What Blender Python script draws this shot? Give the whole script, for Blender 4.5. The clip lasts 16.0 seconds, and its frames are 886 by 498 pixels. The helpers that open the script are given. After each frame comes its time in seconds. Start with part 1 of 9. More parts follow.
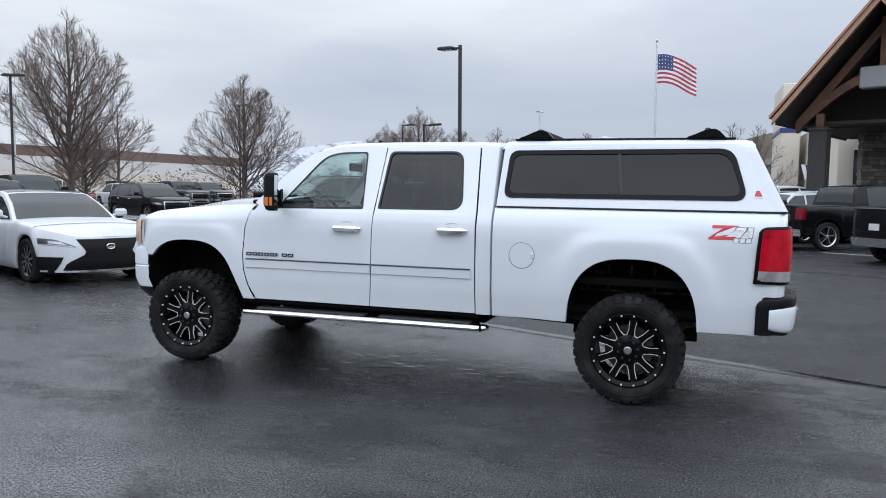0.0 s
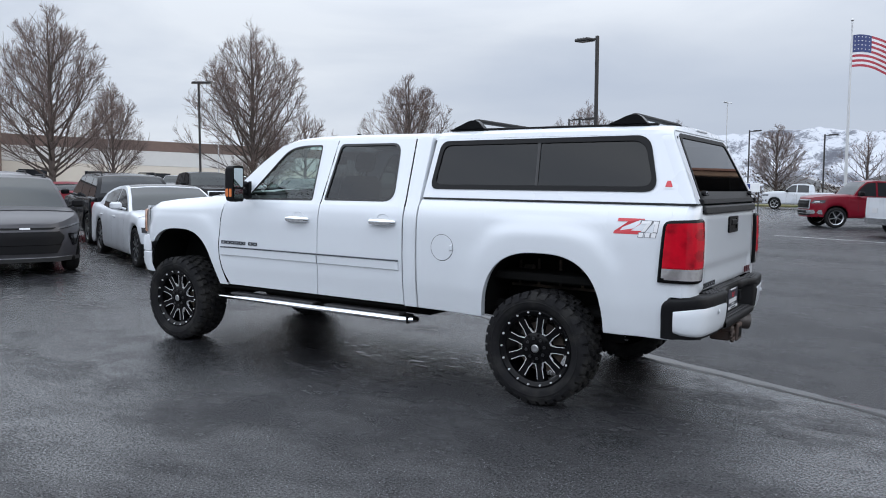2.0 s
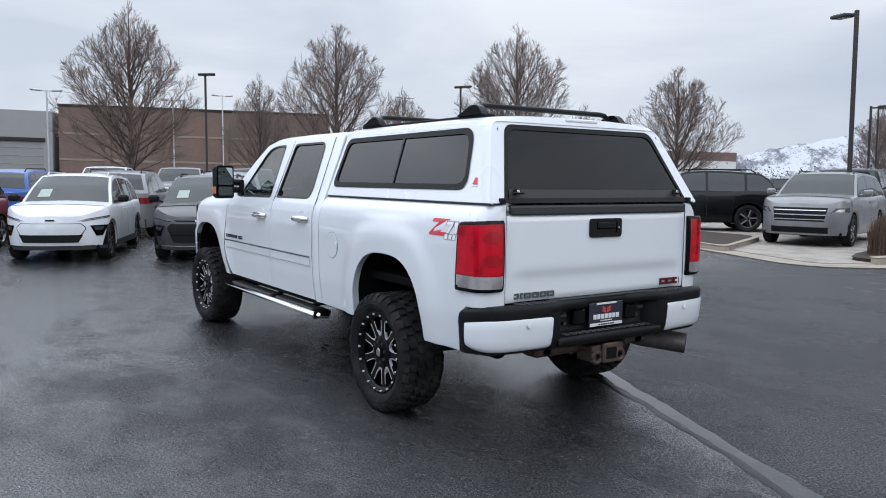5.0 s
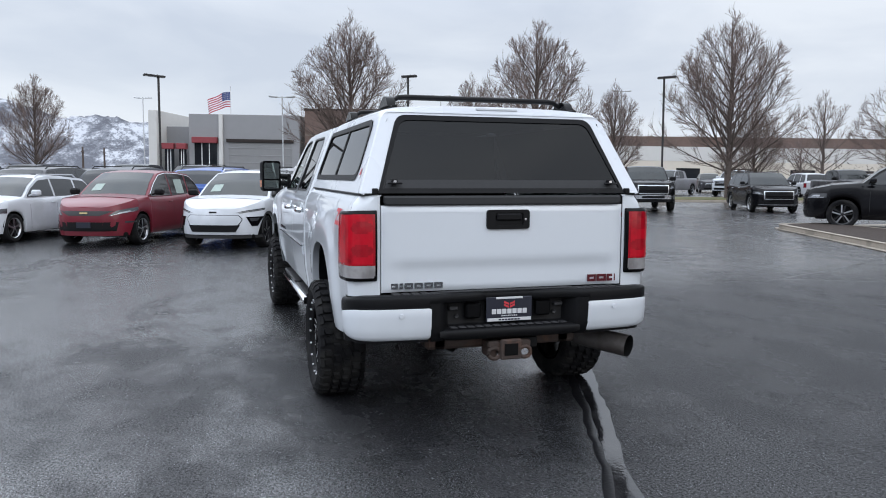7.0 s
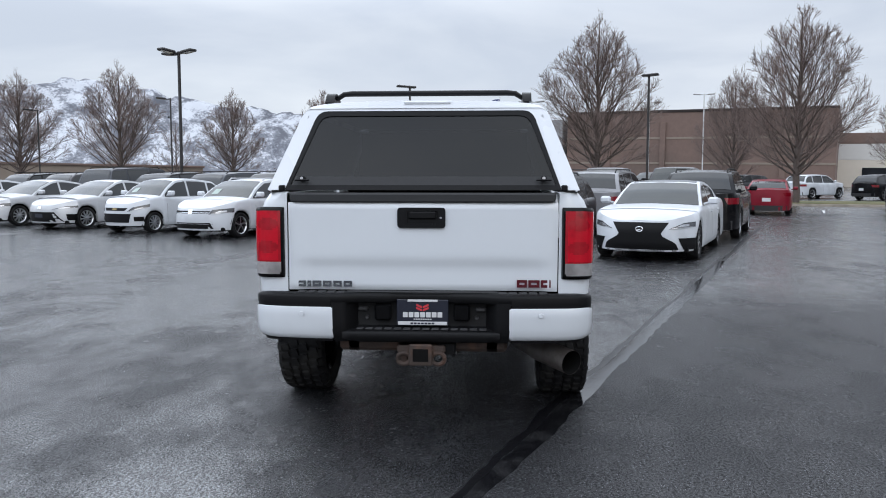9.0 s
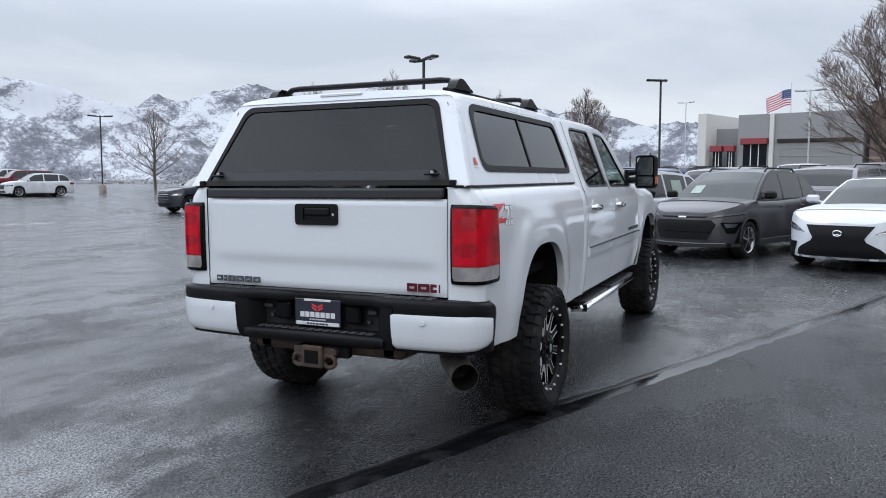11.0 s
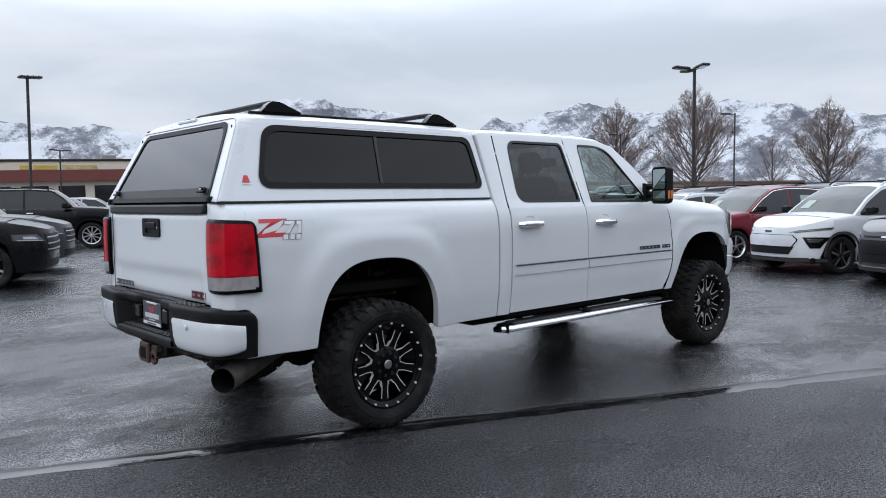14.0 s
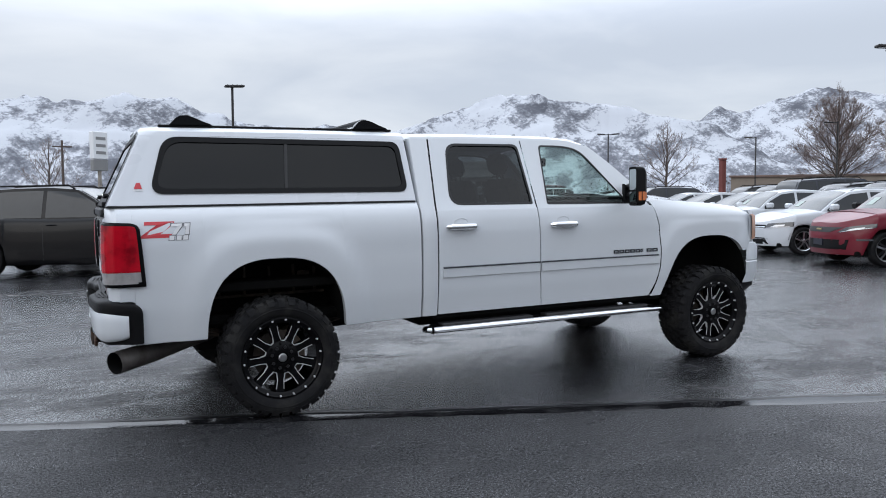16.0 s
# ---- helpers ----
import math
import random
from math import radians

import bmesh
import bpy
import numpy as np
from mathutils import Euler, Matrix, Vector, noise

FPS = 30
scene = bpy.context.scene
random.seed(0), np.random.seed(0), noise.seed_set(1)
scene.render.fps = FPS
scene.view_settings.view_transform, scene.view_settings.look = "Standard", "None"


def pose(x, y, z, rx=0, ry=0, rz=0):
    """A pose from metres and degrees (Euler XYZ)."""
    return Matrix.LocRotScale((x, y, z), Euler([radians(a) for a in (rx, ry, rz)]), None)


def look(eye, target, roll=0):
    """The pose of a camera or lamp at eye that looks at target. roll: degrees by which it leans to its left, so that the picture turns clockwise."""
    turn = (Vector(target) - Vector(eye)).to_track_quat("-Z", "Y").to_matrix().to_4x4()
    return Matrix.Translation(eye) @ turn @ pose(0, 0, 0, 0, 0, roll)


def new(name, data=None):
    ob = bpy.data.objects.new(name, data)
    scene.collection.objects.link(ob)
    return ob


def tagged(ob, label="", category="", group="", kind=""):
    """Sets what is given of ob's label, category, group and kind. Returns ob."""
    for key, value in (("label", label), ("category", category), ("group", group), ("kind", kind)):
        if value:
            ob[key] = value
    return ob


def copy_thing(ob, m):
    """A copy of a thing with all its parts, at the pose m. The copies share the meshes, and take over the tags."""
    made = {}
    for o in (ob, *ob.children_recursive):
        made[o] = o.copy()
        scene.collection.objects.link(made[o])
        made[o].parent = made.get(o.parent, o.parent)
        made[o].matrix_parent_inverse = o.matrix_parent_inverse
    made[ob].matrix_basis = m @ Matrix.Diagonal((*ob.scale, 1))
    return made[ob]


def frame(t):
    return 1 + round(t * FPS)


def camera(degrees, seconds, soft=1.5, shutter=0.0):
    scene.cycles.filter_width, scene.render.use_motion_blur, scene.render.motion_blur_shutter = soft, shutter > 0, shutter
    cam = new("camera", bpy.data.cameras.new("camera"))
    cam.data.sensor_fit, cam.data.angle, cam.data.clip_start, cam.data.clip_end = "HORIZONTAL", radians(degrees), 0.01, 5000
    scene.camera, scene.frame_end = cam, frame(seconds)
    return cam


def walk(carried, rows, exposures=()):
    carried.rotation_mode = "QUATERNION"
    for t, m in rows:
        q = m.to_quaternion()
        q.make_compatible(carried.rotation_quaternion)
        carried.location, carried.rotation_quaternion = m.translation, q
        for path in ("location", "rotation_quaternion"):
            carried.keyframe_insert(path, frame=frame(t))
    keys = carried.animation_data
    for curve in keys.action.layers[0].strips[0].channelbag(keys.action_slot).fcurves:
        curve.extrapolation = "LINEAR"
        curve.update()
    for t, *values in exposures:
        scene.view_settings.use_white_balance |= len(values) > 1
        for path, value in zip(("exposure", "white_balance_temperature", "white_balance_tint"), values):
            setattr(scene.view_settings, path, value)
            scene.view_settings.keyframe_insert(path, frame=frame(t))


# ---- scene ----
EXPOSURES = [(0.0, 0.0), (5.0, 0.04), (9.0, 0.05), (12.0, -0.01), (16.0, -0.02)]
cam = camera(60.2, 16.0, soft=1.0)
PATH = [  # seconds, eye, a point ahead, roll
    (0, (-0.497, 6.772, 1.567), (0.146, 4.884, 1.415), 0.9),
    (0.5, (-0.962, 6.564, 1.578), (-0.205, 4.72, 1.421), 0.9),
    (1, (-1.456, 6.397, 1.572), (-0.588, 4.601, 1.412), 0.9),
    (1.5, (-1.897, 6.135, 1.56), (-0.919, 4.397, 1.396), 1.0),
    (2, (-2.354, 5.866, 1.559), (-1.269, 4.195, 1.39), 0.8),
    (2.5, (-2.766, 5.568, 1.553), (-1.575, 3.97, 1.381), 0.6),
    (3, (-3.147, 5.192, 1.574), (-1.86, 3.67, 1.403), 0.4),
    (3.5, (-3.528, 4.805, 1.588), (-2.148, 3.368, 1.414), 0.4),
    (4, (-3.845, 4.385, 1.6), (-2.37, 3.045, 1.424), 0.4),
    (4.2, (-3.982, 4.229, 1.591), (-2.471, 2.931, 1.414), 0.5),
    (6.5, (-5.255, 2.176, 1.585), (-3.4, 1.455, 1.394), 0.4),
    (7, (-5.412, 1.722, 1.571), (-3.507, 1.146, 1.375), 0.3),
    (7.5, (-5.448, 1.216, 1.561), (-3.503, 0.794, 1.363), 0.2),
    (8, (-5.495, 0.673, 1.565), (-3.521, 0.423, 1.368), 0.0),
    (8.5, (-5.464, 0.146, 1.552), (-3.475, 0.08, 1.358), -0.1),
    (9, (-5.465, -0.396, 1.53), (-3.477, -0.273, 1.343), 0.0),
    (9.5, (-5.348, -0.896, 1.519), (-3.381, -0.581, 1.334), 0.0),
    (9.7, (-5.274, -1.085, 1.536), (-3.321, -0.695, 1.353), 0.0),
    (11.8, (-4.217, -3.097, 1.477), (-2.507, -2.074, 1.303), -0.3),
    (12, (-4.107, -3.251, 1.48), (-2.423, -2.184, 1.313), -0.2),
    (12.5, (-3.842, -3.699, 1.461), (-2.243, -2.509, 1.304), -0.6),
    (13, (-3.52, -4.076, 1.452), (-2.01, -2.774, 1.301), -0.6),
    (13.5, (-3.221, -4.484, 1.449), (-1.803, -3.08, 1.309), -0.8),
    (14, (-2.903, -4.87, 1.453), (-1.584, -3.372, 1.321), -0.9),
    (14.5, (-2.52, -5.184, 1.482), (-1.3, -3.604, 1.356), -0.7),
    (15, (-2.138, -5.524, 1.486), (-1.023, -3.868, 1.358), -0.7),
    (15.5, (-1.688, -5.789, 1.49), (-0.688, -4.062, 1.358), -0.7),
    (16, (-1.22, -6.137, 1.483), (-0.36, -4.337, 1.345), -1.0),
]
walk(cam, [(t, look(eye, ahead, roll)) for t, eye, ahead, roll in PATH], EXPOSURES)

# ---------------------------------------------------------------- world and light
world = bpy.data.worlds.new("overcast_sky")
scene.world = world
world.use_nodes = True


def link(tree, a, b):
    tree.links.new(a, b)


def overcast():
    t = world.node_tree
    t.nodes.clear()
    out = t.nodes.new("ShaderNodeOutputWorld")
    back = t.nodes.new("ShaderNodeBackground")
    coord = t.nodes.new("ShaderNodeTexCoord")
    sep = t.nodes.new("ShaderNodeSeparateXYZ")
    link(t, coord.outputs["Generated"], sep.inputs[0])
    sky = t.nodes.new("ShaderNodeTexSky")
    sky.sky_type = "NISHITA"
    sky.sun_disc = False
    sky.sun_elevation = radians(19)
    sky.sun_rotation = radians(238)
    sky_gain = t.nodes.new("ShaderNodeVectorMath")
    sky_gain.operation = "SCALE"
    sky_gain.inputs["Scale"].default_value = 0.10
    link(t, sky.outputs[0], sky_gain.inputs[0])
    # cloud layers, flattened towards the horizon
    mapping = t.nodes.new("ShaderNodeMapping")
    mapping.inputs["Scale"].default_value = (2.0, 2.0, 7.5)
    link(t, coord.outputs["Generated"], mapping.inputs[0])
    noise_a = t.nodes.new("ShaderNodeTexNoise")
    noise_a.inputs["Scale"].default_value = 1.25
    noise_a.inputs["Detail"].default_value = 7
    noise_a.inputs["Roughness"].default_value = 0.5
    noise_a.inputs["Distortion"].default_value = 0.35
    link(t, mapping.outputs[0], noise_a.inputs["Vector"])
    ramp = t.nodes.new("ShaderNodeValToRGB")
    ramp.color_ramp.elements[0].position = 0.36
    ramp.color_ramp.elements[0].color = (0.615, 0.68, 0.795, 1)
    ramp.color_ramp.elements[1].position = 0.64
    ramp.color_ramp.elements[1].color = (0.815, 0.87, 0.955, 1)
    link(t, noise_a.outputs["Fac"], ramp.inputs["Fac"])
    # rain-blue distance low in the south, towards -y
    south = t.nodes.new("ShaderNodeMapRange")
    south.inputs["From Min"].default_value = -0.72
    south.inputs["From Max"].default_value = -0.97
    link(t, sep.outputs["Y"], south.inputs["Value"])
    low = t.nodes.new("ShaderNodeMapRange")
    low.interpolation_type = "SMOOTHSTEP"
    low.inputs["From Min"].default_value = 0.24
    low.inputs["From Max"].default_value = 0.10
    link(t, sep.outputs["Z"], low.inputs["Value"])
    both = t.nodes.new("ShaderNodeMath")
    both.operation = "MULTIPLY"
    link(t, south.outputs[0], both.inputs[0])
    link(t, low.outputs[0], both.inputs[1])
    part_blue = t.nodes.new("ShaderNodeMath")
    part_blue.operation = "MULTIPLY"
    part_blue.inputs[1].default_value = 0.75
    link(t, both.outputs[0], part_blue.inputs[0])
    blue = t.nodes.new("ShaderNodeMix")
    blue.data_type = "RGBA"
    blue.inputs["B"].default_value = (0.43, 0.50, 0.64, 1)
    link(t, part_blue.outputs[0], blue.inputs["Factor"])
    link(t, ramp.outputs["Color"], blue.inputs["A"])
    # an overcast vault brightens towards the zenith
    up = t.nodes.new("ShaderNodeMapRange")
    up.interpolation_type = "SMOOTHSTEP"
    up.inputs["From Min"].default_value = 0.17
    up.inputs["From Max"].default_value = 0.44
    up.inputs["To Min"].default_value = 0.0
    up.inputs["To Max"].default_value = ZENITH
    link(t, sep.outputs["Z"], up.inputs["Value"])
    veil = t.nodes.new("ShaderNodeVectorMath")
    veil.operation = "DOT_PRODUCT"
    link(t, coord.outputs["Generated"], veil.inputs[0])
    veil.inputs[1].default_value = (0.0, 0.75, 0.66)
    around = t.nodes.new("ShaderNodeMapRange")
    around.interpolation_type = "SMOOTHSTEP"
    around.inputs["From Min"].default_value = -0.35
    around.inputs["From Max"].default_value = 1.0
    around.inputs["To Min"].default_value = 0.58
    around.inputs["To Max"].default_value = 2.3
    link(t, veil.outputs["Value"], around.inputs["Value"])
    lift = t.nodes.new("ShaderNodeMath")
    lift.operation = "MULTIPLY_ADD"
    link(t, up.outputs[0], lift.inputs[0])
    link(t, around.outputs[0], lift.inputs[1])
    lift.inputs[2].default_value = 1.0
    gain = t.nodes.new("ShaderNodeVectorMath")
    gain.operation = "SCALE"
    link(t, blue.outputs["Result"], gain.inputs[0])
    link(t, lift.outputs[0], gain.inputs["Scale"])
    mix = t.nodes.new("ShaderNodeMix")
    mix.data_type = "RGBA"
    mix.inputs["Factor"].default_value = 0.93
    link(t, sky_gain.outputs[0], mix.inputs["A"])
    link(t, gain.outputs[0], mix.inputs["B"])
    link(t, mix.outputs["Result"], back.inputs["Color"])
    back.inputs["Strength"].default_value = SKY
    link(t, back.outputs[0], out.inputs["Surface"])


ZENITH, SKY = 1.12, 1.0
overcast()
sun_data = bpy.data.lights.new("sun", "SUN")
sun_data.energy, sun_data.angle, sun_data.color = 0.40, radians(35), (1.0, 0.97, 0.93)
sun = new("sun", sun_data)
sun.matrix_world = look((0, 0, 50), (40, 25, 33.5))

# the lot slopes by three quarters of a degree against the plumb line
LEAN = Matrix.Rotation(radians(0.75), 4, "Y")


# ---------------------------------------------------------------- mesh tools
class Geo:
    """Vertices and faces of one part, with a material slot for each face."""

    def __init__(self):
        self.v, self.f, self.m = [], [], []

    def add(self, verts, faces, slot=0, at=None):
        n = len(self.v)
        self.v += [tuple(at @ Vector(p)) for p in verts] if at is not None else [tuple(p) for p in verts]
        self.f += [tuple(i + n for i in f) for f in faces]
        self.m += [slot] * len(faces)
        return self

    def box(self, x0, x1, y0, y1, z0, z1, b=0.01, slot=0, at=None):
        """A box with chamfered edges."""
        b = min(b, (x1 - x0) * 0.45, (y1 - y0) * 0.45, (z1 - z0) * 0.45)
        lo, hi = (x0, y0, z0), (x1, y1, z1)
        verts, index = [], {}
        for sx in (0, 1):
            for sy in (0, 1):
                for sz in (0, 1):
                    for axis in range(3):
                        p = []
                        for k, s in enumerate((sx, sy, sz)):
                            edge = hi[k] if s else lo[k]
                            p.append(edge if k == axis else edge + (-b if s else b))
                        index[sx, sy, sz, axis] = len(verts)
                        verts.append(p)
        faces = []
        for axis in range(3):
            a, c = (axis + 1) % 3, (axis + 2) % 3
            for s in (0, 1):
                q = []
                for u, w in ((0, 0), (1, 0), (1, 1), (0, 1)):
                    k = [0, 0, 0]
                    k[axis], k[a], k[c] = s, u, w
                    q.append(index[(*k, axis)])
                faces.append(q if s else q[::-1])
            for u in (0, 1):
                for w in (0, 1):
                    k0, k1 = [0, 0, 0], [0, 0, 0]
                    k0[a], k0[c], k1[a], k1[c], k1[axis] = u, w, u, w, 1
                    q = [index[(*k0, a)], index[(*k1, a)], index[(*k1, c)], index[(*k0, c)]]
                    faces.append(q if u == w else q[::-1])
        for key in [(x, y, z) for x in (0, 1) for y in (0, 1) for z in (0, 1)]:
            q = [index[(*key, 0)], index[(*key, 1)], index[(*key, 2)]]
            faces.append(q if sum(key) % 2 else q[::-1])
        return self.add(verts, faces, slot, at)

    def tube(self, points, radii, n=8, slot=0, at=None, caps=True, flat=1.0):
        """A round bar along points. flat squeezes it along the local vertical."""
        points = [Vector(p) for p in points]
        if not isinstance(radii, (list, tuple)):
            radii = [radii] * len(points)
        verts, faces = [], []
        for i, p in enumerate(points):
            d = (points[min(i + 1, len(points) - 1)] - points[max(i - 1, 0)]).normalized()
            a = d.cross(Vector((0, 0, 1)) if abs(d.z) < 0.95 else Vector((1, 0, 0))).normalized()
            c = a.cross(d)
            for k in range(n):
                w = 2 * math.pi * k / n
                verts.append(p + radii[i] * (math.cos(w) * a + flat * math.sin(w) * c))
        for i in range(len(points) - 1):
            for k in range(n):
                k2 = (k + 1) % n
                faces.append((i * n + k, i * n + k2, (i + 1) * n + k2, (i + 1) * n + k))
        if caps:
            faces.append(tuple(range(n))[::-1])
            faces.append(tuple(range((len(points) - 1) * n, len(points) * n)))
        return self.add(verts, faces, slot, at)

    def lathe(self, profile, n=32, slot=0, at=None, close=False):
        """Turns (radius, y) points round the y axis."""
        verts, faces = [], []
        for k in range(n):
            w = 2 * math.pi * k / n
            verts += [(r * math.cos(w), y, r * math.sin(w)) for r, y in profile]
        q = len(profile)
        for k in range(n):
            k2 = (k + 1) % n
            for i in range(q if close else q - 1):
                i2 = (i + 1) % q
                faces.append((k * q + i, k2 * q + i, k2 * q + i2, k * q + i2))
        return self.add(verts, faces, slot, at)

    def sheet(self, rows, slot=0, at=None, flip=False):
        """A surface through equal rows of points."""
        n = len(rows[0])
        verts = [p for r in rows for p in r]
        faces = []
        for i in range(len(rows) - 1):
            for k in range(n - 1):
                q = (i * n + k, i * n + k + 1, (i + 1) * n + k + 1, (i + 1) * n + k)
                faces.append(q[::-1] if flip else q)
        return self.add(verts, faces, slot, at)

    def prism(self, outline, y0, y1, slot=0, at=None):
        """An (x, z) outline drawn out along y."""
        n = len(outline)
        verts = [(x, y0, z) for x, z in outline] + [(x, y1, z) for x, z in outline]
        faces = [tuple(range(n)), tuple(range(n, 2 * n))[::-1]]
        faces += [(i, i + n, (i + 1) % n + n, (i + 1) % n) for i in range(n)]
        return self.add(verts, faces, slot, at)


def part(name, geo, material, parent=None, label="", smooth=30, at=None):
    """One mesh object out of a Geo, under a thing or a part."""
    me = bpy.data.meshes.new(name)
    me.from_pydata(geo.v, [], geo.f)
    for m in material if isinstance(material, (list, tuple)) else [material]:
        me.materials.append(m)
    me.polygons.foreach_set("material_index", geo.m)
    bm = bmesh.new()
    bm.from_mesh(me)
    bmesh.ops.recalc_face_normals(bm, faces=bm.faces[:])
    if smooth:
        limit = radians(smooth)
        for f in bm.faces:
            f.smooth = True
        for e in bm.edges:
            e.smooth = len(e.link_faces) == 2 and e.calc_face_angle(0) < limit
    bm.to_mesh(me)
    bm.free()
    ob = new(name, me)
    if parent is not None:
        ob.parent = parent
    if at is not None:
        ob.matrix_basis = at
    if label:
        tagged(ob, label)
    return ob


def thing(name, label, category, group="", kind="", at=None):
    ob = new(name)
    ob.empty_display_size = 0.2
    if at is not None:
        ob.matrix_basis = at
    return tagged(ob, label, category, group, kind)


def lerp(a, b, w):
    return a + (b - a) * w


def curve(points, x):
    """A smooth line through (x, value) points in order of x."""
    if x <= points[0][0]:
        return points[0][1]
    for (x0, v0), (x1, v1) in zip(points, points[1:]):
        if x <= x1:
            w = (x - x0) / (x1 - x0)
            return lerp(v0, v1, w * w * (3 - 2 * w) * 0.5 + w * 0.5)
    return points[-1][1]


def line(points, x):
    if x <= points[0][0]:
        return points[0][1]
    for (x0, v0), (x1, v1) in zip(points, points[1:]):
        if x <= x1:
            return lerp(v0, v1, (x - x0) / (x1 - x0))
    return points[-1][1]


def rounded(corners, radius, steps=5):
    """A closed 2D outline with rounded corners."""
    out = []
    n = len(corners)
    for i in range(n):
        p, a, b = Vector(corners[i]), Vector(corners[i - 1]), Vector(corners[(i + 1) % n])
        r = radius[i] if isinstance(radius, (list, tuple)) else radius
        u, w = (a - p), (b - p)
        ru, rw = min(r, u.length * 0.48), min(r, w.length * 0.48)
        p0, p1 = p + u.normalized() * ru, p + w.normalized() * rw
        for k in range(steps + 1):
            s = k / steps
            out.append(tuple((1 - s) ** 2 * p0 + 2 * s * (1 - s) * p + s * s * p1))
    return out


# ---------------------------------------------------------------- materials
def material(name, colour, rough=0.5, metal=0.0, coat=0.0, grain=0.0, grain_scale=40.0, bump=0.0, bump_scale=80.0,
             rough_var=0.0, second=None, second_scale=3.0, second_edge=(0.45, 0.65), emit=None, transmission=0.0, ior=1.45, alpha=1.0,
             random_value=0.0, island_value=0.0, specular=0.5):
    """A principled surface with grain, larger patches and fine relief in object space."""
    m = bpy.data.materials.new(name)
    m.use_nodes = True
    t = m.node_tree
    b = t.nodes["Principled BSDF"]
    b.inputs["Base Color"].default_value = (*colour, 1)
    b.inputs["Roughness"].default_value = rough
    b.inputs["Metallic"].default_value = metal
    b.inputs["Coat Weight"].default_value = coat
    b.inputs["Coat Roughness"].default_value = 0.04
    b.inputs["Transmission Weight"].default_value = transmission
    b.inputs["IOR"].default_value = ior
    b.inputs["Alpha"].default_value = alpha
    b.inputs["Specular IOR Level"].default_value = specular
    coord = t.nodes.new("ShaderNodeTexCoord")
    socket = None
    if second:
        n = t.nodes.new("ShaderNodeTexNoise")
        n.inputs["Scale"].default_value = second_scale
        n.inputs["Detail"].default_value = 6
        link(t, coord.outputs["Object"], n.inputs["Vector"])
        r = t.nodes.new("ShaderNodeMapRange")
        r.interpolation_type = "SMOOTHSTEP"
        r.inputs["From Min"].default_value, r.inputs["From Max"].default_value = second_edge
        link(t, n.outputs["Fac"], r.inputs["Value"])
        mix = t.nodes.new("ShaderNodeMix")
        mix.data_type = "RGBA"
        mix.inputs["A"].default_value = (*colour, 1)
        mix.inputs["B"].default_value = (*second, 1)
        link(t, r.outputs[0], mix.inputs["Factor"])
        socket = mix.outputs["Result"]
    if grain or random_value or island_value:
        n = t.nodes.new("ShaderNodeTexNoise")
        n.inputs["Scale"].default_value = grain_scale
        n.inputs["Detail"].default_value = 5
        n.inputs["Roughness"].default_value = 0.65
        link(t, coord.outputs["Object"], n.inputs["Vector"])
        r = t.nodes.new("ShaderNodeMapRange")
        r.inputs["To Min"].default_value, r.inputs["To Max"].default_value = 1 - grain, 1 + grain
        link(t, n.outputs["Fac"], r.inputs["Value"])
        value = r.outputs[0]
        if random_value or island_value:
            info = t.nodes.new("ShaderNodeObjectInfo" if random_value else "ShaderNodeNewGeometry")
            amount = random_value or island_value
            rr = t.nodes.new("ShaderNodeMapRange")
            rr.inputs["To Min"].default_value, rr.inputs["To Max"].default_value = 1 - amount, 1 + amount
            link(t, info.outputs["Random" if random_value else "Random Per Island"], rr.inputs["Value"])
            mul = t.nodes.new("ShaderNodeMath")
            mul.operation = "MULTIPLY"
            link(t, value, mul.inputs[0])
            link(t, rr.outputs[0], mul.inputs[1])
            value = mul.outputs[0]
        s = t.nodes.new("ShaderNodeVectorMath")
        s.operation = "SCALE"
        if socket:
            link(t, socket, s.inputs[0])
        else:
            s.inputs[0].default_value = colour
        link(t, value, s.inputs["Scale"])
        socket = s.outputs[0]
    if socket:
        link(t, socket, b.inputs["Base Color"])
    if rough_var:
        n = t.nodes.new("ShaderNodeTexNoise")
        n.inputs["Scale"].default_value = grain_scale * 0.3
        n.inputs["Detail"].default_value = 4
        link(t, coord.outputs["Object"], n.inputs["Vector"])
        r = t.nodes.new("ShaderNodeMapRange")
        r.inputs["To Min"].default_value, r.inputs["To Max"].default_value = max(0.02, rough - rough_var), min(1, rough + rough_var)
        link(t, n.outputs["Fac"], r.inputs["Value"])
        link(t, r.outputs[0], b.inputs["Roughness"])
    if bump:
        n = t.nodes.new("ShaderNodeTexNoise")
        n.inputs["Scale"].default_value = bump_scale
        n.inputs["Detail"].default_value = 4
        link(t, coord.outputs["Object"], n.inputs["Vector"])
        k = t.nodes.new("ShaderNodeBump")
        k.inputs["Strength"].default_value = bump
        k.inputs["Distance"].default_value = 0.01
        link(t, n.outputs["Fac"], k.inputs["Height"])
        link(t, k.outputs[0], b.inputs["Normal"])
    if emit:
        b.inputs["Emission Color"].default_value = (*emit[0], 1)
        b.inputs["Emission Strength"].default_value = emit[1]
    return m


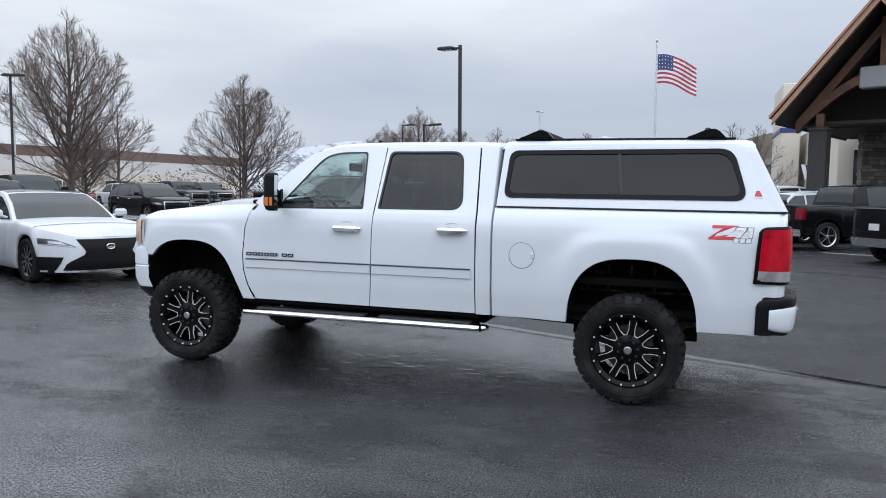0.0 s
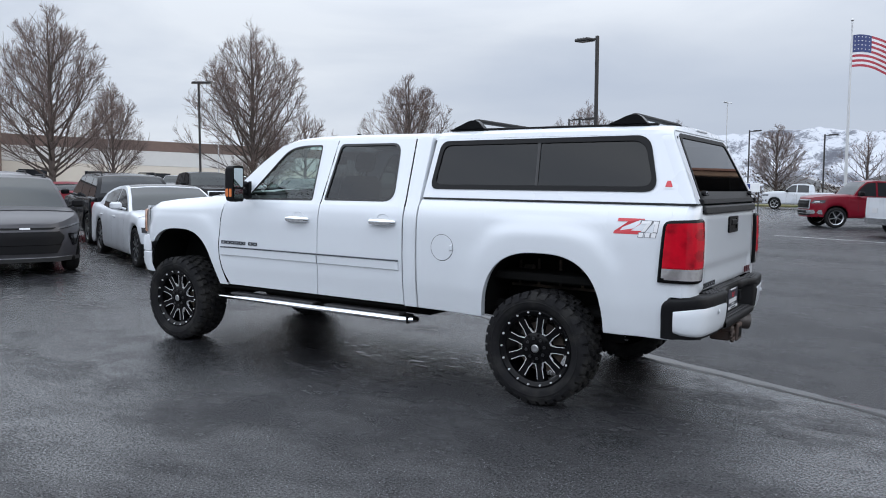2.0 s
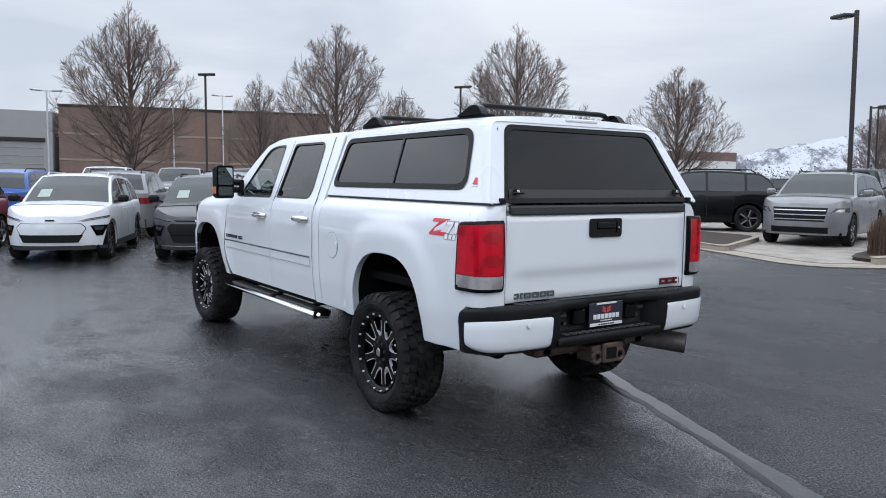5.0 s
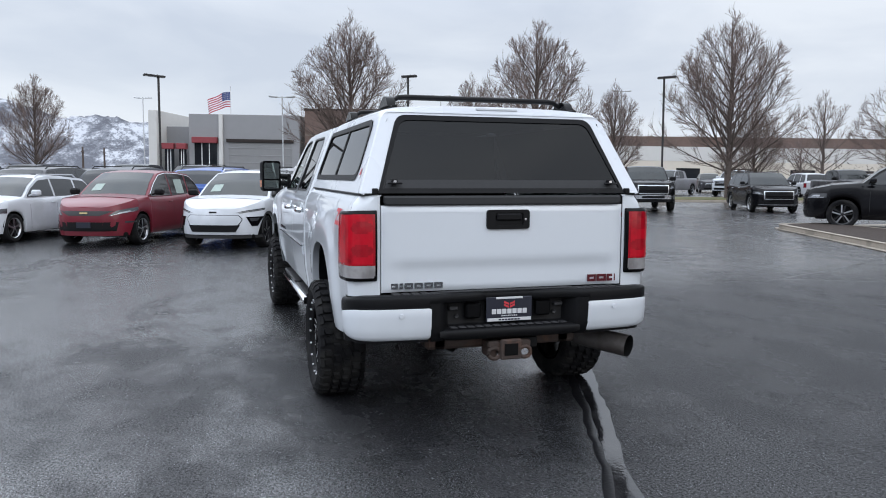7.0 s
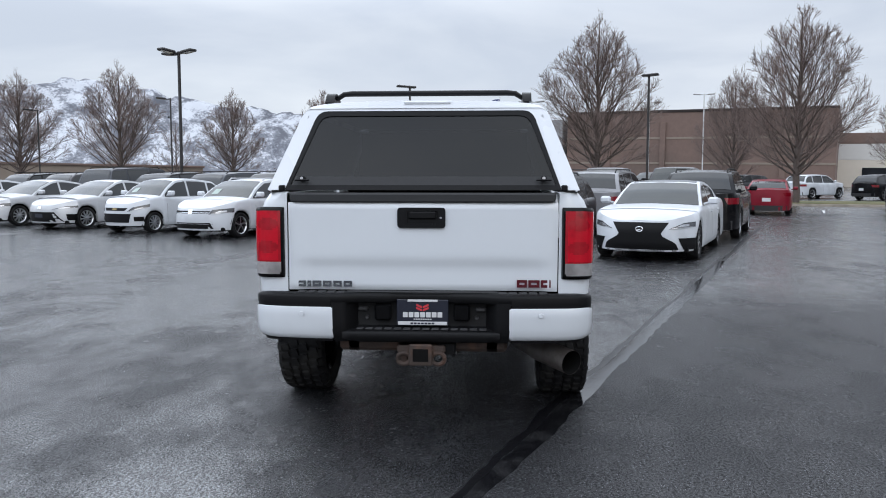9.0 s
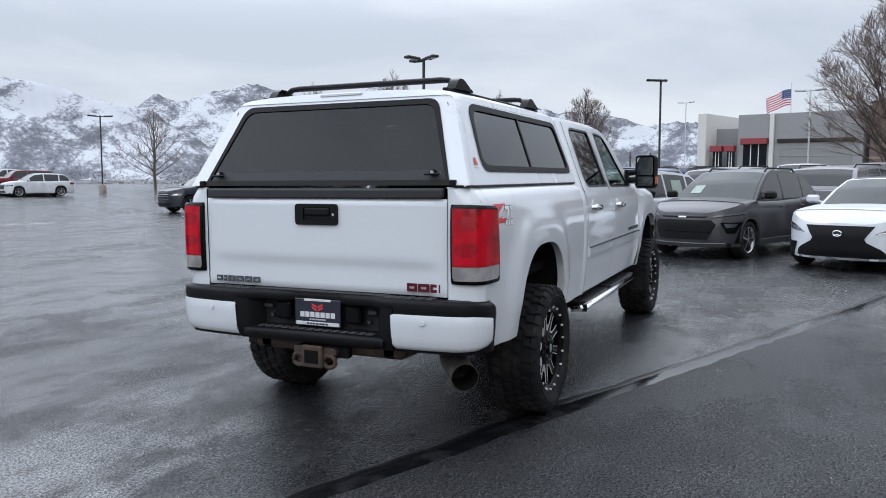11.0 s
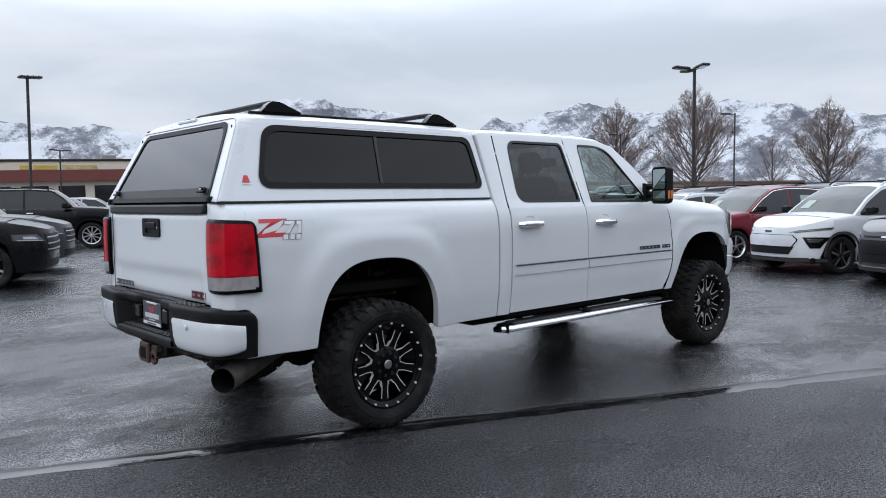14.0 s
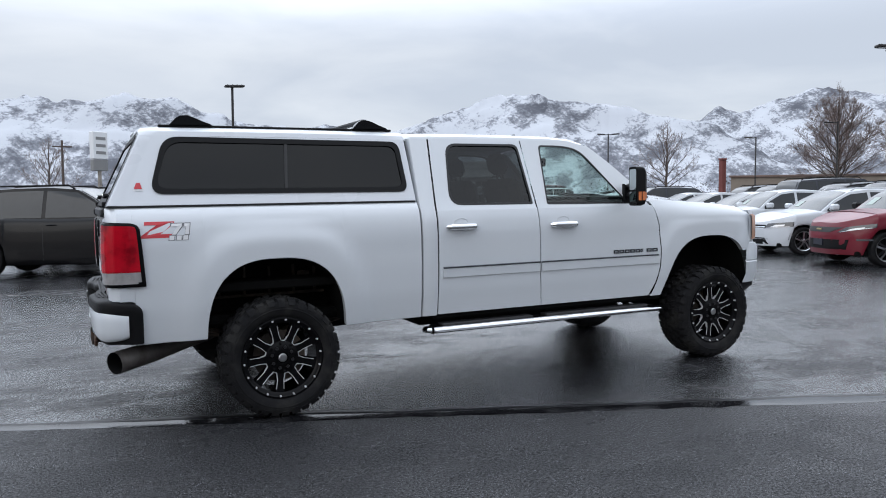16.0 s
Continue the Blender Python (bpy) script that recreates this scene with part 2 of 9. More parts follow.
def pane_material(name, tint, clear, gloss_least=0.045):
    """Window glass: a tinted see-through film under a sharp reflection."""
    m = bpy.data.materials.new(name)
    m.use_nodes = True
    t = m.node_tree
    t.nodes.clear()
    out = t.nodes.new("ShaderNodeOutputMaterial")
    through_film = t.nodes.new("ShaderNodeBsdfTransparent")
    through_film.inputs["Color"].default_value = (*[c * clear for c in tint], 1)
    dark = t.nodes.new("ShaderNodeBsdfDiffuse")
    dark.inputs["Color"].default_value = (*[c * 0.02 for c in tint], 1)
    film = t.nodes.new("ShaderNodeMixShader")
    film.inputs[0].default_value = 0.06
    link(t, through_film.outputs[0], film.inputs[1])
    link(t, dark.outputs[0], film.inputs[2])
    gloss = t.nodes.new("ShaderNodeBsdfGlossy")
    gloss.inputs["Roughness"].default_value = 0.012
    # both faces of the pane reflect alike: four hundredths face on, all of it at a glance
    facing = t.nodes.new("ShaderNodeLayerWeight")
    facing.inputs["Blend"].default_value = 0.5
    power = t.nodes.new("ShaderNodeMath")
    power.operation = "POWER"
    link(t, facing.outputs["Facing"], power.inputs[0])
    power.inputs[1].default_value = 4.2
    amount = t.nodes.new("ShaderNodeMath")
    amount.operation = "MULTIPLY_ADD"
    link(t, power.outputs[0], amount.inputs[0])
    amount.inputs[1].default_value = 0.94
    amount.inputs[2].default_value = gloss_least
    mix = t.nodes.new("ShaderNodeMixShader")
    link(t, amount.outputs[0], mix.inputs[0])
    link(t, film.outputs[0], mix.inputs[1])
    link(t, gloss.outputs[0], mix.inputs[2])
    link(t, mix.outputs[0], out.inputs["Surface"])
    return m


def asphalt_material():
    """Wet asphalt in two pours: an older, wetter one north of the long joint and a darker one south of it."""
    m = bpy.data.materials.new("wet_asphalt")
    m.use_nodes = True
    t = m.node_tree
    b = t.nodes["Principled BSDF"]
    coord = t.nodes.new("ShaderNodeTexCoord")

    def noise_at(scale, detail=5, rough=0.55, vector=None):
        n = t.nodes.new("ShaderNodeTexNoise")
        n.inputs["Scale"].default_value = scale
        n.inputs["Detail"].default_value = detail
        n.inputs["Roughness"].default_value = rough
        link(t, vector or coord.outputs["Object"], n.inputs["Vector"])
        return n.outputs["Fac"]

    def ranged(value, a, c, lo, hi):
        r = t.nodes.new("ShaderNodeMapRange")
        r.interpolation_type = "SMOOTHSTEP"
        r.inputs["From Min"].default_value, r.inputs["From Max"].default_value = a, c
        r.inputs["To Min"].default_value, r.inputs["To Max"].default_value = lo, hi
        link(t, value, r.inputs["Value"])
        return r.outputs[0]

    def calc(kind, a, c):
        n = t.nodes.new("ShaderNodeMath")
        n.operation = kind
        for i, s in enumerate((a, c)):
            if isinstance(s, (int, float)):
                n.inputs[i].default_value = s
            else:
                link(t, s, n.inputs[i])
        return n.outputs[0]

    # which pour: the signed distance from the long joint
    dot = t.nodes.new("ShaderNodeVectorMath")
    dot.operation = "DOT_PRODUCT"
    link(t, coord.outputs["Object"], dot.inputs[0])
    dot.inputs[1].default_value = (0.3778, 0.9259, 0)
    north = ranged(dot.outputs["Value"], -1.02, -0.98, 0.0, 1.0)
    # damp patches, drawn out along the fall of the lot
    mapping = t.nodes.new("ShaderNodeMapping")
    mapping.inputs["Rotation"].default_value = (0, 0, radians(-60))
    mapping.inputs["Scale"].default_value = (0.38, 1.0, 1.0)
    link(t, coord.outputs["Object"], mapping.inputs[0])
    large = noise_at(0.42, 8, 0.70, mapping.outputs[0])
    mid = noise_at(1.5, 7, 0.68)
    wet = calc("ADD", calc("MULTIPLY", large, 0.66), calc("MULTIPLY", mid, 0.34))
    # coat reflection lowered about the truck, in place of the dark reflection there
    spot_at = t.nodes.new("ShaderNodeVectorMath")
    spot_at.operation = "DISTANCE"
    link(t, coord.outputs["Object"], spot_at.inputs[0])
    spot_at.inputs[1].default_value = (0.0, 2.8, 0)
    uneven = calc("ADD", spot_at.outputs["Value"], calc("MULTIPLY", calc("SUBTRACT", large, 0.5), 6.0))
    dimmed = ranged(uneven, 0.8, 3.2, 0.58, 1.0)
    # coat raised on the south-east asphalt to put in its grazing sheen
    split = t.nodes.new("ShaderNodeSeparateXYZ")
    link(t, coord.outputs["Object"], split.inputs[0])
    sheen_side = calc("MULTIPLY", ranged(split.outputs["X"], 2.0, 6.0, 0.0, 1.0), calc("SUBTRACT", 1.0, north))
    east = calc("MAXIMUM", north, sheen_side)
    film = calc("MULTIPLY", calc("MULTIPLY", ranged(wet, 0.38, 0.55, 0.0, 1.0), dimmed), calc("ADD", calc("MULTIPLY", east, 0.6), 0.4))
    stone = noise_at(66, 3, 0.68)
    grit = noise_at(185, 2, 0.6)
    glint = noise_at(150, 1, 0.4)
    pits = ranged(calc("ADD", calc("MULTIPLY", stone, 0.6), calc("MULTIPLY", grit, 0.4)), 0.43, 0.55, 0.0, 1.0)
    # grain contrast of the reflecting stones put into the colour, pits darkest
    base = t.nodes.new("ShaderNodeMix")
    base.data_type = "RGBA"
    base.inputs["A"].default_value = (0.002, 0.0021, 0.0025, 1)
    base.inputs["B"].default_value = (0.017, 0.0174, 0.020, 1)
    link(t, pits, base.inputs["Factor"])
    # glints painted into the base colour as bright specks
    speck = t.nodes.new("ShaderNodeVectorMath")
    speck.operation = "SCALE"
    link(t, base.outputs["Result"], speck.inputs[0])
    link(t, calc("ADD", 1.0, ranged(glint, 0.68, 0.72, 0.0, 22.0)), speck.inputs["Scale"])
    link(t, speck.outputs[0], b.inputs["Base Color"])
    link(t, calc("ADD", ranged(film, 0.0, 1.0, 0.62, 0.50), ranged(pits, 0.0, 1.0, 0.12, -0.06)), b.inputs["Roughness"])
    link(t, ranged(pits, 0.0, 1.0, 0.06, 0.20), b.inputs["Specular IOR Level"])
    # the water film lies smooth over the stones
    link(t, calc("MULTIPLY", ranged(film, 0.0, 1.0, 0.60, 1.0), calc("MULTIPLY", calc("ADD", calc("MULTIPLY", calc("MULTIPLY", east, dimmed), 0.36), 0.63), calc("MAXIMUM", ranged(pits, 0.0, 1.0, 0.40, 1.0), calc("MULTIPLY", sheen_side, 0.9)))), b.inputs["Coat Weight"])
    link(t, ranged(film, 0.0, 1.0, 0.30, 0.13), b.inputs["Coat Roughness"])
    link(t, calc("ADD", 1.60, calc("MULTIPLY", ranged(wet, 0.40, 0.57, 0.0, 1.3), calc("ADD", calc("MULTIPLY", calc("MULTIPLY", east, dimmed), 0.64), 0.36))), b.inputs["Coat IOR"])
    height = calc("ADD", calc("MULTIPLY", stone, 1.4), grit)
    for strength, distance, socket in ((0.8, 0.008, "Normal"), (0.0, 0.0068, "Coat Normal")):
        k = t.nodes.new("ShaderNodeBump")
        k.inputs["Strength"].default_value = strength
        if not strength:
            link(t, ranged(film, 0.0, 1.0, 0.80, 0.34), k.inputs["Strength"])
        k.inputs["Distance"].default_value = distance
        link(t, height, k.inputs["Height"])
        link(t, k.outputs[0], b.inputs[socket])
    return m


def mountain_material(name="snowy_mountain", bare=-0.018, dist=2300.0):
    m = bpy.data.materials.new(name)
    m.use_nodes = True
    t = m.node_tree
    b = t.nodes["Principled BSDF"]
    b.inputs["Roughness"].default_value = 0.9
    b.inputs["Specular IOR Level"].default_value = 0.1
    coord = t.nodes.new("ShaderNodeTexCoord")
    geo = t.nodes.new("ShaderNodeNewGeometry")

    def noise_at(scale, detail, rough, vector):
        n = t.nodes.new("ShaderNodeTexNoise")
        n.inputs["Scale"].default_value = scale
        n.inputs["Detail"].default_value = detail
        n.inputs["Roughness"].default_value = rough
        link(t, vector, n.inputs["Vector"])
        return n.outputs["Fac"]

    def calc(kind, a, c):
        n = t.nodes.new("ShaderNodeMath")
        n.operation = kind
        for i, s in enumerate((a, c)):
            if isinstance(s, (int, float)):
                n.inputs[i].default_value = s
            else:
                link(t, s, n.inputs[i])
        return n.outputs[0]

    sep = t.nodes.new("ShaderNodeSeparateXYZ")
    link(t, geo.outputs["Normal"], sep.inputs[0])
    place = t.nodes.new("ShaderNodeSeparateXYZ")
    link(t, coord.outputs["Object"], place.inputs[0])
    # along the range, up its slopes, and little change from fold to fold
    along = calc("MULTIPLY", calc("ARCTAN2", place.outputs["Y"], place.outputs["X"]), dist)
    deep = calc("MULTIPLY", calc("ADD", place.outputs["X"], place.outputs["Y"]), 0.10)

    def laid(skew, ku, kv):
        c = t.nodes.new("ShaderNodeCombineXYZ")
        link(t, calc("MULTIPLY", calc("ADD", along, calc("MULTIPLY", place.outputs["Z"], skew)), ku), c.inputs[0])
        link(t, calc("MULTIPLY", place.outputs["Z"], kv), c.inputs[1])
        link(t, calc("MULTIPLY", deep, ku), c.inputs[2])
        return c.outputs[0]

    # wooded patches, runnels down the slopes, brush and rock in specks
    patches = noise_at(1.0, 8, 0.66, laid(0.5, 1 / 150, 1 / 95))
    runnels = noise_at(1.0, 5, 0.62, laid(-0.9, 1 / 34, 1 / 110))
    others = noise_at(1.0, 5, 0.62, laid(1.1, 1 / 46, 1 / 130))
    specks = noise_at(1.0, 3, 0.72, laid(0.0, 1 / 8.5, 1 / 7.0))
    value = calc("ADD", calc("MULTIPLY", patches, 0.88), calc("MULTIPLY", calc("MAXIMUM", runnels, others), 0.42))
    # slopes whose normal points to +x come out darker
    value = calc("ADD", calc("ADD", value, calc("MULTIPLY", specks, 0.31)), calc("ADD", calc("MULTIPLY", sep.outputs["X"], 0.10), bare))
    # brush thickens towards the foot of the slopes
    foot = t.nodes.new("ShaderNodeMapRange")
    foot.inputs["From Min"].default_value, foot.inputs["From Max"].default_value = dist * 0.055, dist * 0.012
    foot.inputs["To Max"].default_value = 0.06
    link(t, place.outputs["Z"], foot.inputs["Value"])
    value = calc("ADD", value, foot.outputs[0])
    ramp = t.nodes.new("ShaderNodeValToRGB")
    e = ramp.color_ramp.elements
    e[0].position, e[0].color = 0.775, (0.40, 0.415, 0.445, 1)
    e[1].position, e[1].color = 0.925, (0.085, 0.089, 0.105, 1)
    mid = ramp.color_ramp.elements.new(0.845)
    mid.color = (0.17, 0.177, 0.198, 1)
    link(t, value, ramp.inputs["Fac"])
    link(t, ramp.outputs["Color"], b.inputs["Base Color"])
    return m


WHITE = material("white_paint", (0.535, 0.56, 0.59), 0.34, coat=1.0, grain=0.02, grain_scale=3, rough_var=0.05,
                 second=(0.53, 0.55, 0.58), second_scale=2.2, second_edge=(0.52, 0.8), bump=0.012, bump_scale=300)
CAP_WHITE = material("white_gelcoat", (0.545, 0.567, 0.60), 0.28, coat=0.35, grain=0.02, grain_scale=4, rough_var=0.06)
BLACK_TRIM = material("black_plastic", (0.0043, 0.0043, 0.0050), 0.5, specular=0.18, grain=0.25, grain_scale=60, bump=0.12, bump_scale=500)
STEP_PAD = material("black_step_pad", (0.018, 0.018, 0.020), 0.55, grain=0.3, grain_scale=40, bump=0.3, bump_scale=220)
CHARCOAL = material("charcoal_plastic", (0.020, 0.0205, 0.022), 0.5, specular=0.3, grain=0.2, grain_scale=30, bump=0.08, bump_scale=300)
GLOSS_BLACK = material("gloss_black", (0.003, 0.003, 0.0035), 0.2, specular=0.15, grain=0.2, grain_scale=12, rough_var=0.05)
RUBBER = material("tyre_rubber", (0.010, 0.010, 0.011), 0.8, specular=0.12, grain=0.35, grain_scale=30, bump=0.2, bump_scale=140,
                  second=(0.021, 0.0205, 0.020), second_scale=6)
SEAL = material("rubber_seal", (0.008, 0.008, 0.009), 0.5)
CHROME = material("chrome", (0.72, 0.73, 0.75), 0.09, 1.0, grain=0.05, grain_scale=8, rough_var=0.05)
STEEL = material("brushed_steel", (0.42, 0.42, 0.43), 0.3, 1.0, grain=0.2, grain_scale=25, rough_var=0.12)
MILLED = material("milled_aluminium", (0.60, 0.60, 0.62), 0.40, 0.4, grain=0.05)
SILVER_RIM = material("silver_rim", (0.48, 0.49, 0.51), 0.28, 0.9, grain=0.08)
DARK_RIM = material("dark_rim", (0.018, 0.018, 0.020), 0.3, 0.3, coat=0.3)
EXHAUST = material("sooty_exhaust_steel", (0.11, 0.10, 0.094), 0.5, 0.4, grain=0.35, grain_scale=18, rough_var=0.15,
                   second=(0.07, 0.06, 0.055), second_scale=8)
RUST = material("rusty_hitch_steel", (0.045, 0.032, 0.027), 0.75, 0.2, grain=0.5, grain_scale=25, second=(0.075, 0.042, 0.030),
                second_scale=9, bump=0.3)
UNDER = material("underbody", (0.005, 0.005, 0.005), 0.9, specular=0.1, grain=0.4, grain_scale=20)
FRAME_GREY = material("dusty_chassis", (0.045, 0.038, 0.034), 0.8, specular=0.15, grain=0.4, grain_scale=14, second=(0.11, 0.085, 0.068), second_scale=6)
TINT = pane_material("tinted_pane", (0.75, 0.80, 0.86), 0.06, 0.030)
REAR_TINT = pane_material("privacy_pane", (0.75, 0.80, 0.86), 0.10, 0.04)
CLEAR_TINT = pane_material("green_tinted_pane", (0.80, 0.93, 0.89), 0.92)
CAR_GLASS = material("car_glass", (0.020, 0.022, 0.024), 0.03, specular=0.5, grain=0.3, grain_scale=2.5)
SHIELD_GLASS = material("windshield_glass", (0.016, 0.020, 0.020), 0.03, specular=0.6, grain=0.5, grain_scale=2.0)
RED_LENS = material("red_lens", (0.40, 0.004, 0.014), 0.16, specular=0.25, coat=0.12, grain=0.3, grain_scale=14,
                    second=(0.17, 0.002, 0.007), second_scale=6)
REVERSE_LENS = material("reversing_lens", (0.27, 0.26, 0.26), 0.12, coat=0.6, grain=0.5, grain_scale=18, second=(0.16, 0.15, 0.15), second_scale=9, second_edge=(0.45, 0.62))
DEEP_RED = material("deep_red_lens", (0.27, 0.003, 0.010), 0.14, specular=0.3, coat=0.3, grain=0.4, grain_scale=22)
CLEAR_LENS = material("clear_lens", (0.12, 0.118, 0.118), 0.1, coat=0.8, grain=0.2, grain_scale=40)
HEAD_LENS = material("headlight_lens", (0.050, 0.052, 0.057), 0.10, 0.2, coat=0.7, grain=0.6, grain_scale=30)
AMBER = material("amber_lens", (0.55, 0.16, 0.05), 0.15, coat=0.8, grain=0.15, grain_scale=40)
CABIN = material("dark_cabin_cloth", (0.022, 0.020, 0.022), 0.8, grain=0.2, grain_scale=50)
SEAT_GREY = material("grey_leather_seat", (0.055, 0.055, 0.058), 0.6, grain=0.15, grain_scale=30, bump=0.1)
ASPHALT = asphalt_material()
SEALER = material("crack_sealer", (0.005, 0.005, 0.006), 0.34, specular=0.25, grain=0.4, grain_scale=9, bump=0.2, bump_scale=40, rough_var=0.12)
WET_TAR = material("wet_tar", (0.006, 0.006, 0.007), 0.10, ior=1.42, grain=0.5, grain_scale=14, bump=0.12, bump_scale=30, rough_var=0.06, second=(0.018, 0.018, 0.019), second_scale=5)
PAINT_LINE = material("parking_paint", (0.55, 0.55, 0.55), 0.6, grain=0.3, grain_scale=12, second=(0.15, 0.15, 0.15), second_scale=5)
CONCRETE = material("damp_concrete", (0.27, 0.245, 0.215), 0.75, grain=0.25, grain_scale=14, second=(0.19, 0.17, 0.15), second_scale=1.6,
                    bump=0.25, bump_scale=60)
KERB = material("kerb_concrete", (0.27, 0.235, 0.195), 0.75, grain=0.25, grain_scale=18, second=(0.19, 0.165, 0.135), second_scale=2.2,
                bump=0.25, bump_scale=60)
BARK_MULCH = material("dark_bark_mulch", (0.030, 0.020, 0.015), 0.95, grain=0.6, grain_scale=22, bump=1.0, bump_scale=35)
GRASS = material("winter_grass", (0.115, 0.105, 0.045), 0.95, grain=0.4, grain_scale=10, second=(0.07, 0.08, 0.03), second_scale=0.6,
                 bump=0.8, bump_scale=30)
BARK = material("grey_brown_bark", (0.085, 0.066, 0.058), 0.9, grain=0.4, grain_scale=12, bump=0.5, bump_scale=30)
TWIG = material("reddish_twig", (0.155, 0.115, 0.102), 0.9, grain=0.3, grain_scale=3)
REED = material("dry_grass_bush", (0.085, 0.055, 0.038), 0.95, island_value=0.45, grain=0.2, grain_scale=20)
SHRUB = material("brown_shrub", (0.060, 0.043, 0.033), 0.95, grain=0.6, grain_scale=1.5, island_value=0.3)
POLE_BLACK = material("dark_bronze_pole", (0.030, 0.028, 0.028), 0.55, 0.3, grain=0.2, grain_scale=6)
POLE_PALE = material("galvanised_pole", (0.50, 0.51, 0.52), 0.5, 0.3, grain=0.12, grain_scale=5)
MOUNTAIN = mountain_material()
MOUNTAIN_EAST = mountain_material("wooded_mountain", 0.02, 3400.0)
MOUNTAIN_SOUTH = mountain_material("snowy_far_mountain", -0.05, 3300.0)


# ---------------------------------------------------------------- ground, joints and kerbs
def ground_z(x, y):
    return 0.9 * max(0.0, min(1.0, (y - 28) / 45)) ** 1.5


def build_ground():
    g = Geo()
    n = 80
    xs = [math.copysign(abs(q) ** 2.6 * 4500, q) for q in [-1 + 2 * k / n for k in range(n + 1)]]
    g.sheet([[(x, y, ground_z(x, y)) for x in xs] for y in xs])
    tagged(part("ground", g, ASPHALT), "wet dark asphalt of a car park", "ground", kind="structure")


GRID = radians(-22.2)
ALONG, ACROSS = Vector((math.cos(GRID), math.sin(GRID), 0)), Vector((-math.sin(GRID), math.cos(GRID), 0))


def ribbon(points, widths, z, wobble, seed, slot_geo, step=0.12):
    """A thin uneven strip laid on the ground."""
    rnd = random.Random(seed)
    pts = []
    for (a, wa), (b, wb) in zip(zip(points, widths), zip(points[1:], widths[1:])):
        a, b = Vector((*a, 0)), Vector((*b, 0))
        n = max(2, int((b - a).length / step))
        for k in range(n):
            pts.append((a.lerp(b, k / n), lerp(wa, wb, k / n)))
    pts.append((Vector((*points[-1], 0)), widths[-1]))
    left, right, top_l, top_r = [], [], [], []
    off = 0.0
    for i, (p, w) in enumerate(pts):
        d = (pts[min(i + 1, len(pts) - 1)][0] - pts[max(i - 1, 0)][0]).normalized()
        s = Vector((-d.y, d.x, 0))
        off = off * 0.85 + rnd.uniform(-1, 1) * wobble * 0.5
        w1 = w * rnd.uniform(0.75, 1.2)
        left.append(tuple(p + s * (off + w1 / 2) + Vector((0, 0, 0.0012))))
        top_l.append(tuple(p + s * (off + w1 / 2 - min(0.03, w1 * 0.3)) + Vector((0, 0, z))))
        top_r.append(tuple(p + s * (off - w1 / 2 + min(0.03, w1 * 0.3)) + Vector((0, 0, z))))
        right.append(tuple(p + s * (off - w1 / 2) + Vector((0, 0, 0.0012))))
    slot_geo.sheet([left, top_l, top_r, right])


def on_joint(u, side=0.0):
    p = Vector((0.45, -1.27, 0)) + ALONG * u + ACROSS * side
    return (p.x, p.y)


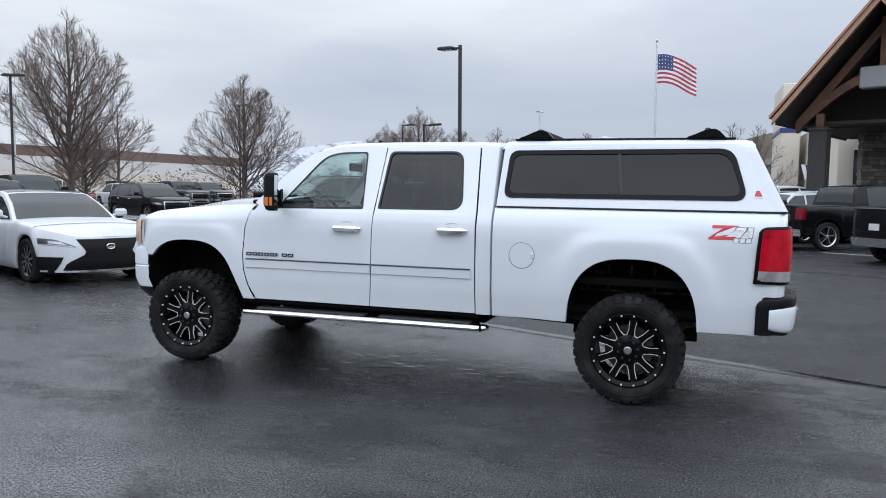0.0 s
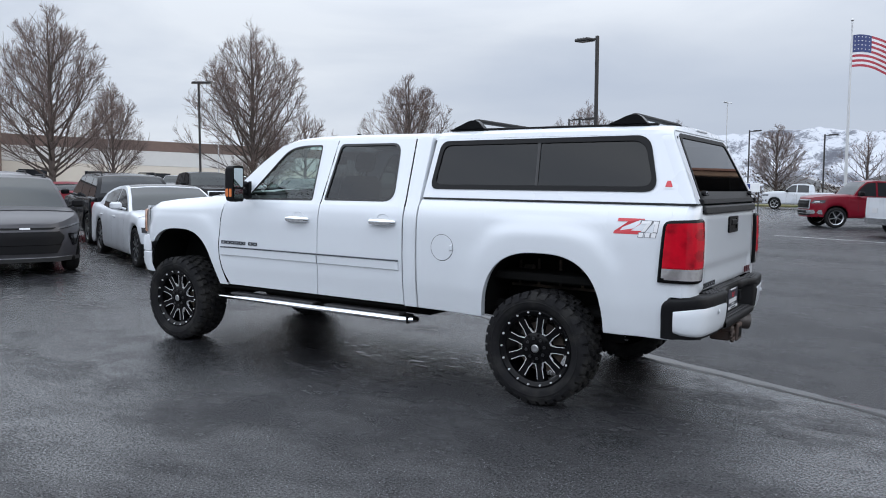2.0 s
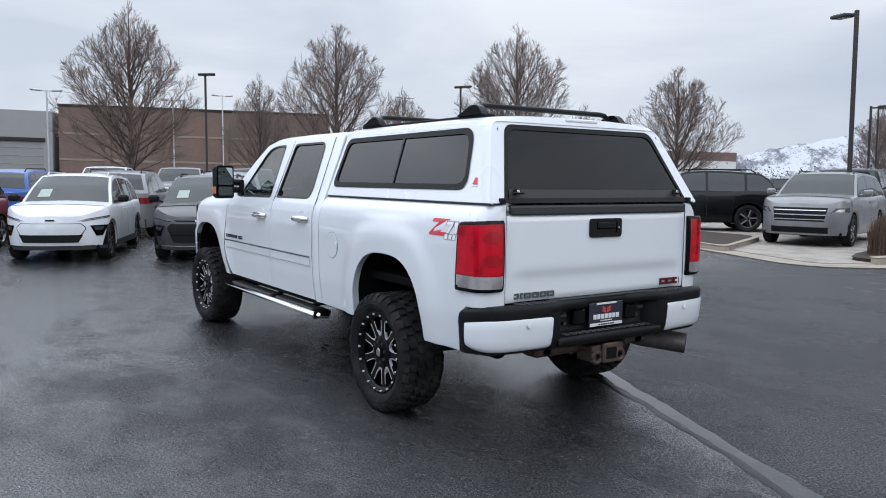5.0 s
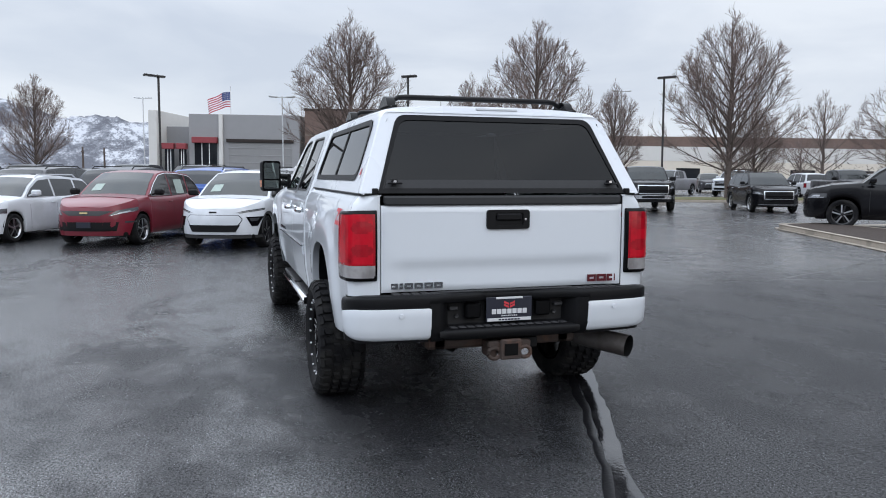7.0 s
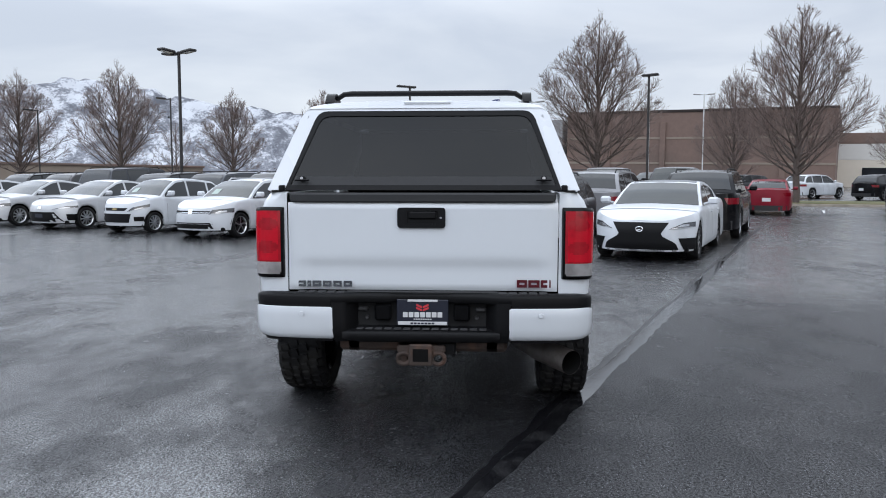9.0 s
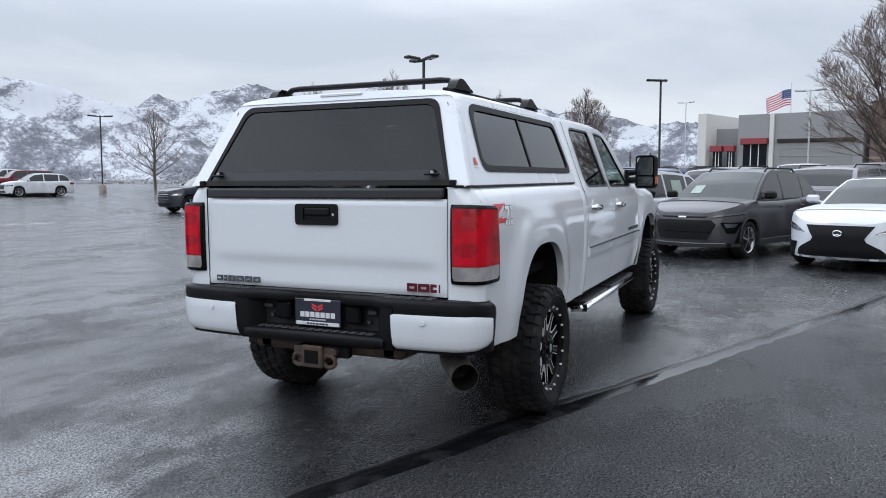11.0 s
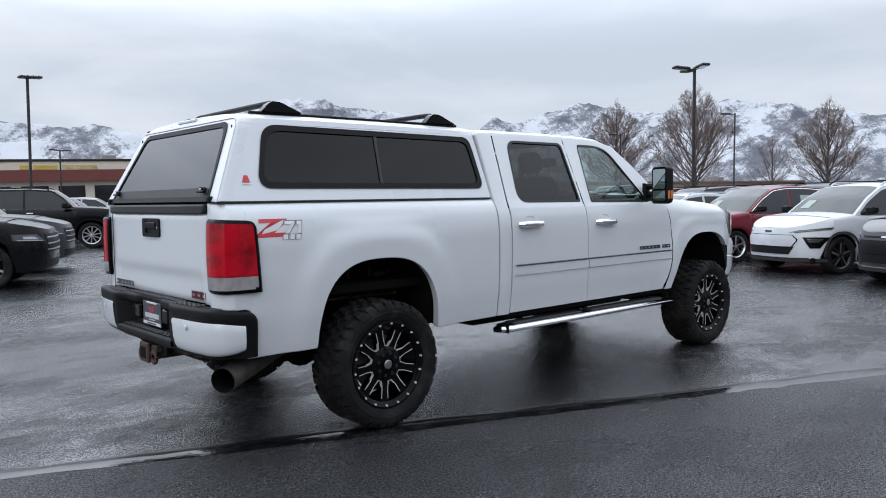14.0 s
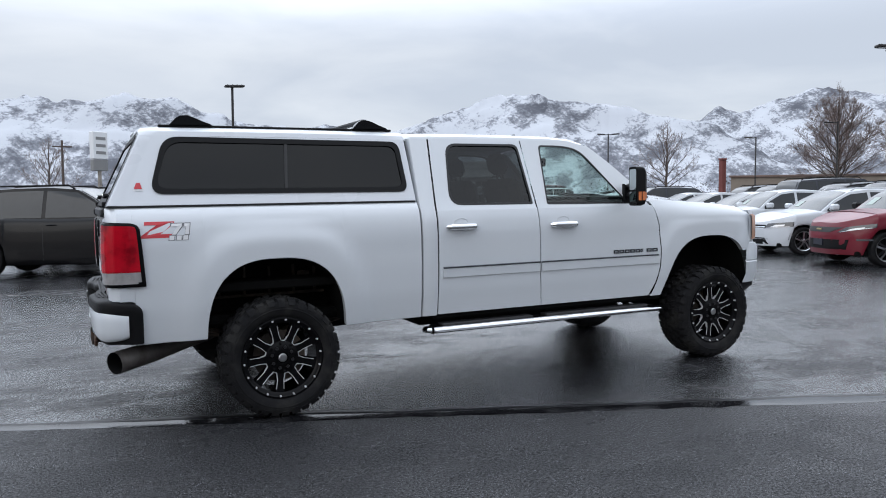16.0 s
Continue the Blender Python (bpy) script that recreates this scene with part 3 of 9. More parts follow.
def build_joints():
    g = Geo()
    ribbon([on_joint(9.0), on_joint(11.0), on_joint(14.5), on_joint(18), on_joint(19.5)], [0.07, 0.10, 0.13, 0.10, 0.05], 0.005, 0.03, 1, g)
    ribbon([on_joint(-9, 0.10), on_joint(-3.0, 0.09), on_joint(-1.0, 0.09), on_joint(2.6, 0.10), on_joint(6, 0.10), on_joint(9.5, 0.06)], [0.05, 0.06, 0.07, 0.05, 0.05, 0.06], 0.004, 0.03, 2, g)
    ribbon([(18.0, -8.6), (19.5, -9.3), (20.6, -11.0), (21.5, -13.5)], [0.05, 0.09, 0.06, 0.04], 0.005, 0.03, 9, g)
    tagged(part("crack_sealer", g, SEALER), "shiny black tar seal along the asphalt joints", "tar seal", kind="structure")
    # the joint itself, filled with smooth wet tar
    g = Geo()
    ribbon([on_joint(-9), on_joint(-3.0), on_joint(-1.0, -0.01), on_joint(0.6, -0.02), on_joint(2.6, -0.02), on_joint(5, -0.02), on_joint(7.5), on_joint(9.5, 0.01), on_joint(11)], [0.13, 0.14, 0.13, 0.13, 0.16, 0.17, 0.15, 0.10, 0.04], 0.0026, 0.018, 77, g)
    for k, (a, b) in enumerate((((4.7, -3.1), (4.35, -4.6)), ((4.35, -4.6), (4.07, -6.67)), ((4.07, -6.67), (2.2, -10.5)), ((-3.5, 17.8), (6.0, 14.5)), ((6.0, 14.5), (14.5, 8.0)), ((1.0, 24.0), (13.0, 18.6)), ((-4, -10), (1.5, -12.0)), ((5.5, -9.5), (4.2, -6.6)))):
        ribbon([a, b], [0.05, 0.04], 0.0026, 0.03, 10 + k, g, 0.25)
    tagged(part("wet_tar_strip", g, WET_TAR), "smooth wet tar strip along the asphalt joint", "tar seal", kind="structure")
    # bay markings
    g = Geo()
    for x, y, long in ((29.5, -15.2, 3.0), (27.0, -19.5, 3.0), (26.0, -23.5, 3.0), (31.0, -11.5, 3.0), (-3.5, -19.5, 5.0), (0.5, -21.0, 4.0), (12.0, 22.0, 4.5), (-6.0, -16.0, 5.0)):
        p = Vector((x, y, 0))
        ribbon([tuple((p - ALONG * long / 2)[:2]), tuple((p + ALONG * long / 2)[:2])], [0.10, 0.10], 0.004, 0.0, 70 + int(x), g, 0.5)
    tagged(part("bay_markings", g, PAINT_LINE), "faded white parking bay lines", "markings", kind="structure")
    # thin water along the joint under the truck
    g = Geo()
    rnd = random.Random(5)
    for k in range(26):
        x, y = rnd.uniform(0.8, 2.6), rnd.uniform(-0.15, 0.75)
        r = rnd.uniform(0.015, 0.045)
        ring_pts = [(x + r * rnd.uniform(0.6, 1.5) * 1.8 * math.cos(w), y + r * rnd.uniform(0.5, 1.2) * 0.55 * math.sin(w), 0.0042) for w in [2 * math.pi * i / 9 for i in range(9)]]
        g.add([(x, y, 0.0045)] + ring_pts, [(0, i + 1, (i + 1) % 9 + 1) for i in range(9)])
    tagged(part("water_film", g, WATER), "small shallow films of water on the asphalt", "water", kind="stuff")


WATER = material("water_film", (0.02, 0.02, 0.022), 0.03, specular=0.7)


def slab(name, outline, z0, z1, mat, label, category, bevel=0.03):
    """A flat raised area with a rounded top edge."""
    g = Geo()
    cx, cy = sum(p[0] for p in outline) / len(outline), sum(p[1] for p in outline) / len(outline)
    o = outline + outline[:1]

    def inset(d):
        out = []
        n = len(outline)
        for i in range(n):
            a, b = Vector(outline[i - 1]), Vector(outline[(i + 1) % n])
            t = (b - a).normalized()
            nrm = Vector((-t.y, t.x))
            out.append((outline[i][0] + nrm.x * d, outline[i][1] + nrm.y * d))
        return out + out[:1]

    top = inset(bevel)
    g.sheet([[(x, y, z0) for x, y in o], [(x, y, z1 - bevel * 0.8) for x, y in o], [(x, y, z1) for x, y in top]])
    n = len(outline)
    g.add([(x, y, z1) for x, y in top[:-1]], [tuple(range(n))])
    return tagged(part(name, g, mat), label, category, kind="structure")


def smooth_outline(points, radius):
    return rounded(points, radius, 6)


def build_islands():
    # planted island beside the drive, with its kerb, walk and beds
    pts = smooth_outline([(1.92, -12.4), (3.6, -10.2), (13.6, -14.3), (13.9, -15.4), (14.6, -28.0), (7.9, -28.0), (4.05, -19.6), (2.2, -15.2)], [1.3, 1.0, 0.5, 0.5, 0.5, 0.5, 0.8, 0.8])
    slab("kerb", pts, -0.05, 0.022, KERB, "pale concrete gutter round a forecourt", "kerb", 0.02)
    walk_pts = smooth_outline([(2.45, -12.9), (3.8, -10.95), (13.2, -14.7), (14.2, -27.5), (8.25, -27.5), (4.45, -19.4), (2.65, -15.3)], 0.4)
    slab("pavement", walk_pts, 0.0, 0.032, CONCRETE, "damp concrete forecourt", "pavement", 0.004)
    bed = smooth_outline([(3.10, -12.1), (3.75, -12.2), (4.15, -13.2), (4.75, -16.0), (4.2, -16.6), (3.3, -15.4), (3.08, -13.4)], 0.2)
    slab("planting_bed", bed, 0.0, 0.10, BARK_MULCH, "dark mulch bed with a cut-back bush", "bed", 0.02)
    rim = smooth_outline([(3.08, -11.85), (2.92, -13.4), (3.14, -15.5), (4.1, -17.0), (4.26, -16.84), (3.34, -15.4), (3.12, -13.4), (3.26, -11.95)], 0.07)
    slab("kerb", rim[::-1], -0.02, 0.16, KERB, "raised concrete kerb round a bush bed", "kerb", 0.03)
    bed = smooth_outline([(6.25, -11.50), (13.45, -14.30), (13.5, -16.2), (7.9, -15.4)], 0.45)
    slab("kerb", bed, -0.02, 0.15, KERB, "raised concrete kerb of a bark bed", "kerb", 0.03)
    bed = smooth_outline([(6.50, -11.75), (13.2, -14.40), (13.3, -16.0), (8.0, -15.2)], 0.45)
    slab("planting_bed", bed, 0.1, 0.158, BARK_MULCH, "dark bark mulch bed", "bed", 0.02)
    # grass strip with the row of trees
    a, b = Vector((28.0, -46.0)), Vector((56.0, 30.0))
    d = (b - a).normalized()
    n = Vector((-d.y, d.x))
    edge = [a - n * 2.6, b - n * 2.6, b + n * 2.4, a + n * 2.4]
    slab("kerb", [tuple(p) for p in edge], -0.05, 0.13, KERB, "concrete kerb round a grass strip", "kerb")
    edge = [a - n * 2.42, b - n * 2.42, b + n * 2.22, a + n * 2.22]
    slab("grass_strip", [tuple(p) for p in edge], 0.1, 0.17, GRASS, "wet yellow-green winter grass strip", "grass", 0.03)
    # grass verge beyond the drive to the south
    edge = [(-40.0, -74.0), (60.0, -66.0), (62.0, -56.5), (24.0, -59.0), (10.0, -66.0), (-40.0, -68.0)]
    slab("grass_verge", edge, -0.05, 0.14, GRASS, "winter grass verge by the road", "grass", 0.05)


build_ground()
build_joints()
build_islands()


# ---------------------------------------------------------------- mountains
NORTH_CREST = [(37.5, 0.6), (39.3, 1.65), (40.6, 1.9), (42.8, 3.6), (45.9, 5.15), (47.3, 5.55), (49.2, 5.85), (51.2, 6.35), (53.6, 6.9), (56.1, 7.3), (58.5, 7.6), (60.9, 7.45), (62.8, 6.7), (64.4, 6.2), (66.1, 5.6), (67.8, 4.95), (73.6, 5.4), (78.5, 5.6), (80.8, 6.3), (82.7, 7.1), (85.2, 7.5), (87.4, 7.6), (90.2, 6.8), (92.5, 7.3), (94.2, 7.0), (105, 6.5), (130, 6.0), (160, 4.0)]
EAST_CREST = [(-14, 2.6), (-5, 3.4), (4, 3.6), (6, 3.87), (8.1, 3.72), (9.8, 3.9), (12.4, 4.75), (15, 4.85), (17.3, 5.0), (20.3, 5.5), (22.9, 5.7), (24.1, 6.35), (26, 6.6), (29, 6.65), (31.7, 6.25), (34, 6.2), (36, 6.6), (38.6, 6.95), (40.6, 6.45), (42.4, 5.85), (44.5, 5.85), (46, 5.2), (48, 4.6), (56, 4.0)]
SOUTH_CREST = [(-125, 3.2), (-105, 3.6), (-90, 3.9), (-82, 4.2), (-75, 3.7), (-68, 4.15), (-64, 3.8), (-60, 2.9), (-53, 1.7), (-46, 1.5), (-38, 0.8)]


def build_range(name, crest, lo, hi, dist, label, seed, mat):
    """A range whose crest stands at given angles over the horizon, broken by gullies."""
    g = Geo()
    noise.seed_set(seed)
    rows = []
    n_a, n_r = int((hi - lo) * 7), 56
    for i in range(n_a + 1):
        b = lerp(lo, hi, i / n_a)
        jag = noise.fractal(Vector((b * 0.55, seed, 0)), 0.9, 2.0, 6) * 0.16 + noise.noise(Vector((b * 4.0, seed, 3))) * 0.03
        el = curve(crest, b) + jag
        row = []
        for k in range(n_r + 1):
            s = k / n_r
            r = dist * lerp(0.50, 1.18, s)
            x, y = r * math.cos(radians(b)), r * math.sin(radians(b))
            p = Vector((x, y, 0)) / (dist * 0.13)
            ridge = noise.ridged_multi_fractal(p, 1.15, 2.1, 6, 1.0, 2.0)
            soft = noise.fractal(p * 0.6, 1.0, 2.0, 4)
            ramp = min(1.0, s / 0.78)
            shape = 0.10 * ramp + 0.90 * ramp ** 1.5 if s < 0.78 else 1 - ((s - 0.78) / 0.22) ** 2 * 0.45
            relief = shape * (1 + 0.12 * (ridge - 1.0) + 0.16 * soft) + 0.05 * (ridge - 1.0) * min(1, ramp * 3)
            row.append([x, y, relief * r, r])
        rows.append((el, max(q[2] / q[3] for q in row), row))
    tops = [q[1] for q in rows]
    out = []
    for i, (el, _, row) in enumerate(rows):
        near = tops[max(0, i - 14):i + 15]
        scale = math.tan(radians(max(el, 0.3))) / (sum(near) / len(near) * 1.04)
        out.append([(x, y, z * scale + 1.5 * min(1, z / dist * 8) - 2 * (k == 0)) for k, (x, y, z, r) in enumerate(row)])
    rows = out
    g.sheet(rows)
    noise.seed_set(1)
    tagged(part(name, g, mat, smooth=60), label, "mountain", kind="structure")


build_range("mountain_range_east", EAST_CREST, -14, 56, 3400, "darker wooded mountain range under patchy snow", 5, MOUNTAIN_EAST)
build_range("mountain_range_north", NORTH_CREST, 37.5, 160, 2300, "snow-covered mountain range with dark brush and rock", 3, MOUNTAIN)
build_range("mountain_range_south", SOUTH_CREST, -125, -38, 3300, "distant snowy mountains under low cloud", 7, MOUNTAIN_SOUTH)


# ---------------------------------------------------------------- bare trees
def build_tree_mesh(seed, wide=0.37, limbs=46, sides=14, shoots=6, twigs=4, twig=0.0054):
    """Trunk and crown of a ten-metre leafless tree: a short trunk, a leader and many straight rising limbs, an egg-shaped crown."""
    rnd = random.Random(seed)
    trunk, crown = Geo(), Geo()
    low, high, girth = 1.55, 10.0, wide * 10
    lumps = [(rnd.uniform(0, 6.28), rnd.uniform(0.03, 0.08), n) for n in (2, 3, 5)]

    def egg(z, angle=0.0):
        """Radius of the crown at a height."""
        s = (z - low) / (high - low)
        if not 0 < s < 1:
            return 0.0
        half = math.sqrt(1 - ((0.30 - s) / 0.30) ** 2) if s < 0.30 else 1 - ((s - 0.30) / 0.70) ** 1.8
        return girth * half * (1 + sum(a * math.cos(n * angle + b + z) for b, a, n in lumps))

    def unit():
        while True:
            v = Vector((rnd.uniform(-1, 1), rnd.uniform(-1, 1), rnd.uniform(-1, 1)))
            if 0.2 < v.length < 1:
                return v.normalized()

    def fork(d, degrees):
        """A direction at an angle to its parent, turned outwards and up."""
        across = d.cross(unit()).normalized()
        out = d * math.cos(radians(degrees)) + across * math.sin(radians(degrees))
        out.z = max(out.z, 0.0) + 0.07
        return out.normalized()

    def shoot(geo, p, d, length, r0, r1, n, slot, rise=0.05, bend=0.05, spare=0.12):
        """A thin branch that bends upwards, cut short at the ragged edge of the crown."""
        pts = [p]
        for k in range(n):
            d = (d + unit() * bend + Vector((0, 0, rise))).normalized()
            q = pts[-1] + d * (length / n)
            if math.hypot(q.x, q.y) > egg(q.z, math.atan2(q.y, q.x)) + spare:
                if len(pts) == 1:
                    pts.append(pts[0].lerp(q, 0.4))
                break
            pts.append(q)
        if n == 1:
            a = (pts[1] - pts[0]).orthogonal().normalized() * r0
            b = (pts[1] - pts[0]).normalized().cross(a)
            geo.add([pts[0] + a, pts[0] - a * 0.5 + b * 0.87, pts[0] - a * 0.5 - b * 0.87, pts[1]], [(0, 1, 3), (1, 2, 3), (2, 0, 3)], slot)
        else:
            geo.tube([tuple(q) for q in pts], [lerp(r0, r1, k / n) for k in range(len(pts))], 3, caps=False, slot=slot)
        return pts

    def along(pts, f):
        i = min(len(pts) - 2, int(f * (len(pts) - 1)))
        return pts[i].lerp(pts[i + 1], f * (len(pts) - 1) - i), (pts[i + 1] - pts[i]).normalized()

    def dress(pts, thick, whole, count):
        """Side branches, shoots and twigs on a limb."""
        for m in range(count):
            f = lerp(0.15, 0.99, ((m + rnd.random()) / count) ** 0.85)
            q, d = along(pts, f)
            length = (0.55 + whole * 0.27 * (1 - f)) * rnd.uniform(0.7, 1.25)
            second = shoot(crown, q, fork(d, rnd.uniform(24, 46)), length, max(thick * (1 - f) * 0.45, 0.010), 0.006, 4, 0, 0.045)
            for o in range(shoots):
                q2, d2 = along(second, rnd.uniform(0.15, 1.0))
                third = shoot(crown, q2, fork(d2, rnd.uniform(18, 42)), rnd.uniform(0.35, 0.85), twig * 1.5, twig, 2, 1, 0.04, 0.06, rnd.uniform(0.1, 0.35))
                for v in range(twigs):
                    q3, d3 = along(third, rnd.uniform(0.2, 1.0))
                    shoot(crown, q3, fork(d3, rnd.uniform(15, 40)), rnd.uniform(0.18, 0.42), twig, twig * 0.7, 1, 1, 0.03, 0.05, rnd.uniform(0.15, 0.4))

    leader = [Vector((0, 0, -0.15))]
    for k in range(1, 15):
        leader.append(Vector((rnd.uniform(-0.05, 0.05), rnd.uniform(-0.05, 0.05), k * 0.68)))
    trunk.tube([tuple(q) for q in leader], [0.185 * (1 - k / 14.6) ** 0.85 + 0.006 for k in range(15)], 9, caps=False, slot=0)
    dress(leader[9:], 0.05, 3.0, sides)
    for k in range(limbs):
        w = (k + 0.5) / limbs
        angle = k * 2.39996 + rnd.uniform(-0.3, 0.3)
        z0 = lerp(1.35, 6.9, w ** 1.35)
        steep = radians(lerp(10, 46, w ** 0.6) + rnd.uniform(-4, 18 if k % 3 else 40))
        d = Vector((math.cos(angle) * math.cos(steep), math.sin(angle) * math.cos(steep), math.sin(steep)))
        i = min(13, int((z0 + 0.15) / 0.68))
        pts = [leader[i].lerp(leader[i + 1], min(1, max(0, (z0 - leader[i].z) / 0.68)))]
        for m in range(30):
            d = (d + unit() * 0.035 + Vector((0, 0, 0.034))).normalized()
            q = pts[-1] + d * 0.36
            if math.hypot(q.x, q.y) > egg(q.z, math.atan2(q.y, q.x)) * 0.99 and m > 1:
                break
            pts.append(q)
        n = len(pts) - 1
        whole = (pts[-1] - pts[0]).length
        thick = 0.022 + 0.0095 * whole
        radii = [lerp(thick, 0.007, (m / n) ** 0.75) for m in range(n + 1)]
        cut = max(2, int(n * 0.55))
        trunk.tube([tuple(q) for q in pts[:cut + 1]], radii[:cut + 1], 6, caps=False, slot=0)
        crown.tube([tuple(q) for q in pts[cut:]], radii[cut:], 4, caps=False, slot=0)
        dress(pts, thick, whole, max(5, int(sides * whole / 4.2)))
    return trunk, crown


def first_tree(seed, label, wide, **more):
    trunk, crown = build_tree_mesh(seed, wide, **more)
    t = thing("tree", label, "tree", "bare trees of the car park")
    part("trunk", trunk, [BARK, BARK], t)
    part("crown", crown, [BARK, TWIG], t)
    return t


TREE_MAKERS = [first_tree(11, "tall leafless tree with rising grey-brown limbs", 0.38), first_tree(23, "leafless tree with a broad oval crown", 0.39), first_tree(37, "leafless reddish-brown tree by the car park", 0.39), first_tree(41, "small bare tree far across the lots", 0.42, limbs=22, sides=10, shoots=4, twigs=2, twig=0.008)]
TREES = [  # x, y, height, width factor, maker
    (34.3, -28.4, 11.5, 1.0, 0), (37.6, -32.9, 6.2, 1.0, 2), (27.9, -36.4, 9.0, 1.05, 1), (37.1, -16.9, 10.8, 0.95, 1), (48.8, -7.8, 12.6, 1.0, 2), (56.8, -19.6, 10.0, 0.82, 0), (53.5, -31.4, 9.4, 0.8, 2),
    (79.2, 18.3, 11.3, 0.85, 1), (82.6, 29.6, 11.5, 0.95, 2), (58.7, 31.3, 11.3, 0.95, 0), (65.9, 44.8, 11.3, 1.05, 2), (24.0, -58.0, 9.0, 1.0, 0),
    (22.0, -78.0, 9.0, 1.1, 3), (28.5, -84.0, 9.5, 1.1, 0), (13.5, -88.0, 9.0, 1.1, 1), (34.0, -74.0, 9.0, 1.0, 2), (-2.5, -60.0, 7.5, 1.2, 3), (5.0, -96.0, 8.5, 1.2, 3),
    (66.0, -62.0, 6.5, 1.3, 3), (52.0, -52.0, 9.5, 1.0, 3), (58.0, 60.0, 9.0, 1.0, 3), (-4.0, 96.0, 8.5, 1.0, 3), (6.0, 110.0, 8.0, 1.0, 3), (96.0, 42.0, 9.0, 0.9, 3), (-3.5, -44.0, 6.0, 1.0, 3),
]
for i, (x, y, h, w, k) in enumerate(TREES):
    m = Matrix.Translation((x, y, ground_z(x, y))) @ LEAN @ Matrix.Rotation(i * 1.7, 4, "Z") @ Matrix.Diagonal((h / 10 * w, h / 10 * w, h / 10, 1))
    if i == 0:
        TREE_MAKERS[0].matrix_basis = m
    elif i == 2:
        TREE_MAKERS[1].matrix_basis = m
    elif i == 4:
        TREE_MAKERS[2].matrix_basis = m
    elif i == 12:
        TREE_MAKERS[3].matrix_basis = m
    else:
        copy_thing(TREE_MAKERS[k], m).matrix_basis = m


# ---------------------------------------------------------------- lamps and poles
def lamp_post(x, y, height, heads, turn, label, black=True, cap=0.0):
    """A square post with flat shoebox heads on short arms."""
    m = Matrix.Translation((x, y, ground_z(x, y))) @ LEAN @ Matrix.Rotation(radians(turn), 4, "Z")
    t = thing("street_lamp", label, "street lamp", "car park lamps", at=m)
    mat = POLE_BLACK if black else POLE_PALE
    g = Geo()
    w = 0.055 if black else 0.05
    g.box(-w, w, -w, w, 0.55, height, 0.015)
    part("post", g, mat, t)
    g = Geo()
    g.lathe([(0.0, 0.75), (0.26, 0.75), (0.30, 0.71), (0.30, -0.1)], 20, at=Matrix.Rotation(radians(90), 4, "X"))
    part("footing", g, CONCRETE, t, "round concrete footing")
    for a in heads:
        r = Matrix.Rotation(radians(a), 4, "Z")
        g = Geo()
        if cap:
            # one flat head over the post, a little to one side
            tilt = r @ Matrix.Translation((-0.36, 0, height - 0.02)) @ Matrix.Rotation(radians(-3), 4, "Y")
            g.box(-0.06, 0.06, -0.06, 0.06, height - 0.10, height - 0.03, 0.01)
            g.box(0.0, cap, -0.20, 0.20, -0.05, 0.05, 0.03, at=tilt)
            far = cap
        else:
            g.box(0.05, 0.32, -0.03, 0.03, height - 0.13, height - 0.06, 0.01, at=r)
            tilt = r @ Matrix.Translation((0.28, 0, height - 0.08)) @ Matrix.Rotation(radians(-4), 4, "Y")
            g.box(0.0, 0.72, -0.19, 0.19, -0.05, 0.06, 0.03, at=tilt)
            far = 0.72
        for q in range(4):
            w = lerp(0.12, far - 0.16, q / 3)
            g.box(w, w + 0.03, -0.16, 0.16, 0.045, 0.075, 0.006, at=tilt)
        head = part("lamp_head", g, mat, t)
        g = Geo()
        g.box(0.08, far - 0.06, -0.15, 0.15, -0.058, -0.045, 0.004, at=tilt)
        part("lens", g, CLEAR_LENS, head)
    if black and height > 7.3:
        g = Geo()
        g.box(0.07, 0.22, -0.06, 0.06, height - 1.5, height - 1.35, 0.03)
        part("camera_bracket", g, mat, t)
    return t


BLACK_LAMP = "dark bronze car park lamp with flat heads"
lamp_post(7.95, -19.85, 6.8, [0], -25, "dark bronze lamp post with one long flat head")
lamp_post(31.6, -22.05, 6.85, [0], -120, BLACK_LAMP, cap=1.0)
lamp_post(34.95, -8.5, 6.75, [0], -110, BLACK_LAMP, cap=0.85)
lamp_post(28.0, 13.35, 7.05, [0, 90, 180], 60, "dark bronze lamp post with wide spread heads")
lamp_post(50.7, 23.4, 7.4, [0], 115, BLACK_LAMP)
lamp_post(40.2, 4.4, 6.85, [0], 105, BLACK_LAMP, cap=1.15)
lamp_post(29.95, -38.95, 7.2, [0], -150, BLACK_LAMP, cap=0.95)
lamp_post(22.4, -50.3, 6.8, [0], -160, BLACK_LAMP)
lamp_post(5.9, 32.8, 7.05, [0], 0, BLACK_LAMP, cap=0.95)
lamp_post(52.9, 35.0, 6.75, [0], 120, BLACK_LAMP)
lamp_post(56.5, 46.3, 6.3, [0], 125, BLACK_LAMP)
lamp_post(17.6, 72.0, 5.65, [0, 180], 20, BLACK_LAMP)
lamp_post(14.5, -33.8, 5.3, [0], -158, BLACK_LAMP)
lamp_post(12.3, -67.0, 6.75, [0], -158, BLACK_LAMP)
lamp_post(5.9, -64.5, 6.1, [0], -158, BLACK_LAMP)
lamp_post(1.75, -72.0, 6.0, [0], -158, BLACK_LAMP)
lamp_post(-2.5, -82.5, 6.0, [0], -158, BLACK_LAMP)
lamp_post(23.0, 62.0, 7.0, [0, 180], 10, BLACK_LAMP)
lamp_post(43.0, 51.0, 6.6, [0, 180], -35, BLACK_LAMP)
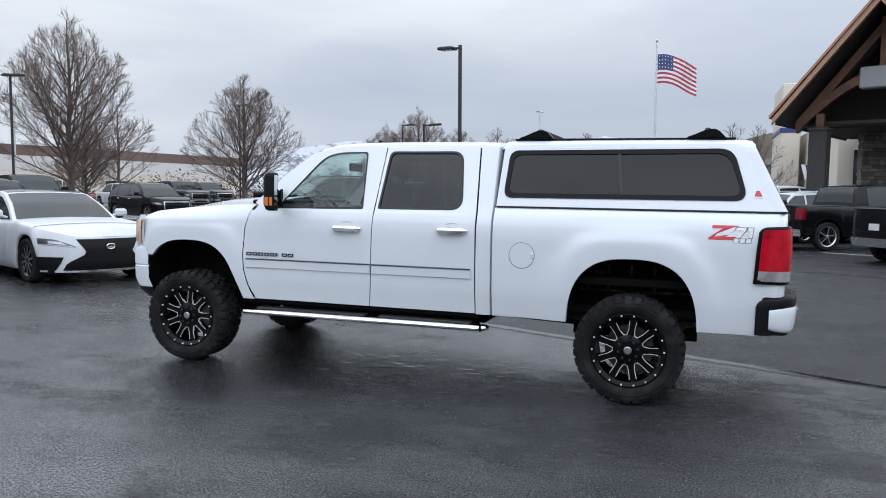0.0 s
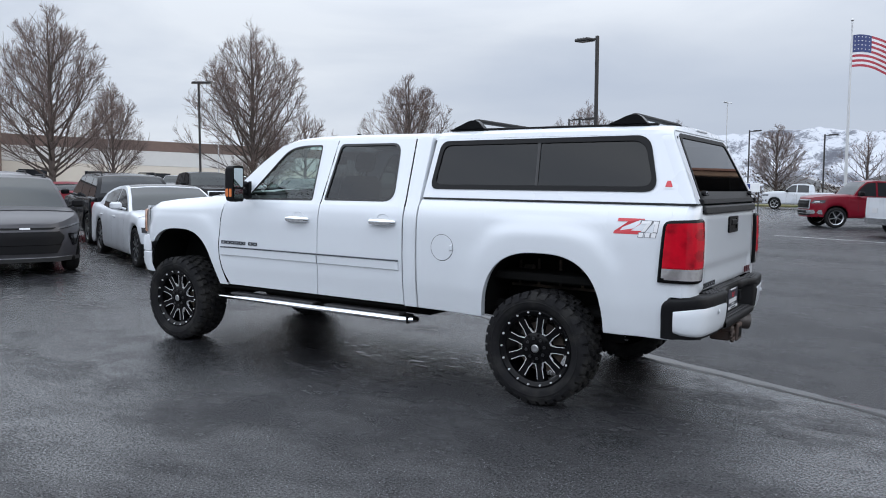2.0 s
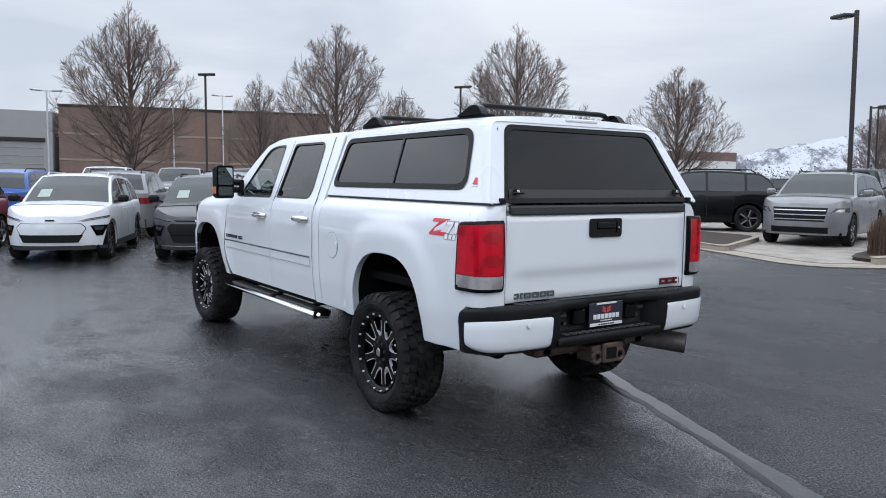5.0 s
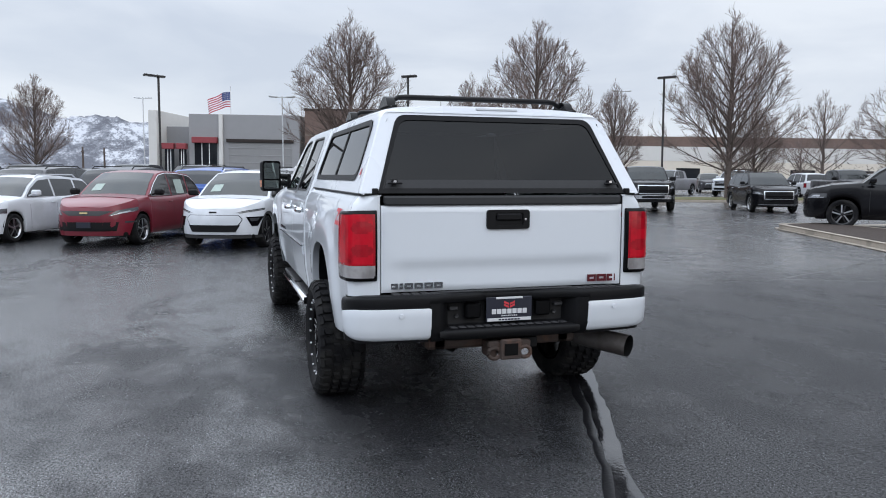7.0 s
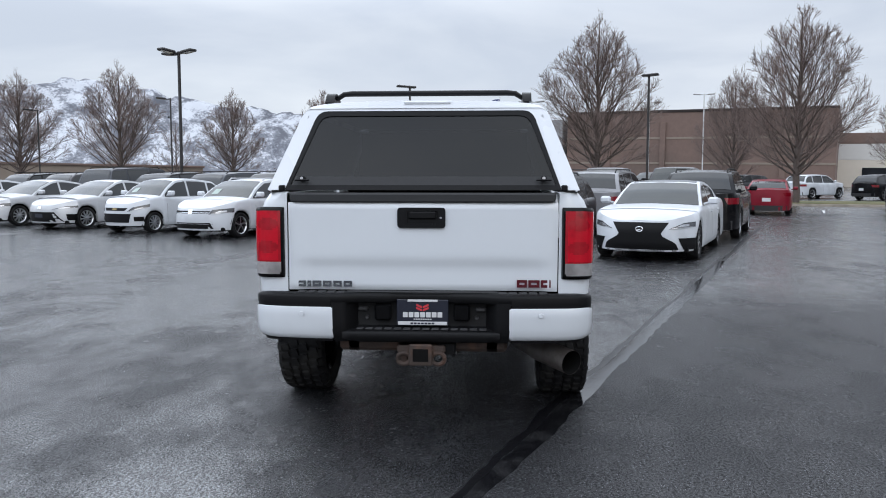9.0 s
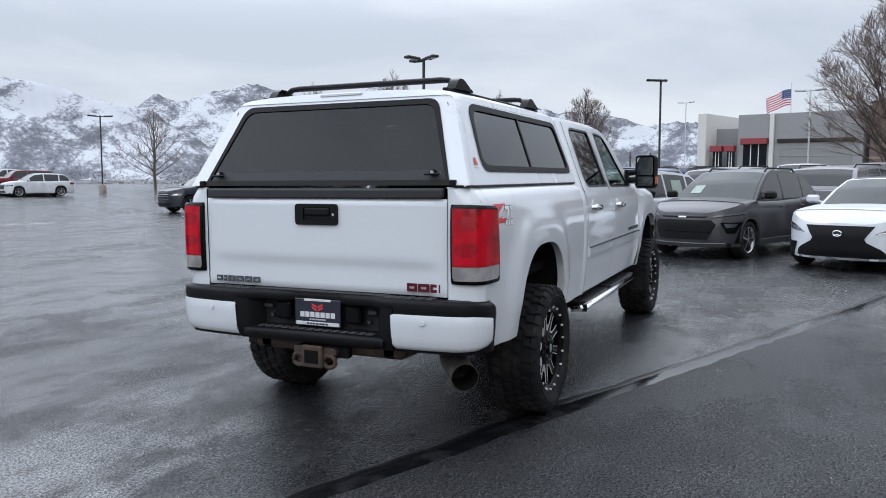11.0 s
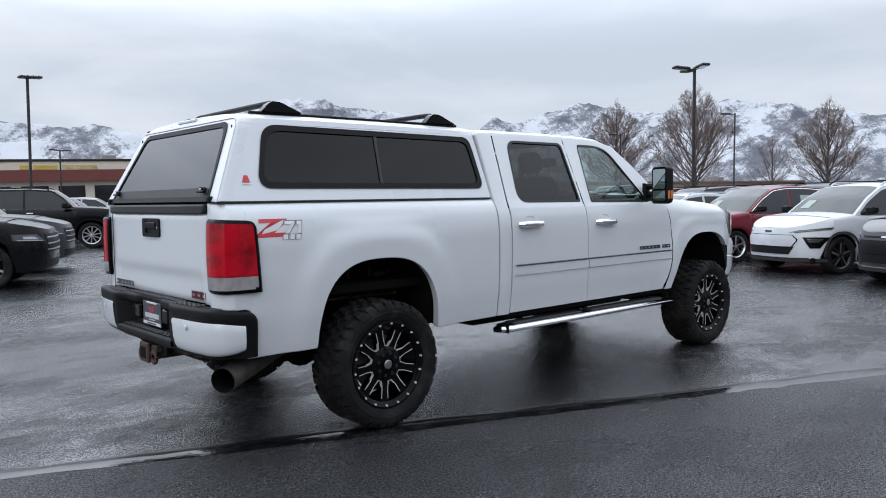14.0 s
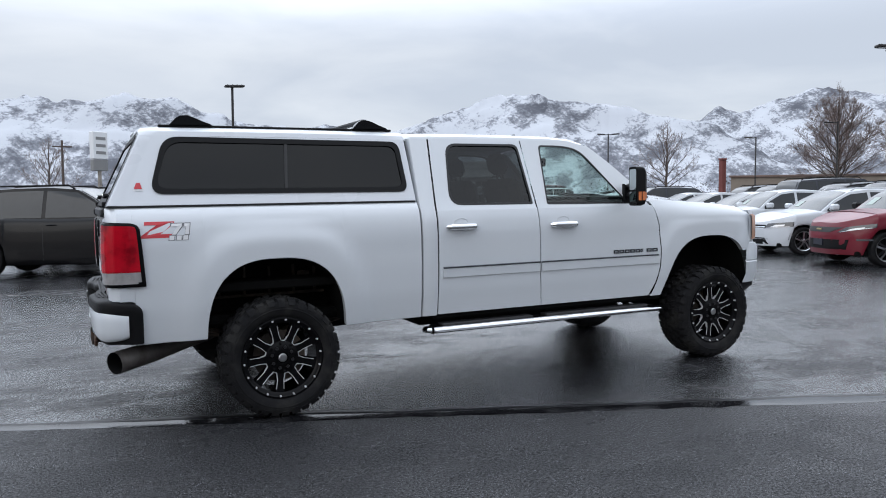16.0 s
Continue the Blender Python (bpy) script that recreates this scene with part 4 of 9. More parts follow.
for x, y, h in ((69.0, -20.5, 9.4), (91.7, 9.2, 10.3), (53.6, -3.5, 7.3), (64.0, -38.0, 10.0), (58.0, -46.0, 9.5), (20.0, -92.0, 12.0), (62.0, -14.0, 8.0)):
    lamp_post(x, y, h, [0, 180], 80, "pale galvanised light pole with a crossbar of heads", black=False)


def flagpole(x, y, height, turn, wide, tall):
    m = Matrix.Translation((x, y, ground_z(x, y))) @ LEAN @ Matrix.Rotation(radians(turn), 4, "Z")
    t = thing("flagpole", "white flagpole flying a striped national flag", "flagpole", at=m)
    g = Geo()
    g.tube([(0, 0, 0), (0, 0, height * 0.5), (0, 0, height)], [0.11, 0.09, 0.05], 14)
    part("pole", g, POLE_PALE, t)
    g = Geo()
    g.lathe([(0.0, -0.11), (0.07, -0.08), (0.11, 0.0), (0.07, 0.08), (0.0, 0.11)], 14, at=Matrix.Translation((0, 0, height + 0.1)) @ Matrix.Rotation(radians(90), 4, "X"))
    part("finial", g, STEEL, t)

    def at(u, v):
        sag = u * u * tall * 0.5
        wave = 0.10 * wide * math.sin(u * 8 + v * 1.3) * u
        return (0.08 + u * wide * 0.88, wave, height - 0.9 - v * tall - sag + 0.06 * math.sin(u * 7))

    stripes = 13
    flag = None
    for k in range(stripes):
        g = Geo()
        g.sheet([[at(u / 18, q / stripes) for u in range(19)] for q in (k, k + 0.5, k + 1)])
        o = part("flag_stripe", g, FLAG_RED if k % 2 == 0 else FLAG_WHITE, t if flag is None else flag)
        flag = flag or o
    g = Geo()
    g.sheet([[(at(u / 18, q / stripes)[0], at(u / 18, q / stripes)[1] + e, at(u / 18, q / stripes)[2]) for u in range(8)] for q in (0, 1, 2, 3, 4, 5, 6, 7) for e in (0.012,)])
    g.sheet([[(at(u / 18, q / stripes)[0], at(u / 18, q / stripes)[1] - 0.012, at(u / 18, q / stripes)[2]) for u in range(8)] for q in (0, 1, 2, 3, 4, 5, 6, 7)])
    for i in range(5):
        for j in range(4):
            for e in (0.018, -0.018):
                p = Vector(at((0.8 + i * 1.35) / 18, (0.9 + j * 1.65) / stripes)) + Vector((0, e, 0))
                r = wide * 0.012
                g.add([tuple(p + Vector((r * math.cos(w), 0, r * math.sin(w)))) for w in (0.3, 1.56, 2.8, 4.1, 5.3)], [(0, 1, 2, 3, 4)], 1)
    part("flag_canton", g, [FLAG_BLUE, FLAG_WHITE], flag)


FLAG_RED = material("flag_red", (0.36, 0.05, 0.07), 0.8, grain=0.15, grain_scale=6)
FLAG_WHITE = material("flag_white", (0.66, 0.66, 0.68), 0.8, grain=0.1, grain_scale=6)
FLAG_BLUE = material("flag_blue", (0.05, 0.065, 0.16), 0.8, grain=0.15, grain_scale=6)
flagpole(3.1, -52.3, 12.7, 190, 3.2, 2.1)
flagpole(150.0, -2.2, 18.0, 60, 5.2, 2.9)


# ---------------------------------------------------------------- the lifted pickup with its canopy
SIDE = [(0.50, 0.918), (0.62, 0.945), (0.80, 0.968), (1.00, 0.976), (1.20, 0.976), (1.31, 0.966), (1.38, 0.945), (1.42, 0.920), (1.45, 0.890)]


def arch_top(x, centre, half, base, rise, power=2.7):
    d = abs(x - centre) / half
    return base + rise * (1 - d ** power) ** (1 / power) if d < 1 else base


ARCHES = ((0.0, 0.478, 0.50, 0.582), (3.905, 0.487, 0.50, 0.592))


def truck_y(x, z):
    """The half width of the body at a place on its side."""
    y = curve(SIDE, z)
    for centre, half, base, rise in ARCHES:
        q = (abs((x - centre) / half) ** 2.7 + abs(max(z - base, 0) / rise) ** 2.7) ** (1 / 2.7)
        d = max(q - 1.0, 0) * 0.5
        flare = 0.030 / (1 + math.exp((d - 0.17) / 0.025))
        y += flare * min(1, max(0, (1.42 - z) / 0.12))
    return y


def glass_y(z):
    """The half width of the cab and the canopy above the belt line."""
    return 0.930 - 0.37 * (z - 1.40)


def ray_out(centre, outline, angle):
    c, s = math.cos(angle), math.sin(angle)
    best = 0.0
    n = len(outline)
    for i in range(n):
        ax, az = outline[i][0] - centre[0], outline[i][1] - centre[1]
        bx, bz = outline[(i + 1) % n][0] - centre[0], outline[(i + 1) % n][1] - centre[1]
        dx, dz = bx - ax, bz - az
        den = c * dz - s * dx
        if abs(den) < 1e-12:
            continue
        r = (ax * dz - az * dx) / den
        u = (ax * s - az * c) / den
        if r > best and -1e-6 <= u <= 1 + 1e-6:
            best = r
    return (centre[0] + c * best, centre[1] + s * best)


def matched(outer, inner):
    """The two outlines at the same bearings from the inner one's middle."""
    cx, cz = sum(p[0] for p in inner) / len(inner), sum(p[1] for p in inner) / len(inner)
    angles = sorted({round(math.atan2(p[1] - cz, p[0] - cx), 4) for p in list(outer) + list(inner)})
    return [ray_out((cx, cz), outer, a) for a in angles], [ray_out((cx, cz), inner, a) for a in angles]


def ring(geo, outer, inner, place, depth, slot=0):
    """A frame between two outlines, with an inward return. place(x, z, sink) gives the point."""
    a, b = matched(outer, inner)
    a.append(a[0])
    b.append(b[0])
    geo.sheet([[place(x, z, 0) for x, z in a], [place(x, z, 0) for x, z in b], [place(x, z, depth) for x, z in b]], slot)


def pane(geo, outline, place, sink, slot=0):
    pts = [place(x, z, sink) for x, z in outline]
    c = tuple(sum(p[k] for p in pts) / len(pts) for k in range(3))
    n = len(pts)
    geo.add([c] + pts, [(0, i + 1, (i + 1) % n + 1) for i in range(n)], slot)


def shrink(outline, d):
    cx, cz = sum(p[0] for p in outline) / len(outline), sum(p[1] for p in outline) / len(outline)
    wx = max(p[0] for p in outline) - min(p[0] for p in outline)
    wz = max(p[1] for p in outline) - min(p[1] for p in outline)
    return [(cx + (x - cx) * (1 - 2 * d / wx), cz + (z - cz) * (1 - 2 * d / wz)) for x, z in outline]


def clone(ob, parent, at):
    """A copy of a part with its sub-parts, under another parent."""
    c = copy_thing(ob, at)
    c.parent = parent
    return c


def hero_wheel(parent):
    """A black ten-inch wide rim with milled spoke edges and a mud tyre, facing +y."""
    g = Geo()
    g.lathe([(0.252, 0.128), (0.268, 0.140), (0.279, 0.138), (0.281, 0.120), (0.262, 0.110), (0.255, 0.02), (0.24, -0.12), (0.27, -0.14)], 48)
    g.lathe([(0.281, 0.138), (0.258, 0.134), (0.240, 0.120), (0.238, 0.108)], 48)
    rim = part("wheel", g, GLOSS_BLACK, parent, "gloss black rim with milled spoke edges")
    g = Geo()
    spokes = 9
    step = math.pi / spokes

    def gap_half(r):
        """Half the opening between two spokes at a radius."""
        return r * math.tan(step) - lerp(0.019, 0.030, (r - 0.09) / 0.165)

    for k in range(spokes):
        at = Matrix.Rotation(2 * step * (k + 0.5), 4, "Y")
        g.add([(-0.019, 0.100, 0.085), (0.019, 0.100, 0.085), (0.030, 0.116, 0.255), (-0.030, 0.116, 0.255),
               (-0.024, 0.05, 0.085), (0.024, 0.05, 0.085), (0.036, 0.07, 0.255), (-0.036, 0.07, 0.255)],
              [(0, 1, 2, 3), (0, 3, 7, 4), (1, 5, 6, 2), (4, 7, 6, 5), (3, 2, 6, 7), (0, 4, 5, 1)], 0, at)
        # milled edge round each opening, closed towards the hub
        half = Matrix.Rotation(2 * step * k, 4, "Y")
        line = [(gap_half(0.215), 0.215), (gap_half(0.150), 0.150), (0.011, 0.114), (-0.011, 0.114), (-gap_half(0.150), 0.150), (-gap_half(0.215), 0.215)]
        for (xa, ra), (xb, rb) in zip(line, line[1:]):
            d = math.hypot(xb - xa, rb - ra)
            nx, nr = (rb - ra) / d * 0.0020, -(xb - xa) / d * 0.0020
            ya, yb = 0.1035 + (ra - 0.10) * 0.094, 0.1035 + (rb - 0.10) * 0.094
            g.add([(xa - nx, ya, ra - nr), (xa + nx, ya, ra + nr), (xb + nx, yb, rb + nr), (xb - nx, yb, rb - nr),
                   (xa - nx, ya - 0.02, ra - nr), (xa + nx, ya - 0.02, ra + nr), (xb + nx, yb - 0.02, rb + nr), (xb - nx, yb - 0.02, rb - nr)],
                  [(0, 1, 2, 3), (0, 3, 7, 4), (1, 5, 6, 2)], 1, half)
    g.lathe([(0.0, 0.128), (0.030, 0.128), (0.036, 0.120), (0.060, 0.120), (0.090, 0.116), (0.112, 0.106), (0.118, 0.06)], 28)
    for k in range(8):
        w = 2 * math.pi * k / 8
        g.tube([(0.072 * math.cos(w), 0.105, 0.072 * math.sin(w)), (0.072 * math.cos(w), 0.128, 0.072 * math.sin(w))], [0.013, 0.011], 6, 2)
        g.tube([(0.098 * math.cos(w + 0.39), 0.100, 0.098 * math.sin(w + 0.39)), (0.094 * math.cos(w + 0.39), 0.118, 0.094 * math.sin(w + 0.39))], [0.014, 0.009], 5)
    g.lathe([(0.036, 0.119), (0.036, 0.136), (0.044, 0.136), (0.047, 0.119)], 20)
    part("spokes", g, [GLOSS_BLACK, MILLED, DARK_RIM], rim, "black split spokes with milled edges")
    g = Geo()
    g.lathe([(0.0, 0.134), (0.024, 0.134), (0.030, 0.130), (0.032, 0.122)], 16)
    part("centre_cap", g, STEEL, rim, "silver centre cap")
    g = Geo()
    g.tube([(0, 0.130, 0.262), (0, 0.145, 0.262)], [0.0085, 0.0065], 6)
    bolt = part("rim_bolt", g, MILLED, rim, "bright rim bolt")
    for k in range(1, 18):
        clone(bolt, rim, Matrix.Rotation(2 * math.pi * k / 18, 4, "Y"))
    g = Geo()
    g.lathe([(0.02, 0.03), (0.18, 0.03), (0.18, 0.01), (0.02, 0.01)], 32, close=True)
    part("brake_disc", g, FRAME_GREY, rim)
    g = Geo()
    half = [(0.276, 0.128), (0.292, 0.146), (0.320, 0.158), (0.350, 0.160), (0.374, 0.154), (0.384, 0.138), (0.387, 0.115), (0.388, 0.0)]
    g.lathe(half + [(r, -y) for r, y in half[::-1][1:]], 64)
    part("tyre", g, RUBBER, rim, "black mud-terrain tyre with chunky lugs")
    g = Geo()
    n = 34
    for k in range(n):
        for row, (y0, y1, w, shift) in enumerate(((0.066, 0.118, 0.047, 0.0), (0.006, 0.050, 0.050, 0.5), (-0.060, -0.012, 0.050, 0.0), (-0.128, -0.074, 0.047, 0.5))):
            at = Matrix.Rotation(2 * math.pi * (k + shift + (0.2 if row in (0, 3) and k % 2 else 0)) / n, 4, "Y")
            g.add([(-w / 2, y0, 0.384), (w / 2, y0 + 0.014, 0.384), (w / 2, y1 + 0.014, 0.384), (-w / 2, y1, 0.384),
                   (-w / 2 + 0.004, y0 + 0.004, 0.4065), (w / 2 - 0.004, y0 + 0.016, 0.4065), (w / 2 - 0.004, y1 + 0.010, 0.4065), (-w / 2 + 0.004, y1 - 0.004, 0.4065)],
                  [(4, 5, 6, 7), (0, 1, 5, 4), (1, 2, 6, 5), (2, 3, 7, 6), (3, 0, 4, 7)], 0, at)
        for s in (-1, 1):
            at = Matrix.Rotation(2 * math.pi * (k + (0.0 if s > 0 else 0.5)) / n, 4, "Y")
            long = 0.350 if k % 2 else 0.364
            g.add([(-0.025, s * 0.126, 0.405), (0.025, s * 0.126, 0.405), (0.026, s * 0.149, 0.392), (-0.026, s * 0.149, 0.392),
                   (0.021, s * 0.1635, long), (-0.021, s * 0.1635, long), (0.025, s * 0.120, 0.385), (-0.025, s * 0.120, 0.385), (0.021, s * 0.152, long - 0.003), (-0.021, s * 0.152, long - 0.003)],
                  [(0, 1, 2, 3), (3, 2, 4, 5), (5, 4, 8, 9), (0, 3, 5, 9, 7), (1, 6, 8, 4, 2)], 0, at)
    g.lathe([(0.330, 0.1595), (0.333, 0.1625), (0.338, 0.1625), (0.341, 0.1595)], 64)
    tread = part("tread", g, RUBBER, rim, "chunky black tread lugs")
    tagged(tread, label="chunky black tread lugs", kind="stuff")
    return rim


def letters(geo, widths, gap, height, x, z, place, depth=0.006, slot=0):
    """A row of plain raised bars in place of lettering. place(u, v, out) gives the point."""
    u = x
    for w in widths:
        pts = [(u, z), (u + w, z), (u + w, z + height), (u, z + height)]
        inner = [(u + 0.25 * w, z + 0.36 * height), (u + 0.75 * w, z + 0.36 * height), (u + 0.75 * w, z + 0.64 * height), (u + 0.25 * w, z + 0.64 * height)]
        verts = [place(a, b, depth) for a, b in pts] + [place(a, b, depth) for a, b in inner] + [place(a, b, 0) for a, b in pts]
        geo.add(verts, [(0, 1, 5, 4), (1, 2, 6, 5), (2, 3, 7, 6), (3, 0, 4, 7), (0, 8, 9, 1), (1, 9, 10, 2), (2, 10, 11, 3), (3, 11, 8, 0)], slot)
        u += w + gap


def build_truck():
    t = thing("pickup_truck", "white lifted crew cab pickup truck on chunky mud tyres", "pickup truck")
    both = (1, -1)

    def mirror(s):
        return lambda p: (p[0], s * p[1], p[2])

    # ---- bed sides
    for s in both:
        g = Geo()
        c, half, base, rise = ARCHES[0]
        xs = [-1.0, -0.96, -0.94, -0.93, -0.92, -0.910, -0.909, -0.896, -0.88, -0.85, -0.80, -0.74, -0.68, -0.62, -0.57, -0.53]
        xs += [c - half * math.cos(math.pi * i / 40) for i in range(0, 41)]
        xs += [0.53 + i * 0.054 for i in range(11)]
        cols = []
        for x in sorted(set(round(x, 4) for x in xs)):
            zb = arch_top(x, c, half - 1e-4, base, rise)
            if zb <= base + 1e-6 or abs(x - c) >= half - 1e-3:
                zb = lerp(0.562, 0.582, (x + 1.05) / 2.12)
                if abs(abs(x - c) - half) < 2e-3:
                    zb = lerp(0.562, 0.582, (x + 1.05) / 2.12)
            zb = max(zb, lerp(0.562, 0.582, (x + 1.05) / 2.12))
            if x < -0.9095:
                zb = 0.850 - 0.012 * max(0, 1 - (-0.910 - x) / 0.03) ** 2
            col = [(x, s * (truck_y(x, zb) - 0.05), zb + 0.012), (x, s * (truck_y(x, zb) - 0.004), zb)]
            col += [(x, s * truck_y(x, lerp(zb + 0.004, 1.436, k / 18)), lerp(zb + 0.004, 1.436, k / 18)) for k in range(19)]
            col += [(x, s * 0.885, 1.446), (x, s * 0.80, 1.446)]
            cols.append(col)
        g.sheet(cols)
        side = part("bed_side", g, WHITE, t)
        # rear corner round to the tailgate
        path = [(-1.062, 0.790, 0), (-1.063, 0.86, 0), (-1.056, 0.072, 1), (-1.042, 0.036, 1), (-1.022, 0.012, 1), (-1.0, 0.0, 1)]
        g = Geo()
        rows = []
        for k in range(15):
            z = lerp(0.856, 1.436, k / 14)
            full = truck_y(-1.0, z)
            rows.append([(x, s * (full - y if round_in else min(y, full - 0.085)), z) for x, y, round_in in path])
        rows.append([(x + 0.01, p[1] * 0.985, 1.447) for (x, y, q), p in zip(path, rows[-1])])
        g.sheet(rows)
        part("bed_corner", g, WHITE, side)
        if s > 0:
            g = Geo()
            cx, cz, r = 0.832, 1.075, 0.100
            pts = [(cx + r * math.cos(2 * math.pi * k / 40), cz + r * math.sin(2 * math.pi * k / 40)) for k in range(41)]
            for r0, r1, o0, o1 in ((1.02, 0.985, 0.0005, 0.0005),):
                g.sheet([[(cx + (x - cx) * q, truck_y(x, z) + o, cz + (z - cz) * q) for x, z in pts] for q, o in ((r0, o0), (r1, o1))], 1)
            g.sheet([[(cx + (x - cx) * q, truck_y(x, z) + o, cz + (z - cz) * q) for x, z in pts] for q, o in ((0.985, 0.001), (0.97, 0.003), (0.6, 0.003), (0.02, 0.003))], 0)
            g.box(cx - 0.095, cx - 0.070, truck_y(cx, cz), truck_y(cx, cz) + 0.012, cz - 0.020, cz + 0.025, 0.006)
            part("fuel_door", g, [WHITE, SEAL], side, "round white fuel door")
        # decal: a red slab letter with grey outlined blocks
        g = Geo()
        place = lambda u, v, o: (u, s * (truck_y(u, v) + 0.0015 + o), v)
        # shapes run along the reading direction, which is towards the tail on one side and the nose on the other
        rd = (lambda u: -0.53 - u) if s > 0 else (lambda u: -0.865 + u)
        def slab_letter(points, slot, out):
            g.add([place(rd(u), z, out) for u, z in points], [tuple(range(len(points)))], slot)

        slab_letter([(0.028, 1.352), (0.208, 1.352), (0.206, 1.336), (0.120, 1.272), (0.190, 1.272), (0.184, 1.248), (0.0, 1.248), (0.004, 1.264), (0.098, 1.330), (0.024, 1.330)], 0, 0)
        outlined = [[(0.186, 1.340), (0.262, 1.340), (0.258, 1.322), (0.214, 1.262), (0.184, 1.262), (0.226, 1.320), (0.182, 1.320)],
                    [(0.268, 1.340), (0.306, 1.340), (0.296, 1.262), (0.268, 1.262), (0.276, 1.318), (0.264, 1.318)]]
        for u in (0.168, 0.212, 0.252):
            outlined.append([(u + 0.006, 1.262), (u + 0.040, 1.262), (u + 0.036, 1.230), (u, 1.230)])
        for shape in outlined:
            cx, cz = sum(q[0] for q in shape) / len(shape), sum(q[1] for q in shape) / len(shape)
            slab_letter([(cx + (u - cx) * 1.10, cz + (z - cz) * 1.06) for u, z in shape], 1, 0.0005)
            slab_letter([(cx + (u - cx) * 0.86, cz + (z - cz) * 0.90) for u, z in shape], 2, 0.0010)
        part("decal", g, [DECAL_RED, DECAL_GREY, DECAL_PALE], side, "red and grey off-road decal", smooth=0)
        # tail lamp
        path = [(-1.068, 0.806), (-1.080, 0.815), (-1.087, 0.84), (-1.088, 0.88), (-1.082, 0.918), (-1.069, 0.948), (-1.048, 0.970), (-1.018, 0.984), (-0.98, 0.992), (-0.94, 0.996), (-0.908, 0.997), (-0.885, 0.996), (-0.868, 0.990)]
        n_a, n_z = 44, 40
        xs_of, ys_of = list(enumerate(p[0] for p in path)), list(enumerate(p[1] for p in path))

        def on_lamp(u, v):
            """A point of the lens, u from the tailgate round to the side, v upwards."""
            q = u * 12
            x, y, z = line(xs_of, q), line(ys_of, q), lerp(0.945, 1.358, v)
            x += 0.026 * (1 - v) * max(0, min(1, q - 7))
            if z > 1.20 and q > 4:
                z -= (z - 1.20) / 0.158 * (0.014 * (q - 4) / 8 + 0.034 * max(0, (q - 8.5) / 3.5) ** 3)
            rim = max(0, 1 - min(u, 1 - u) / 0.05, 1 - min(v, 1 - v) / 0.035)
            puff = 0.010 * math.sin(math.pi * min(1, max(0, v))) ** 0.5
            out_x, out_y = (1, 0) if q < 4 else ((0, 1) if q > 8 else (0.7, 0.7))
            return (x - out_x * (puff - 0.010 * rim), s * (y + out_y * (puff * 0.4 + 0.004 - 0.005 * rim)), z)

        g = Geo()
        for i in range(n_z):
            for k in range(n_a):
                u, v = (k + 0.5) / n_a, (i + 0.5) / n_z
                quad = [on_lamp((k + a) / n_a, (i + b) / n_z) for a, b in ((0, 0), (1, 0), (1, 1), (0, 1))]
                corner = ((max(0, 0.21 - u) / 0.12) ** 2 + (max(0, 0.12 - v) / 0.07) ** 2, (max(0, u - 0.74) / 0.16) ** 2 + (max(0, 0.13 - v) / 0.08) ** 2, (max(0, u - 0.70) / 0.21) ** 2 + (max(0, v - 0.85) / 0.13) ** 2)
                slot = 1
                if u < 0.11 or u > 0.88 or v < 0.060 or v > 0.955 or max(corner) > 1.0:
                    slot = 0
                elif v < 0.235:
                    slot = 2
                elif v < 0.255 or u < 0.15:
                    slot = 3
                elif any(((u - 0.30) / 0.15) ** 2 + ((v - c) / 0.085) ** 2 < 1 for c in (0.44, 0.76)):
                    slot = 3
                g.add(quad, [(0, 1, 2, 3)], slot)
        part("tail_lamp", g, [GLOSS_BLACK, RED_LENS, REVERSE_LENS, DEEP_RED], t, "red and clear tail lamp in a black surround", smooth=50)

    # ---- bed floor, tailgate
    g = Geo()
    g.box(-1.03, 1.06, -0.86, 0.86, 0.86, 0.92, 0.01)
    part("bed_floor", g, UNDER, t)
    g = Geo()
    rows = []
    for k in range(25):
        z = lerp(0.872, 1.384, k / 24)
        sink = 0.016 * (1 / (1 + math.exp((z - 1.035) / 0.012)))
        edge = 0.012 if k in (0, 24) else 0
        row = []
        for j in range(31):
            y = lerp(-0.784, 0.784, j / 30)
            lip = 0.012 if j in (0, 30) else 0
            inset = sink * min(1, max(0, (0.74 - abs(y)) / 0.05))
            row.append((-1.078 + inset + max(edge, lip) + 0.006 * (y / 0.784) ** 2, y, z))
        rows.append(row)
    g.sheet(rows)
    g.sheet([[(-1.03, y, z) for y in (-0.784, 0.784)] for z in (0.872, 1.384)])
    gate = part("tailgate", g, WHITE, t)
    g = Geo()
    ends = [(-0.772, 0.020, 0.024), (-0.766, 0.006, 0.010), (-0.752, 0.0, 0.002), (-0.4, 0.0, 0.0), (0.0, 0.0, 0.0), (0.4, 0.0, 0.0), (0.752, 0.0, 0.002), (0.766, 0.006, 0.010), (0.772, 0.020, 0.024)]
    g.sheet([[(x + dx, y, z + (dz if z < 1.40 else 0)) for y, dx, dz in ends] for x, z in ((-1.070, 1.384), (-1.082, 1.386), (-1.086, 1.393), (-1.084, 1.430), (-1.076, 1.441), (-1.03, 1.442))])
    part("tailgate_spoiler", g, CHARCOAL, gate, "black plastic tailgate top moulding")
    g = Geo()
    o = rounded([(-0.139, 1.238), (0.139, 1.238), (0.139, 1.356), (-0.139, 1.356)], 0.022)
    i = rounded([(-0.098, 1.262), (0.085, 1.262), (0.085, 1.338), (-0.098, 1.338)], 0.014)
    ring(g, o, i, lambda u, v, d: (-1.090 + d, u, v), 0.010)
    g.sheet([[(-1.090, u, v) for u, v in o + o[:1]], [(-1.075, u, v) for u, v in o + o[:1]]])
